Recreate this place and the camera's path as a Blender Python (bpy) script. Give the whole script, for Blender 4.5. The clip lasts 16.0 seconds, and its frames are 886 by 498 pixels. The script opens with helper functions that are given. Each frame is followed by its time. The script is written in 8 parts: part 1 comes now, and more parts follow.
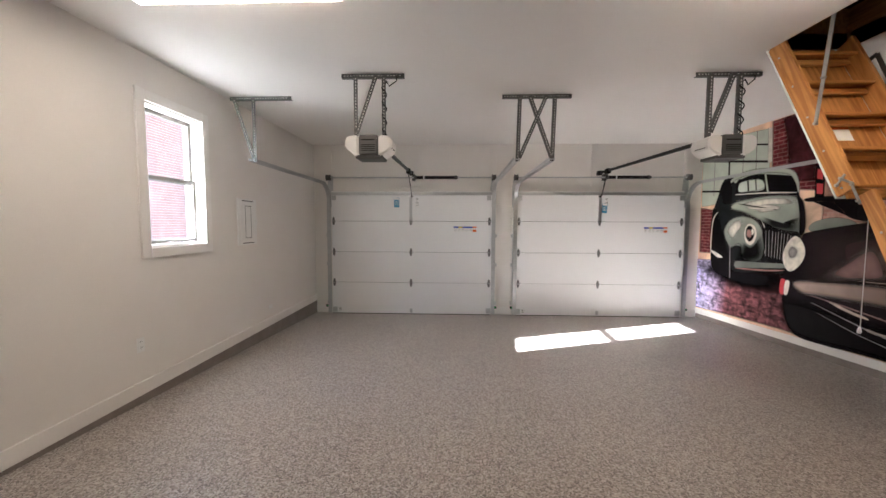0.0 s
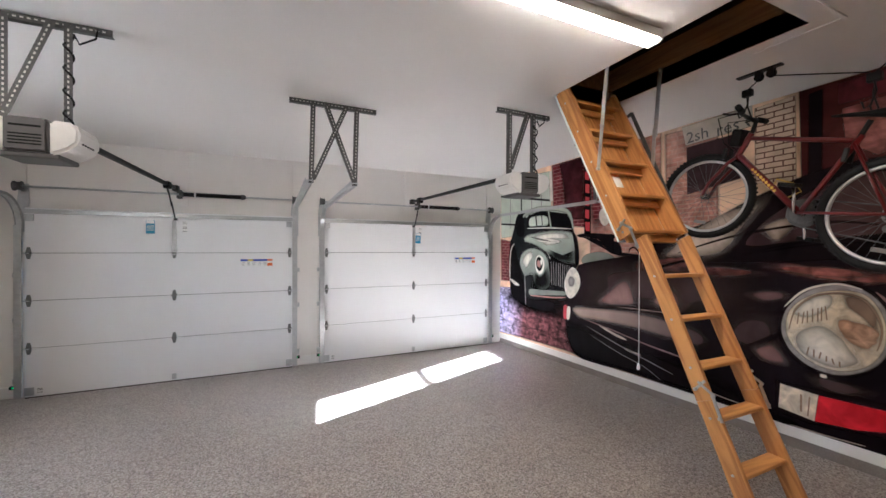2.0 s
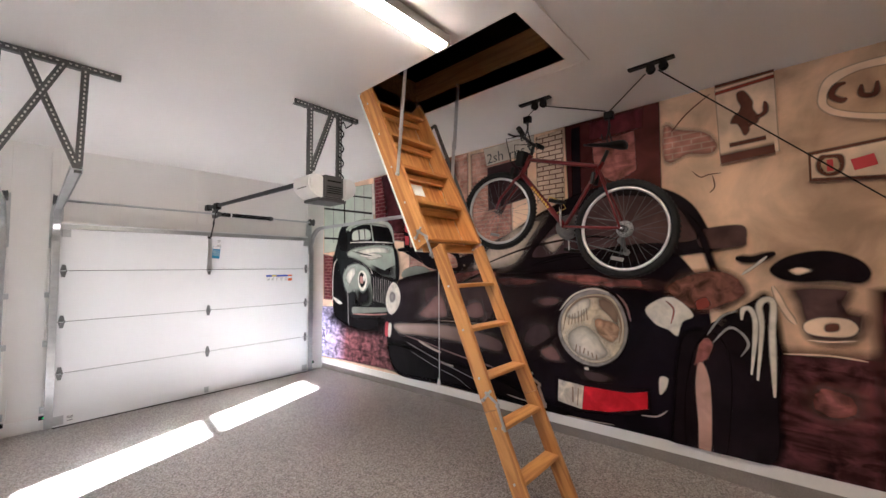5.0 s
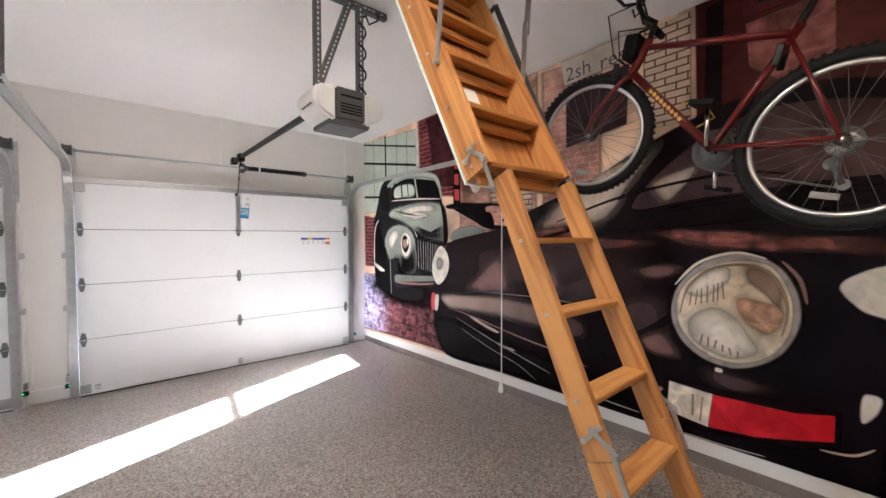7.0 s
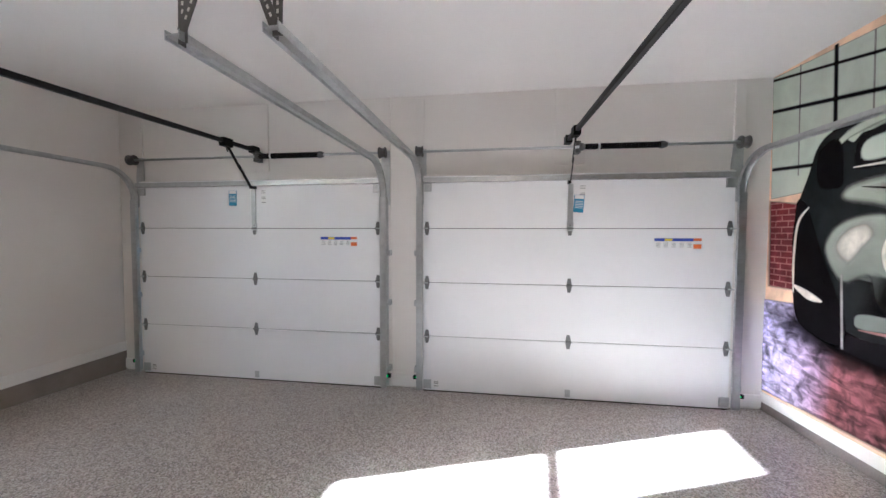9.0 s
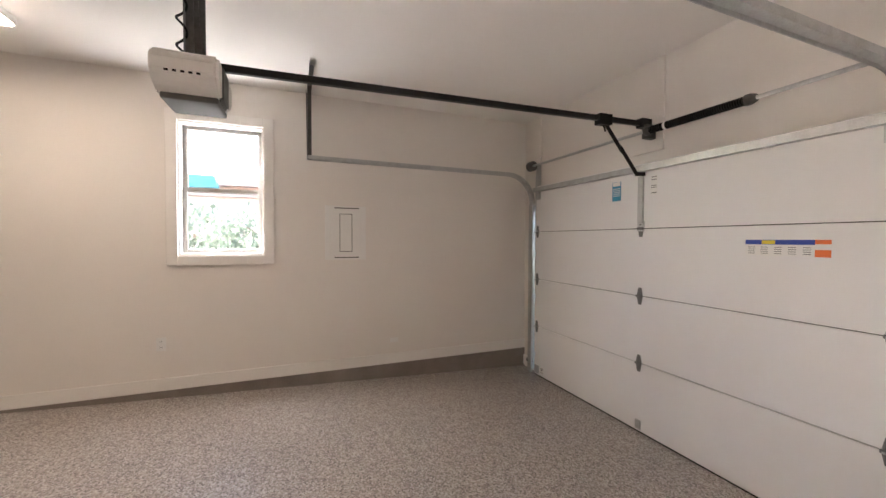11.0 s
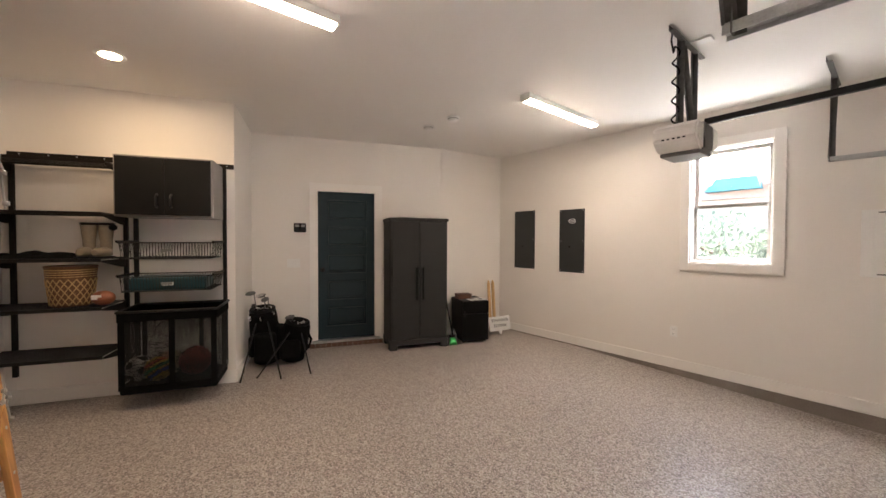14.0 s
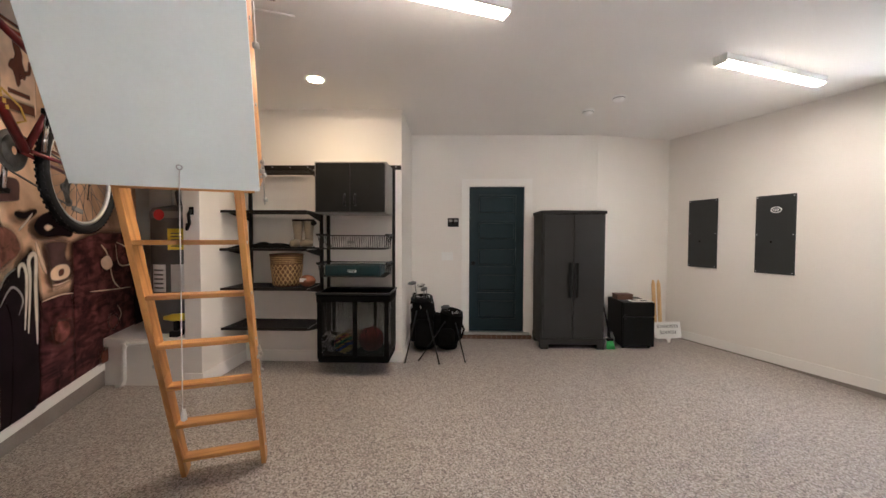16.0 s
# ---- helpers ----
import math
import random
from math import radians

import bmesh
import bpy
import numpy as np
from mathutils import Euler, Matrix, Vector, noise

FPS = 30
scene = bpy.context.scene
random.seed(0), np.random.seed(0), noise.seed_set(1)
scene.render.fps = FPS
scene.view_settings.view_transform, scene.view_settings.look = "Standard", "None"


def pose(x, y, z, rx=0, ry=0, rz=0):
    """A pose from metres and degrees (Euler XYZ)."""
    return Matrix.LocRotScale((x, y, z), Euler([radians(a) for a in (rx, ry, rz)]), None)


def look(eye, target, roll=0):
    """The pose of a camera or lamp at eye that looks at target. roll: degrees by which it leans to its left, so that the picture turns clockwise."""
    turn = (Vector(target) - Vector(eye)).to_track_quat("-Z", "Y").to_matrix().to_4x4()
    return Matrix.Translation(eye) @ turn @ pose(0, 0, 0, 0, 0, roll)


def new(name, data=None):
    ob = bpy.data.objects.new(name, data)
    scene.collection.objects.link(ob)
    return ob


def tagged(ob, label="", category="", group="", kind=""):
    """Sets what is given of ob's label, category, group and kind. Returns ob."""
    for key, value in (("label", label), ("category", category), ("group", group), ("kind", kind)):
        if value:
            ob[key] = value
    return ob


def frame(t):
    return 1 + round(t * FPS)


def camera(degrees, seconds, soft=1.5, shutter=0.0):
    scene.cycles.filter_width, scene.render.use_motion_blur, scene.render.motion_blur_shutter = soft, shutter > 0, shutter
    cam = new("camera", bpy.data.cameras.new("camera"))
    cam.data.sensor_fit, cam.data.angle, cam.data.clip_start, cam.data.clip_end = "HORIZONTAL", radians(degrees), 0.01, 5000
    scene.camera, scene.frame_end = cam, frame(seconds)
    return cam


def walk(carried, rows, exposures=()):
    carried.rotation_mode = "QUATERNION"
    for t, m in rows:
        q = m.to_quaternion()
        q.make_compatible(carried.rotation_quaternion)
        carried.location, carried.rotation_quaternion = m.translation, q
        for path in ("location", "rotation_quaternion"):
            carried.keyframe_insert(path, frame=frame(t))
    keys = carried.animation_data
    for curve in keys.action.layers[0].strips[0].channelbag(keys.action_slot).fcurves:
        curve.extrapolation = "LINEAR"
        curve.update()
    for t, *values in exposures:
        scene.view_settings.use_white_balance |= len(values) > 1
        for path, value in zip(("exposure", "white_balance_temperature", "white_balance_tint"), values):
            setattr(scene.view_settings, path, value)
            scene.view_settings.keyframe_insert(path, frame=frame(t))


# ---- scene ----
cam = camera(99.8, 16.0)
PATH = [
    (0, (0.06, -0.009, 1.467), (-0.018, 1.985, 1.33), 0.2),
    (0.5, (0.104, 0.118, 1.508), (0.161, 2.113, 1.376), 0.3),
    (1, (0.258, 0.347, 1.477), (0.491, 2.329, 1.348), 0.1),
    (1.5, (0.358, 0.554, 1.531), (0.819, 2.498, 1.434), 0.2),
    (2, (0.415, 0.72, 1.597), (1.235, 2.544, 1.585), 0.3),
    (2.5, (0.492, 0.766, 1.649), (1.616, 2.42, 1.712), 0.3),
    (3, (0.558, 0.727, 1.725), (1.848, 2.25, 1.857), 0.1),
    (3.5, (0.614, 0.716, 1.707), (1.969, 2.174, 1.9), 0.1),
    (4, (0.677, 0.717, 1.655), (2.076, 2.133, 1.851), 0.1),
    (4.2, (0.707, 0.715, 1.626), (2.12, 2.118, 1.814), 0.1),
    (6.3, (1.266, 1.161, 1.481), (2.805, 2.436, 1.389), -0.1),
    (6.5, (1.34, 1.222, 1.47), (2.829, 2.554, 1.39), 0.0),
    (7, (1.488, 1.439, 1.44), (2.765, 2.976, 1.37), -0.0),
    (7.5, (1.686, 1.703, 1.424), (2.707, 3.422, 1.363), 0.0),
    (8, (1.78, 2.053, 1.428), (2.544, 3.9, 1.361), 0.0),
    (8.5, (1.815, 2.421, 1.44), (2.053, 4.405, 1.36), 0.1),
    (8.7, (1.814, 2.571, 1.455), (1.83, 4.569, 1.374), 0.1),
    (10.8, (1.371, 3.818, 1.423), (-0.371, 4.8, 1.354), 0.1),
    (11, (1.413, 3.863, 1.408), (-0.445, 4.601, 1.359), 0.2),
    (11.5, (1.545, 3.884, 1.45), (-0.445, 4.078, 1.401), 0.2),
    (11.8, (1.604, 3.94, 1.449), (-0.393, 3.832, 1.419), 0.3),
    (12, (1.634, 3.988, 1.449), (-0.341, 3.676, 1.412), 0.1),
    (12.5, (1.7, 4.091, 1.46), (-0.139, 3.306, 1.414), 0.3),
    (13, (1.901, 4.129, 1.478), (0.248, 3.004, 1.439), 0.2),
    (13.5, (2.086, 4.202, 1.473), (0.627, 2.835, 1.434), 0.3),
    (14, (2.101, 4.32, 1.486), (0.829, 2.777, 1.441), 0.2),
    (14.5, (2.127, 4.407, 1.483), (1.013, 2.746, 1.437), 0.1),
    (15, (2.208, 4.39, 1.479), (1.226, 2.649, 1.432), 0.1),
    (15.5, (2.32, 4.308, 1.453), (1.467, 2.5, 1.4), 0.2),
    (16, (2.253, 4.158, 1.449), (1.595, 2.27, 1.385), 0.2),
]
walk(cam, [(t, look(eye, target, roll)) for t, eye, target, roll in PATH], [
    (0, 5.45, 5800, 9), (1, 5.65, 5300, 8), (2, 5.75, 5350, 8), (3.5, 5.9, 5500, 10), (7, 5.95, 5500, 9), (8.5, 5.65, 5200, 8), (11, 5.6, 6250, 13), (12.5, 5.8, 6250, 12), (14, 5.8, 6300, 12), (14.5, 5.78, 5850, 10), (16, 5.98, 5650, 8)])

# ---- light ----
SUN_DIR = Vector((0.928, 0.371, -0.379)).normalized()
world = bpy.data.worlds.new("sky")
scene.world = world
world.use_nodes = True
wn = world.node_tree.nodes
sky = wn.new("ShaderNodeTexSky")
sky.sky_type, sky.sun_disc = "NISHITA", False
sky.sun_elevation, sky.sun_rotation = radians(20.8), radians(248)
world.node_tree.links.new(sky.outputs[0], wn["Background"].inputs[0])
wn["Background"].inputs[1].default_value = 0.05
sun = new("sun", bpy.data.lights.new("sun", "SUN"))
sun.data.energy, sun.data.angle, sun.data.color = 5.0, radians(0.5), (1.0, 0.96, 0.91)
sun.matrix_world = look(Vector((0, 0, 6)) - SUN_DIR * 10, (0, 0, 6))


# ---- materials ----
def mat(name, color, rough=0.6, metal=0.0, vary=0.08, scale=6.0, fine=60.0, bump=0.1, dist=0.002, emit=0.0, coat=0.0, spec=0.5):
    """A plain surface with variation at two scales and a fine relief."""
    m = bpy.data.materials.new(name)
    m.use_nodes = True
    n, l = m.node_tree.nodes, m.node_tree.links
    b = n["Principled BSDF"]
    tc = n.new("ShaderNodeTexCoord")
    a, f = n.new("ShaderNodeTexNoise"), n.new("ShaderNodeTexNoise")
    a.inputs["Scale"].default_value, f.inputs["Scale"].default_value = scale, fine
    a.inputs["Detail"].default_value, f.inputs["Detail"].default_value = 4, 3
    l.new(tc.outputs["Object"], a.inputs["Vector"])
    l.new(tc.outputs["Object"], f.inputs["Vector"])
    add = n.new("ShaderNodeMath")
    add.operation = "ADD"
    l.new(a.outputs["Fac"], add.inputs[0])
    l.new(f.outputs["Fac"], add.inputs[1])
    mr = n.new("ShaderNodeMapRange")
    mr.inputs["From Min"].default_value, mr.inputs["From Max"].default_value = 0.6, 1.4
    mr.inputs["To Min"].default_value, mr.inputs["To Max"].default_value = 1 - vary, 1 + vary
    l.new(add.outputs[0], mr.inputs["Value"])
    mx = n.new("ShaderNodeVectorMath")
    mx.operation = "MULTIPLY"
    mx.inputs[0].default_value = color[:3]
    l.new(mr.outputs[0], mx.inputs[1])
    l.new(mx.outputs[0], b.inputs["Base Color"])
    b.inputs["Roughness"].default_value, b.inputs["Metallic"].default_value = rough, metal
    b.inputs["Coat Weight"].default_value = coat
    b.inputs["Specular IOR Level"].default_value = spec
    if bump:
        bp = n.new("ShaderNodeBump")
        bp.inputs["Strength"].default_value, bp.inputs["Distance"].default_value = bump, dist
        l.new(f.outputs["Fac"], bp.inputs["Height"])
        l.new(bp.outputs[0], b.inputs["Normal"])
    if emit:
        b.inputs["Emission Color"].default_value = (*color[:3], 1)
        b.inputs["Emission Strength"].default_value = emit
    return m


def glass_mat(name):
    m = bpy.data.materials.new(name)
    m.use_nodes = True
    b = m.node_tree.nodes["Principled BSDF"]
    b.inputs["Base Color"].default_value = (0.97, 0.99, 1, 1)
    b.inputs["Roughness"].default_value, b.inputs["Transmission Weight"].default_value, b.inputs["IOR"].default_value = 0.02, 1.0, 1.02
    return m


def floor_mat():
    """Flake-broadcast epoxy: small chips of beige, grey and brown under a clear coat."""
    m = bpy.data.materials.new("epoxy_flake")
    m.use_nodes = True
    n, l = m.node_tree.nodes, m.node_tree.links
    b = n["Principled BSDF"]
    tc = n.new("ShaderNodeTexCoord")
    v = n.new("ShaderNodeTexVoronoi")
    v.inputs["Scale"].default_value = 120
    l.new(tc.outputs["Object"], v.inputs["Vector"])
    r = n.new("ShaderNodeValToRGB")
    r.color_ramp.interpolation = "CONSTANT"
    stops = ((0.0, (0.33, 0.285, 0.255)), (0.28, (0.23, 0.195, 0.175)), (0.5, (0.42, 0.375, 0.34)), (0.74, (0.15, 0.125, 0.115)), (0.85, (0.52, 0.485, 0.455)))
    r.color_ramp.elements[0].position, r.color_ramp.elements[0].color = 0, (*stops[0][1], 1)
    r.color_ramp.elements[1].position, r.color_ramp.elements[1].color = stops[1][0], (*stops[1][1], 1)
    for p, c in stops[2:]:
        r.color_ramp.elements.new(p).color = (*c, 1)
    sep = n.new("ShaderNodeSeparateColor")
    l.new(v.outputs["Color"], sep.inputs[0])
    l.new(sep.outputs[0], r.inputs[0])
    a = n.new("ShaderNodeTexNoise")
    a.inputs["Scale"].default_value, a.inputs["Detail"].default_value = 1.3, 5
    l.new(tc.outputs["Object"], a.inputs["Vector"])
    mr = n.new("ShaderNodeMapRange")
    mr.inputs["To Min"].default_value, mr.inputs["To Max"].default_value = 0.88, 1.1
    l.new(a.outputs["Fac"], mr.inputs[0])
    mx = n.new("ShaderNodeVectorMath")
    mx.operation = "MULTIPLY"
    l.new(r.outputs[0], mx.inputs[0])
    l.new(mr.outputs[0], mx.inputs[1])
    l.new(mx.outputs[0], b.inputs["Base Color"])
    bp = n.new("ShaderNodeBump")
    bp.inputs["Strength"].default_value, bp.inputs["Distance"].default_value = 0.25, 0.001
    l.new(v.outputs["Distance"], bp.inputs["Height"])
    l.new(bp.outputs[0], b.inputs["Normal"])
    b.inputs["Roughness"].default_value = 0.34
    return m


def wood_mat(name, c1, c2, axis, scale=1.0, rough=0.5):
    """Softwood with grain running along one local axis."""
    m = bpy.data.materials.new(name)
    m.use_nodes = True
    n, l = m.node_tree.nodes, m.node_tree.links
    b = n["Principled BSDF"]
    tc, mp = n.new("ShaderNodeTexCoord"), n.new("ShaderNodeMapping")
    s = [14.0 * scale] * 3
    s["xyz".index(axis)] = 1.1 * scale
    mp.inputs["Scale"].default_value = s
    l.new(tc.outputs["Object"], mp.inputs["Vector"])
    info = n.new("ShaderNodeObjectInfo")
    off = n.new("ShaderNodeVectorMath")
    off.operation = "SCALE"
    off.inputs[0].default_value = (7, 5, 3)
    l.new(info.outputs["Random"], off.inputs["Scale"])
    l.new(off.outputs[0], mp.inputs["Location"])
    w = n.new("ShaderNodeTexNoise")
    w.inputs["Scale"].default_value, w.inputs["Detail"].default_value, w.inputs["Distortion"].default_value = 1.6, 6, 1.2
    l.new(mp.outputs[0], w.inputs["Vector"])
    r = n.new("ShaderNodeValToRGB")
    r.color_ramp.elements[0].position, r.color_ramp.elements[0].color = 0.36, (*c2, 1)
    r.color_ramp.elements[1].position, r.color_ramp.elements[1].color = 0.60, (*c1, 1)
    l.new(w.outputs["Fac"], r.inputs[0])
    l.new(r.outputs[0], b.inputs["Base Color"])
    b.inputs["Roughness"].default_value = rough
    bp = n.new("ShaderNodeBump")
    bp.inputs["Strength"].default_value, bp.inputs["Distance"].default_value = 0.12, 0.002
    l.new(w.outputs["Fac"], bp.inputs["Height"])
    l.new(bp.outputs[0], b.inputs["Normal"])
    return m


WALL = mat("wall_paint", (0.78, 0.75, 0.71), 0.75, vary=0.03, scale=1.2, fine=140, bump=0.15, dist=0.001)
CEIL = mat("ceiling_paint", (0.80, 0.78, 0.75), 0.85, vary=0.03, scale=0.9, fine=120, bump=0.2, dist=0.001)
TRIM = mat("trim_paint", (0.82, 0.80, 0.77), 0.45, vary=0.03, scale=3, bump=0.05)
FLOOR = floor_mat()
CURB = mat("concrete_stem_coat", (0.235, 0.205, 0.185), 0.5, vary=0.25, scale=5, fine=120, bump=0.5)
DOORW = mat("door_steel_white", (0.80, 0.80, 0.80), 0.42, vary=0.02, scale=2, fine=160, bump=0.25, dist=0.0008)
GALV = mat("galvanised_steel", (0.50, 0.51, 0.51), 0.33, 0.9, vary=0.15, scale=25, fine=140, bump=0.1)
DARKST = mat("perforated_angle_steel", (0.10, 0.098, 0.095), 0.5, 0.4, vary=0.2, scale=30, bump=0.1)
HINGEM = mat("hinge_steel", (0.19, 0.19, 0.187), 0.45, 0.75, vary=0.2, scale=30, bump=0.1)
HOLE = mat("punched_hole", (0.62, 0.60, 0.56), 0.6, vary=0.05)
BLACK = mat("black_plastic", (0.005, 0.005, 0.005), 0.5, vary=0.15, bump=0.08, spec=0.14)
BLACKM = mat("black_enamel_steel", (0.009, 0.009, 0.0095), 0.45, 0.1, vary=0.15, bump=0.05, spec=0.3)
RUBBER = mat("rubber", (0.013, 0.013, 0.014), 0.75, vary=0.2, scale=20, bump=0.4, spec=0.2)
CHROME = mat("chrome", (0.75, 0.75, 0.76), 0.18, 1.0, vary=0.04, bump=0)
VINYL = mat("window_vinyl_grey", (0.24, 0.225, 0.205), 0.5, vary=0.04, bump=0.05)
# dark so that the sunlit outer window frame throws little light indoors
LOWBOUNCE = mat("low_bounce_dark_vinyl", (0.045, 0.035, 0.028), 0.5, vary=0.08, bump=0.05)
WHITEP = mat("white_plastic", (0.80, 0.80, 0.78), 0.4, vary=0.03, bump=0.03)
LENSW = mat("frosted_lamp_cover", (0.72, 0.70, 0.67), 0.35, vary=0.03, bump=0.05)
OPGREY = mat("opener_grey_plastic", (0.075, 0.071, 0.068), 0.45, vary=0.08, bump=0.1)
PANELG = mat("panel_dark_grey_enamel", (0.030, 0.032, 0.033), 0.45, 0.1, vary=0.06, fine=200, bump=0.2)
CABG = mat("cabinet_grey_resin", (0.027, 0.026, 0.026), 0.6, vary=0.08, fine=220, bump=0.25, spec=0.25)
NAVY = mat("door_paint_dark_teal", (0.0085, 0.023, 0.032), 0.38, vary=0.08, scale=4, fine=90, bump=0.1, spec=0.3)
GLASS = glass_mat("window_glass")
LED = mat("led_diffuser", (1.0, 0.80, 0.61), 0.4, vary=0.0, bump=0, emit=1.4)
LAMPW = mat("downlight_lens", (1.0, 0.70, 0.40), 0.4, vary=0.0, bump=0, emit=6.0)
PINE = wood_mat("ladder_pine", (0.60, 0.29, 0.085), (0.38, 0.155, 0.04), "z")
PINEX = wood_mat("ladder_tread_pine", (0.62, 0.31, 0.09), (0.42, 0.18, 0.05), "x")
RAWWOOD = wood_mat("framing_lumber", (0.36, 0.20, 0.085), (0.22, 0.11, 0.045), "y")
# dark brown that holds the shade of the unlit attic
ATTIC = mat("attic_unlit_shade", (0.045, 0.028, 0.018), 0.9, vary=0.3, scale=4)
HATCHP = mat("hatch_panel_white", (0.78, 0.85, 0.84), 0.5, vary=0.02, bump=0.05)
BLUE = mat("print_blue", (0.03, 0.07, 0.42), 0.5, vary=0.02, bump=0)
CYAN = mat("print_light_blue", (0.03, 0.25, 0.45), 0.5, vary=0.03, bump=0)
ORANGE = mat("print_orange", (0.75, 0.16, 0.03), 0.5, vary=0.02, bump=0)
YELLOW = mat("print_yellow", (0.80, 0.62, 0.05), 0.5, vary=0.03, bump=0)
PAPER = mat("paper_white", (0.80, 0.80, 0.78), 0.7, vary=0.02, bump=0)
INK = mat("ink_grey", (0.10, 0.10, 0.10), 0.7, vary=0.05, bump=0)
LED_GREEN = mat("green_indicator", (0.05, 1.0, 0.25), 0.4, vary=0, bump=0, emit=0.05)


# ---- building helpers ----
def box(bm, x0, x1, y0, y1, z0, z1, bevel=0.0, m=None):
    made = bmesh.ops.create_cube(bm, size=1.0)["verts"]
    for v in made:
        v.co = Vector(((x0 + x1) / 2 + v.co.x * (x1 - x0), (y0 + y1) / 2 + v.co.y * (y1 - y0), (z0 + z1) / 2 + v.co.z * (z1 - z0)))
    if bevel:
        edges = list({e for v in made for e in v.link_edges})
        out = bmesh.ops.bevel(bm, geom=edges, offset=bevel, segments=2, affect="EDGES", profile=0.5)
        made = list({v for f in out["faces"] for v in f.verts} | {v for v in made if v.is_valid})
    if m is not None:
        bmesh.ops.transform(bm, matrix=m, verts=made)
    return bm


def boxes(*rows, bevel=0.0):
    bm = bmesh.new()
    for r in rows:
        box(bm, *r, bevel=bevel)
    return bm


def tube(bm, pts, r, seg=8, cap=True):
    """A round bar along points; r may be one radius or one for each point."""
    pts = [Vector(p) for p in pts]
    rs = r if isinstance(r, (list, tuple)) else [r] * len(pts)
    rings, side = [], None
    for i, p in enumerate(pts):
        d = (pts[min(i + 1, len(pts) - 1)] - pts[max(i - 1, 0)]).normalized()
        if side is None:
            side = d.orthogonal().normalized()
        side = (side - d * side.dot(d)).normalized()
        up = d.cross(side)
        rings.append([bm.verts.new(p + (side * math.cos(a) + up * math.sin(a)) * rs[i]) for a in [2 * math.pi * k / seg for k in range(seg)]])
    for a, b in zip(rings, rings[1:]):
        for k in range(seg):
            bm.faces.new((a[k], a[(k + 1) % seg], b[(k + 1) % seg], b[k])).smooth = True
    if cap:
        bm.faces.new(rings[0][::-1])
        bm.faces.new(rings[-1])
    return bm


def bar(bm, p, q, w, h, up=(0, 0, 1)):
    """A rectangular bar from p to q, w across and h in the direction up."""
    p, q, up = Vector(p), Vector(q), Vector(up)
    d = (q - p).normalized()
    side = d.cross(up).normalized()
    up = side.cross(d)
    vs = [bm.verts.new(c + side * (w / 2 * i) + up * (h / 2 * j)) for c in (p, q) for i, j in ((-1, -1), (1, -1), (1, 1), (-1, 1))]
    for f in ((0, 1, 2, 3), (7, 6, 5, 4), (0, 4, 5, 1), (1, 5, 6, 2), (2, 6, 7, 3), (3, 7, 4, 0)):
        bm.faces.new([vs[k] for k in f])
    return bm


def lathe(bm, profile, seg=20, m=None, cap=True):
    """Turned about local z: profile of (radius, z)."""
    m = m or Matrix()
    rings = [[bm.verts.new(m @ Vector((r * math.cos(2 * math.pi * k / seg), r * math.sin(2 * math.pi * k / seg), z))) for k in range(seg)] for r, z in profile]
    for a, b in zip(rings, rings[1:]):
        for k in range(seg):
            bm.faces.new((a[k], a[(k + 1) % seg], b[(k + 1) % seg], b[k])).smooth = True
    if cap:
        bm.faces.new(rings[0][::-1])
        bm.faces.new(rings[-1])
    return bm


def torus(bm, big, small, seg=40, sec=8, m=None, flat=1.0):
    """A ring about local y."""
    m = m or Matrix()
    rings = []
    for i in range(seg):
        a = 2 * math.pi * i / seg
        rings.append([bm.verts.new(m @ Vector(((big + small * math.cos(b)) * math.cos(a), small * flat * math.sin(b), (big + small * math.cos(b)) * math.sin(a)))) for b in [2 * math.pi * k / sec for k in range(sec)]])
    for i in range(seg):
        a, b = rings[i], rings[(i + 1) % seg]
        for k in range(sec):
            bm.faces.new((a[k], b[k], b[(k + 1) % sec], a[(k + 1) % sec])).smooth = True
    return bm


def prism(bm, pts, depth, m=None):
    """A polygon of (x, z), depth thick along local y."""
    m = m or Matrix()
    a = [bm.verts.new(m @ Vector((x, 0, z))) for x, z in pts]
    b = [bm.verts.new(m @ Vector((x, depth, z))) for x, z in pts]
    n = len(pts)
    bm.faces.new(a)
    bm.faces.new(b[::-1])
    for k in range(n):
        bm.faces.new((a[k], b[k], b[(k + 1) % n], a[(k + 1) % n]))
    return bm


def mesh_of(name, bm, material):
    bmesh.ops.recalc_face_normals(bm, faces=bm.faces)
    me = bpy.data.meshes.new(name)
    bm.to_mesh(me)
    bm.free()
    me.materials.append(material)
    return me


def part(name, bm, material, parent, label=""):
    ob = new(name, mesh_of(name, bm, material))
    ob.parent = parent
    return tagged(ob, label)


def thing(name, m, label, category, group="", kind=""):
    ob = new(name)
    ob.empty_display_size = 0.1
    ob.matrix_world = m
    ob.matrix_basis = m
    return tagged(ob, label, category, group, kind)


def solid(name, bm, material, label="", category="", kind="structure", m=None, group=""):
    ob = new(name, mesh_of(name, bm, material))
    if m is not None:
        ob.matrix_basis = m
    return tagged(ob, label, category, group, kind)


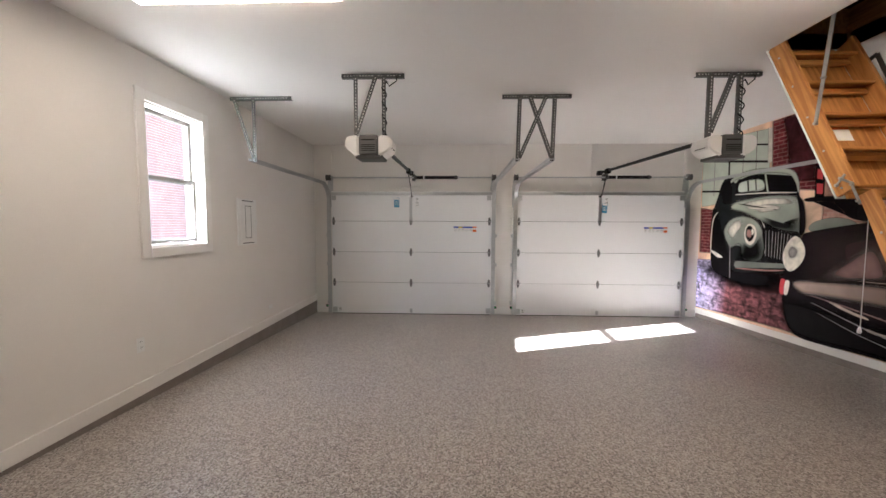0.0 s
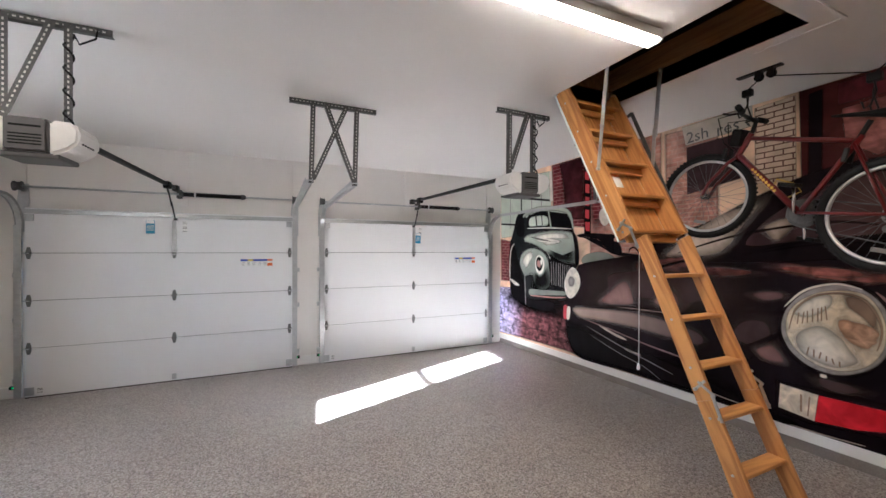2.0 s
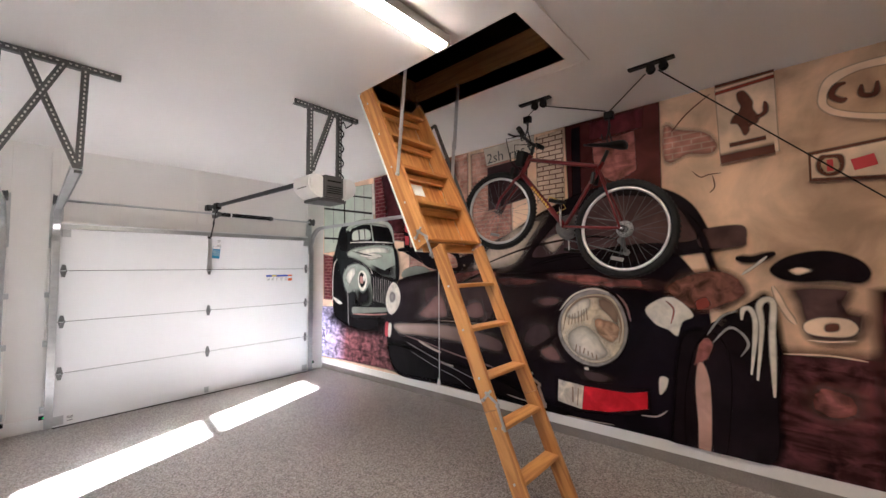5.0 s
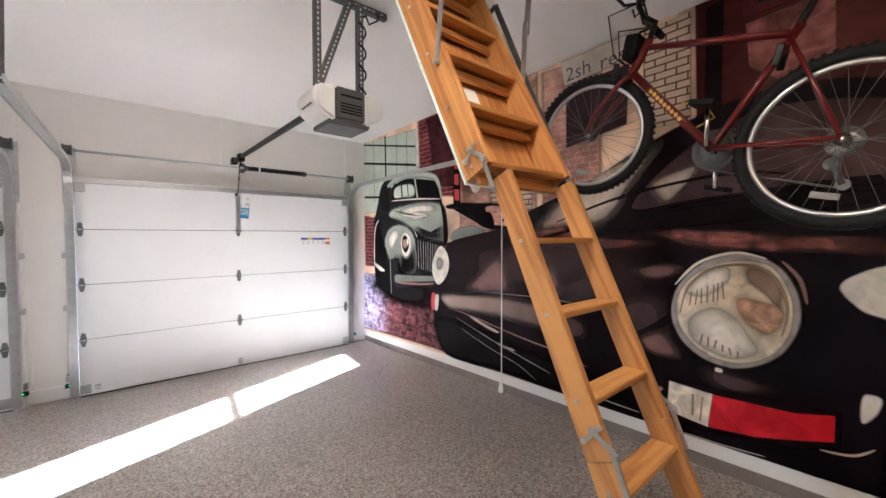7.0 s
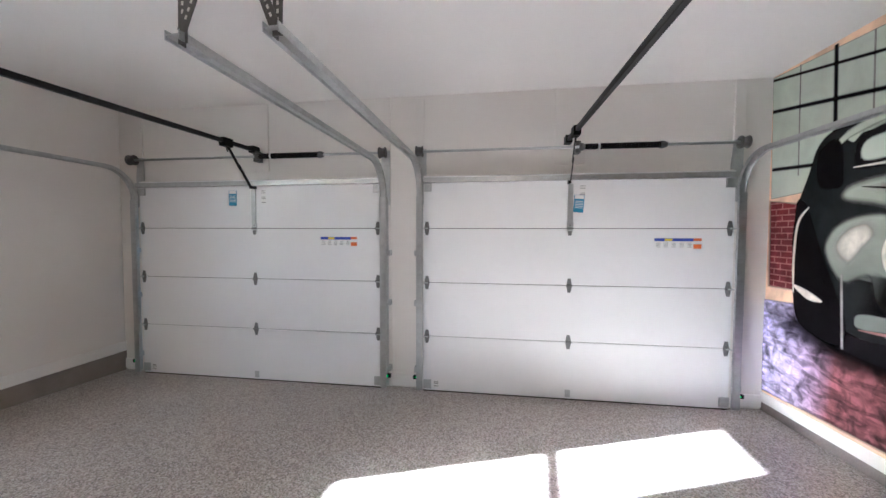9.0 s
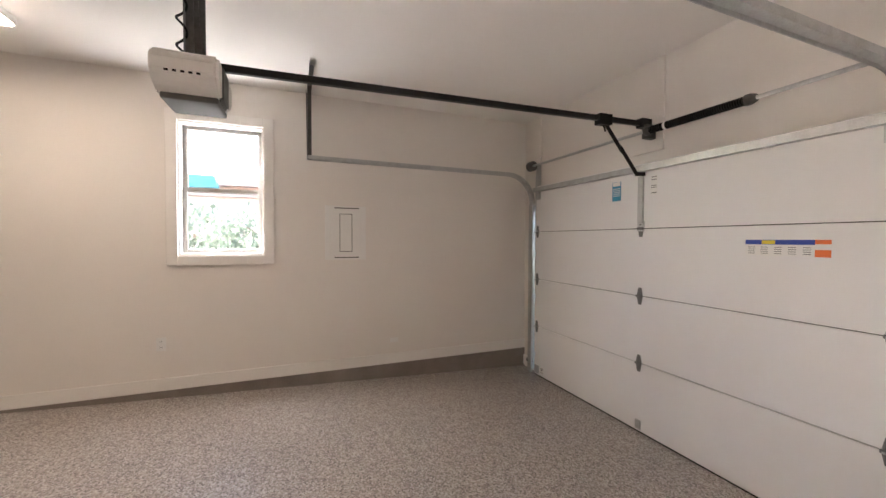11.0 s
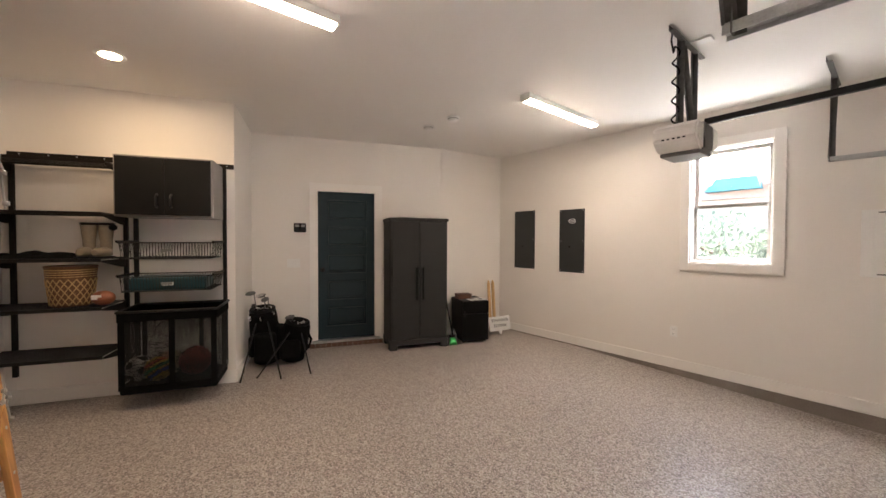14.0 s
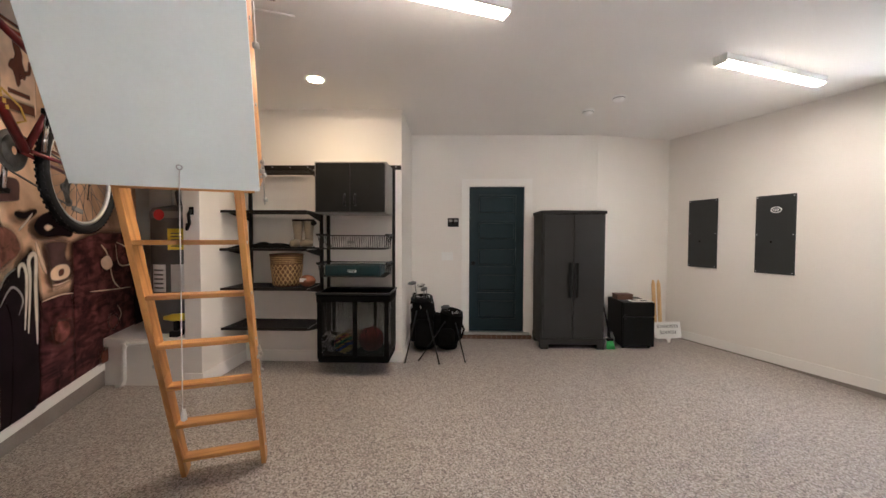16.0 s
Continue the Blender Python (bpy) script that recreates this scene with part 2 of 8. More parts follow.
def words(name, text, size, material, parent, m, thick=0.0006, label=""):
    cu = bpy.data.curves.new(name, "FONT")
    cu.body, cu.size, cu.extrude, cu.align_x, cu.align_y, cu.resolution_u = text, size, thick, "CENTER", "CENTER", 2
    tmp = bpy.data.objects.new(name, cu)
    scene.collection.objects.link(tmp)
    me = bpy.data.meshes.new_from_object(tmp.evaluated_get(bpy.context.evaluated_depsgraph_get()))
    bpy.data.objects.remove(tmp)
    me.name = name
    me.materials.clear()
    me.materials.append(material)
    ob = new(name, me)
    ob.parent, ob.matrix_basis = parent, m
    return tagged(ob, label)


# ---- plan ----
XL, YF, ZC = -2.445, 6.47, 2.81
TURNED = -20.4
UX, UY = math.cos(radians(TURNED)), math.sin(radians(TURNED))
AX, AY = -2.44, 0.524


def fz(y):
    """Height of the floor: level by the house wall, then falling towards the garage doors."""
    return min(0.15 - 0.042 * y, 0.085)


def wx(y):
    """Face of the mural wall."""
    return 4.145 - 0.012 * (YF - y)


def rear_xy(s, n):
    """A place s along the slanted house wall and n out from it."""
    return AX + s * UX - n * UY, AY + s * UY + n * UX


def rear(s, n, z=None, turn=0.0):
    x, y = rear_xy(s, n)
    return pose(x, y, fz(y) if z is None else z, 0, 0, TURNED + turn)


def slab(pts, z0, z1):
    """An upright prism over plan points; z0 and z1 may be functions of y."""
    bm = bmesh.new()
    lo = [bm.verts.new((x, y, z0(y) if callable(z0) else z0)) for x, y in pts]
    hi = [bm.verts.new((x, y, z1(y) if callable(z1) else z1)) for x, y in pts]
    n = len(pts)
    bm.faces.new(lo[::-1])
    bm.faces.new(hi)
    for k in range(n):
        bm.faces.new((lo[k], lo[(k + 1) % n], hi[(k + 1) % n], hi[k]))
    return bm


def rear_wall(bm, s0, s1, n0, n1, z0, z1):
    src = slab([rear_xy(s0, n0), rear_xy(s1, n0), rear_xy(s1, n1), rear_xy(s0, n1)], z0, z1)
    me = bpy.data.meshes.new("tmp")
    src.to_mesh(me)
    src.free()
    bm.from_mesh(me)
    bpy.data.meshes.remove(me)
    return bm


# ---- setting ----
ZB = -0.35
YK = 1.5476   # where the fall begins
bm = bmesh.new()
ring = [[bm.verts.new((x, y, z)) for y, z in ((YF + 0.2, ZB), (YF + 0.2, fz(YF + 0.2)), (YK, fz(YK)), (-3.2, fz(-3.2)), (-3.2, ZB), (YK, ZB))] for x in (XL - 0.2, 4.4)]
for k in range(6):
    bm.faces.new((ring[0][k], ring[1][k], ring[1][(k + 1) % 6], ring[0][(k + 1) % 6]))
for v in ring:
    bm.faces.new((v[0], v[1], v[2], v[5]))
    bm.faces.new((v[5], v[2], v[3], v[4]))
bmesh.ops.recalc_face_normals(bm, faces=bm.faces[:])
solid("floor", bm, FLOOR, "speckled beige and grey epoxy flake garage floor", "floor")
# ceiling with the attic hatch cut through
HX0, HX1, HY0, HY1 = 2.45, 3.03, 1.75, 3.07
cb = boxes((XL - 0.2, HX0, -3.2, YF + 0.2, ZC, ZC + 0.12), (HX1, 4.5, -3.2, YF + 0.2, ZC, ZC + 0.12),
           (HX0, HX1, -3.2, HY0, ZC, ZC + 0.12), (HX0, HX1, HY1, YF + 0.2, ZC, ZC + 0.12))
solid("ceiling", cb, CEIL, "smooth white painted garage ceiling", "ceiling")
# left wall with the window opening
WY0, WY1, WZ0, WZ1 = 2.925, 3.597, 1.262, 2.437
T = 0.16
solid("wall_left", boxes((XL - T, XL, -0.2, WY0, ZB, ZC), (XL - T, XL, WY1, YF + 0.15, ZB, ZC), (XL - T, XL, WY0, WY1, ZB, WZ0), (XL - T, XL, WY0, WY1, WZ1, ZC)),
      WALL, "off-white painted plaster garage side wall", "wall")
# front wall with two door openings
DB, DT = -0.12, 2.02
D1, D2 = (-2.125, 0.635), (1.065, 3.835)
solid("wall_front", boxes((XL - T, D1[0], YF, YF + T, ZB, ZC), (D1[1], D2[0], YF, YF + T, ZB, ZC), (D2[1], 4.4, YF, YF + T, ZB, ZC),
                          (D1[0], D1[1], YF, YF + T, DT, ZC), (D2[0], D2[1], YF, YF + T, DT, ZC)), WALL, "off-white painted wall round the garage doors", "wall")
solid("wall_right", slab([(wx(YF + 0.1), YF + 0.1), (wx(-2.6), -2.6), (4.5, -2.6), (4.5, YF + 0.1)], ZB, ZC), WALL, "garage side wall that carries a printed mural", "wall")
# slanted house wall at the back, with its door opening
DS0, DS1, DZ0, DZ1 = 2.145, 2.885, 0.165, 2.127
SB, NB = 3.66, 1.03            # the shelf wall starts here and stands this far forward
SC, NC = SB + 1.715, NB + 0.72   # corner of the heater closet
KS = 1.18                      # where the house wall bends towards the window wall
KX, KY = rear_xy(KS, 0)
CX, CY = XL, 0.24
bm = bmesh.new()
rear_wall(bm, KS, DS0, -0.14, 0, ZB, ZC)
rear_wall(bm, DS1, SB, -0.14, 0, ZB, ZC)
rear_wall(bm, DS0, DS1, -0.14, 0, DZ1, ZC)
rear_wall(bm, DS0, DS1, -0.14, 0, ZB, DZ0 - 0.03)
solid("wall_rear", bm, WALL, "off-white slanted back wall with the house door", "wall")
solid("wall_rear_corner", slab([(CX - 0.1, CY + 0.02), (CX - 0.1, CY - 0.16), (KX + 0.03, KY - 0.17), (KX, KY)], ZB, ZC), WALL, "off-white bent end of the back wall in the corner", "wall")
bm = bmesh.new()
rear_wall(bm, SB, SB + 0.14, -0.14, NB - 0.14, ZB, ZC)
rear_wall(bm, SB, SC, NB - 0.14, NB, ZB, ZC)
solid("wall_shelf", bm, WALL, "off-white wall behind the black shelving", "wall")
bm = bmesh.new()
rear_wall(bm, SC, SC + 0.15, NC - 1.14, NC, ZB, ZC)
rear_wall(bm, SC + 0.15, SC + 1.3, NC - 0.12, NC, 2.42, ZC)
rear_wall(bm, SC + 0.15, SC + 2.2, NC - 1.14, NC - 1.0, ZB, ZC)
solid("wall_closet", bm, WALL, "off-white closet wall beside the water heater", "wall")
solid("wall_behind_house_door", slab([rear_xy(1.85, -0.30), rear_xy(3.2, -0.30), rear_xy(3.2, -0.15), rear_xy(1.85, -0.15)], ZB, ZC), WALL, "plain wall behind the house door", "wall")
# base boards and the sloping coated stem strip under them
solid("baseboard_left", boxes((XL, XL + 0.016, 0.25, YF, 0.10, 0.205)), TRIM, "white painted baseboard", "baseboard")
solid("stem_strip_left", slab([(XL, 0.25), (XL, YF), (XL + 0.012, YF), (XL + 0.012, 0.25)], ZB, 0.098), CURB, "grey coated concrete strip under the baseboard", "trim")


def bbz(y):
    return 0.15 - 0.042 * y + 0.165


solid("baseboard_right", slab([(wx(YF), YF), (wx(-0.45) , -0.45), (wx(-0.45) - 0.016, -0.45), (wx(YF) - 0.016, YF)], lambda y: bbz(y) - 0.085, bbz), TRIM, "white painted baseboard under the mural", "baseboard")
solid("stem_strip_right", slab([(wx(YF), YF), (wx(-0.45), -0.45), (wx(-0.45) - 0.010, -0.45), (wx(YF) - 0.010, YF)], ZB, lambda y: bbz(y) - 0.087), CURB, "grey speckled strip under the baseboard", "trim")
bm = bmesh.new()
for s0, s1, n0, n1 in ((KS, 2.03, 0, 0.014), (3.0, SB - 0.014, 0, 0.014), (SB - 0.014, SB, 0, NB + 0.014), (SB, SC - 0.014, NB, NB + 0.014), (SC - 0.014, SC, NB + 0.014, NC + 0.014), (SC, SC + 0.15, NC, NC + 0.014)):
    rear_wall(bm, s0, s1, n0, n1, lambda y: fz(y) + 0.004, lambda y: fz(y) + 0.125)
solid("baseboard_corner", slab([(CX + 0.016, CY), (KX, KY), (KX + 0.003, KY + 0.014), (CX + 0.016, CY + 0.014)], lambda y: fz(y) + 0.004, lambda y: fz(y) + 0.125), TRIM, "white painted baseboard of the bent wall end", "baseboard")
solid("baseboard_rear", bm, TRIM, "white painted baseboard round the back walls", "baseboard")
# raised jamb boards and spring pads over the garage doors
rows = [(x0, x1, YF - 0.02, YF, z0, ZC - 0.008) for x0, x1, z0 in ((-2.215, -2.13, DB), (0.64, 0.715, DB), (0.985, 1.06, DB), (3.84, 3.925, DB), (-0.90, -0.61, 2.10), (2.31, 2.59, 2.10))]
solid("trim_door_boards", boxes(*rows, bevel=0.003), WALL, "painted jamb boards and spring pads round the garage doors", "trim")
rows = [(x0, x1, YF - 0.045, YF, DT - 0.055, DT - 0.0) for x0, x1 in (D1, D2)]
solid("trim_door_heads", boxes(*rows), WALL, "painted heads over the garage doors", "trim")
solid("baseboard_front", boxes((0.717, 0.983, YF - 0.016, YF, -0.10, 0.01), (-2.44, -2.217, YF - 0.016, YF, -0.10, 0.01), (3.927, 4.14, YF - 0.016, YF, -0.10, 0.01)), TRIM, "white baseboard between the garage doors", "baseboard")

# ---- window ----
win = thing("window_1", pose(XL, (WY0 + WY1) / 2, WZ0), "white-cased double-hung window with grey vinyl sashes", "window", kind="structure")
h = (WY1 - WY0) / 2
cw = 0.086
part("window_casing", boxes((0, 0.02, -h - cw, -h, -cw, WZ1 - WZ0 + cw), (0, 0.02, h, h + cw, -cw, WZ1 - WZ0 + cw), (0, 0.02, -h, h, WZ1 - WZ0, WZ1 - WZ0 + cw), (0, 0.024, -h, h, -cw, 0), bevel=0.003), TRIM, win)
WH = WZ1 - WZ0
part("window_jamb", boxes((-0.095, 0, -h, -h + 0.015, 0, WH), (-0.095, 0, h - 0.015, h, 0, WH), (-0.095, 0, -h + 0.015, h - 0.015, WH - 0.015, WH), (-0.095, 0.01, -h + 0.015, h - 0.015, 0, 0.018)), TRIM, win)
# outer frame and sill are added, dark to keep sun bounce off the ceiling
part("outer_jamb", boxes((-T - 0.012, -0.095, -h, -h + 0.016, 0, WH), (-T - 0.012, -0.095, h - 0.016, h, 0, WH), (-T - 0.012, -0.095, -h + 0.016, h - 0.016, WH - 0.016, WH)), LOWBOUNCE, win, "added outer frame, dark to cut sun bounce")
part("outer_sill", boxes((-T - 0.03, -0.095, -h + 0.016, h - 0.016, 0, 0.019)), LOWBOUNCE, win, "added outer sill, dark to cut sun bounce")
for nm, x, z0, z1 in (("upper_sash", -0.125, 0.565, WH - 0.017), ("lower_sash", -0.095, 0.02, 0.605)):
    w, f = h - 0.017, 0.036
    sash = part(nm, boxes((x, x + 0.028, -w, -w + f, z0, z1), (x, x + 0.028, w - f, w, z0, z1), (x, x + 0.028, -w + f, w - f, z0, z0 + f), (x, x + 0.028, -w + f, w - f, z1 - f, z1), bevel=0.002), VINYL, win, "grey vinyl sash")
    pane = part("pane", boxes((x + 0.012, x + 0.016, -w + f - 0.004, w - f + 0.004, z0 + f - 0.004, z1 - f + 0.004)), GLASS, sash)
    pane.visible_shadow = False


# ---- garage doors ----
def hinge_mesh():
    bm = bmesh.new()
    box(bm, -0.022, 0.022, -0.006, 0, -0.02, 0.02)
    prism(bm, [(-0.024, 0.012), (0.024, 0.012), (0.013, 0.066), (-0.013, 0.066)], -0.004, pose(0, -0.002, 0))
    prism(bm, [(-0.024, -0.012), (-0.013, -0.066), (0.013, -0.066), (0.024, -0.012)], -0.004, pose(0, -0.002, 0))
    tube(bm, [(-0.026, -0.012, 0), (0.026, -0.012, 0)], 0.010, 8)
    for z in (0.05, 0.03, -0.03, -0.05):
        box(bm, -0.006, 0.006, -0.012, -0.004, z - 0.005, z + 0.005)
    return bm


HINGE = mesh_of("hinge", hinge_mesh(), HINGEM)


def shared(name, me, parent, m, label=""):
    ob = new(name, me)
    ob.parent, ob.matrix_basis = parent, m
    return tagged(ob, label)


def garage_door(name, x0, x1, label, tag):
    """Four flush steel sections; the face towards the room is local y 0."""
    cx = (x0 + x1) / 2
    d = thing(name, pose(cx, 6.40, DB), label, "garage door", "garage doors", "structure")
    w = (x1 - x0) / 2
    zs = [0.012, 0.555, 1.089, 1.622, 2.13]
    for k in range(4):
        sec = part("section", boxes((-w, w, 0, 0.045, zs[k] + 0.0025 * (k > 0), zs[k + 1] - 0.0025 * (k < 3)), bevel=0.004), DOORW, d)
        if k:
            part("joint_seal", boxes((-w + 0.002, w - 0.002, 0.012, 0.043, zs[k] - 0.0024, zs[k] + 0.0024)), RUBBER, d, "dark seal in the joint between sections")
    part("bottom_seal", boxes((-w, w, 0.004, 0.04, -0.012, 0.014), bevel=0.004), RUBBER, d, "black rubber bottom seal")
    for z in (0.555, 1.089, 1.622):
        for x in (-w + 0.035, 0.0, w - 0.035):
            shared("hinge", HINGE, d, pose(x, 0, z))
        for sx in (-1, 1):
            bm = bmesh.new()
            tube(bm, [(sx * (w - 0.05), -0.03, z), (sx * (w + 0.045), -0.03, z)], 0.006, 6)
            lathe(bm, [(0.022, -0.008), (0.024, 0), (0.022, 0.008)], 12, pose(sx * (w + 0.04), -0.03, z, 0, 90, 0))
            part("roller", bm, GALV, d)
    for x in (-w + 0.04, 0, w - 0.04):
        part("bottom_bracket", boxes((x - 0.04 if x else -0.024, x + 0.04 if x else 0.024, -0.01, 0, 0.03, 0.12 if x else 0.10), bevel=0.002), GALV, d)
    part("top_strut", boxes((-w, w, -0.05, -0.045, 2.065, 2.11), (-w, w, -0.045, -0.002, 2.105, 2.11), (-w, w, -0.045, -0.002, 2.065, 2.07)), GALV, d)
    for sx in (-1, 1):
        part("top_bracket", boxes((sx * (w - 0.045) - 0.035, sx * (w - 0.045) + 0.035, -0.02, 0, 1.98, 2.06), bevel=0.002), GALV, d)
    part("operator_bracket", boxes((-0.022, 0.022, -0.02, 0, 1.66, 2.03), (-0.03, 0.03, -0.008, 0, 1.60, 1.68), bevel=0.002), GALV, d)
    # warning label, small plates and tag
    lab = part("warning_label", boxes((0.735, 1.125, -0.0015, -0.0002, 1.444, 1.535)), PAPER, d, "white warning label with blue and orange heads")
    part("blue_band", boxes((0.735, 1.06, -0.0022, -0.0016, 1.508, 1.535)), BLUE, lab)
    part("yellow_mark", boxes((0.82, 0.885, -0.0030, -0.0023, 1.511, 1.532)), YELLOW, lab)
    part("orange_band", boxes((1.06, 1.125, -0.0022, -0.0016, 1.512, 1.535), (1.06, 1.125, -0.0022, -0.0016, 1.444, 1.482)), ORANGE, lab)
    part("print_lines", boxes(*[(0.75 + 0.065 * k, 0.785 + 0.065 * k, -0.0022, -0.0016, 1.455 + 0.012 * j, 1.458 + 0.012 * j) for k in range(5) for j in range(4)]), INK, lab)
    pl = part("data_label", boxes((0.08, 0.135, -0.0012, -0.0002, 1.88, 2.02), (-w + 0.10, -w + 0.155, -0.0012, -0.0002, 0.045, 0.115)), PAPER, d, "small white data labels")
    part("print_lines", boxes(*[(0.085, 0.13, -0.0018, -0.0013, z, z + 0.005) for z in (1.89, 1.93, 1.945, 1.99, 2.01)], *[(-w + 0.105, -w + 0.15, -0.0018, -0.0013, z, z + 0.006) for z in (0.055, 0.08, 0.095)]), INK, pl)
    tx, tz, tr = tag
    t = part("hang_tag", boxes((-0.045, 0.045, -0.004, -0.002, -0.08, 0.08)), CYAN, d, "light blue hang tag")
    t.matrix_basis = pose(tx, 0, tz, 0, tr, 0)
    part("tag_head", boxes((-0.04, 0.04, -0.0052, -0.0042, 0.045, 0.078)), PAPER, t)
    part("tag_lines", boxes(*[(-0.036, 0.036, -0.0052, -0.0042, z, z + 0.005) for z in (-0.04, -0.025, -0.01, 0.005, 0.02)]), PAPER, t)
    return d


garage_door("door_1", *D1, "white flush steel sectional garage door, closed", (-0.245, 1.94, 0))
garage_door("door_2", *D2, "white flush steel sectional garage door, closed, brighter", (0.075, 1.85, 4))


def track(name, x, inner, y_end=3.965):
    """Vertical angle track, bend and horizontal rail. inner: +1 if the door lies at larger x."""
    t = thing(name, pose(x, 6.40, DB), "galvanised steel garage door track with bend", "door track", "door tracks")
    zt, r = 2.245, 0.32
    bm = boxes((-0.030, 0.030, -0.058, -0.055, 0.03, 1.93), (-0.032 * inner - 0.0015, -0.032 * inner + 0.0015, -0.055, 0.035, 0.03, 1.93), (0.028 * inner - 0.002, 0.028 * inner + 0.002, -0.055, -0.035, 0.03, 1.93))
    part("vertical_track", bm, GALV, t)
    path = [(0, -0.03 - r * (1 - math.cos(a)), 1.93 + r * math.sin(a)) for a in [math.pi / 2 * k / 8 for k in range(9)]] + [(0, y_end - 6.40, zt + 0.015)]
    bm = bmesh.new()
    for a, b in zip(path, path[1:]):
        bar(bm, Vector(a), Vector(b), 0.055, 0.004, (0, -0.6, 1))
        for sx in (-1, 1):
            bar(bm, Vector(a) + Vector((sx * 0.027, 0, 0)), Vector(b) + Vector((sx * 0.027, 0, 0)), 0.004, 0.034, (0, -0.6, 1))
    part("bent_rail", bm, GALV, t)
    bm = bmesh.new()
    prism(bm, [(-0.05, 1.86), (0.05, 1.86), (0.05, 2.40), (-0.03, 2.40), (-0.05, 2.2)], 0.004, pose(0, 0.045, 0))
    part("flag_bracket", bm, GALV, t)
    for z in (0.18, 0.85, 1.35):
        part("track_bracket", boxes((-0.045 * inner - 0.02, -0.045 * inner + 0.02, -0.01, 0.055, z, z + 0.055), bevel=0.003), GALV, t)
    part("cable_drum", lathe(bmesh.new(), [(0.03, -0.035), (0.055, -0.033), (0.055, -0.025), (0.045, -0.02), (0.045, 0.02), (0.055, 0.03), (0.03, 0.035)], 18, pose(0.0, -0.045, 2.36, 0, 90, 0)), DARKST, t, "dark steel cable drum")
    return t


for x, i in ((D1[0] - 0.03, 1), (D1[1] + 0.03, -1), (D2[0] - 0.03, 1), (D2[1] + 0.03, -1)):
    track("door_track", x, i)


def torsion(x0, x1, cx):
    t = thing("torsion_spring_shaft", pose(cx, 6.355, 2.24), "steel torsion shaft with a black painted spring", "door spring", "torsion shafts")
    part("shaft", tube(bmesh.new(), [(x0 - cx - 0.06, 0, 0), (x1 - cx + 0.06, 0, 0)], 0.0125, 10), GALV, t)
    bm = bmesh.new()
    turns, n = 46, 46 * 7
    tube(bm, [(0.10 + 0.66 * k / n, 0.022 * math.cos(2 * math.pi * turns * k / n), 0.022 * math.sin(2 * math.pi * turns * k / n)) for k in range(n + 1)], 0.008, 4)
    sp = part("spring", bm, BLACK, t, "black coiled torsion spring")
    part("stripe", lathe(bmesh.new(), [(0.0305, 0.22), (0.0305, 0.24)], 12, pose(0, 0, 0, 0, 90, 0), cap=False), PAPER, sp)
    part("winding_cone", lathe(bmesh.new(), [(0.018, 0.74), (0.034, 0.745), (0.034, 0.77), (0.022, 0.80)], 12, pose(0, 0, 0, 0, 90, 0)), DARKST, t)
    bm = lathe(bmesh.new(), [(0.018, 0.06), (0.036, 0.065), (0.036, 0.09), (0.026, 0.11)], 12, pose(0, 0, 0, 0, 90, 0))
    box(bm, 0.03, 0.075, 0.0, 0.093, -0.05, 0.055)
    part("centre_bracket", bm, DARKST, t)


torsion(D1[0], D1[1], -0.745)
torsion(D2[0], D2[1], 2.45)


# ---- perforated angle hangers ----
def angle(bm, holes, p, q, face=(0, -1, 0), w=0.036, step=0.028):
    """Punched angle steel from p to q, its slotted flange towards face."""
    p, q, face = Vector(p), Vector(q), Vector(face)
    d = (q - p).normalized()
    side = d.cross(face).normalized()
    bar(bm, p, q, w, 0.003, face)
    bar(bm, p + side * w / 2 - face * 0.016, q + side * w / 2 - face * 0.016, 0.003, 0.032, face)
    n = int((q - p).length / step)
    for k in range(1, n):
        c = p + d * (step * k) + face * 0.0022
        bar(holes, c - d * 0.007, c + d * 0.007, 0.008, 0.001, face)


def hanger(name, rows, label):
    x, y, z = rows[0][0]
    t = thing(name, pose(x, y, z), label, "hanger", "track hangers")
    o = Vector((x, y, z))
    for p, q in rows:
        bm, hs = bmesh.new(), bmesh.new()
        angle(bm, hs, Vector(p) - o, Vector(q) - o)
        a = part("punched_angle", bm, DARKST, t)
        part("hole_pattern", hs, HOLE, a)
    return t


zc = ZC - 0.022
hanger("rail_hanger", [((-2.38, 3.98, zc), (-1.71, 3.98, zc)), ((-2.12, 3.975, zc), (-2.12, 3.975, 2.12)), ((-2.33, 3.968, zc), (-2.13, 3.968, 2.15))], "dark punched steel rail hanger on the ceiling")
hanger("rail_hanger", [((0.515, 3.995, zc), (1.23, 3.995, zc)), ((0.70, 3.99, zc), (0.685, 3.99, 2.12)), ((1.06, 3.99, zc), (1.045, 3.99, 2.12)), ((0.80, 3.98, zc), (1.04, 3.98, 2.15)), ((0.97, 3.97, zc), (0.70, 3.97, 2.15))], "dark punched steel double rail hanger with crossed braces")
hanger("rail_hanger", [((3.55, 3.995, zc), (4.05, 3.995, zc)), ((3.865, 3.99, zc), (3.865, 3.99, 2.12))], "dark punched steel rail hanger near the mural")


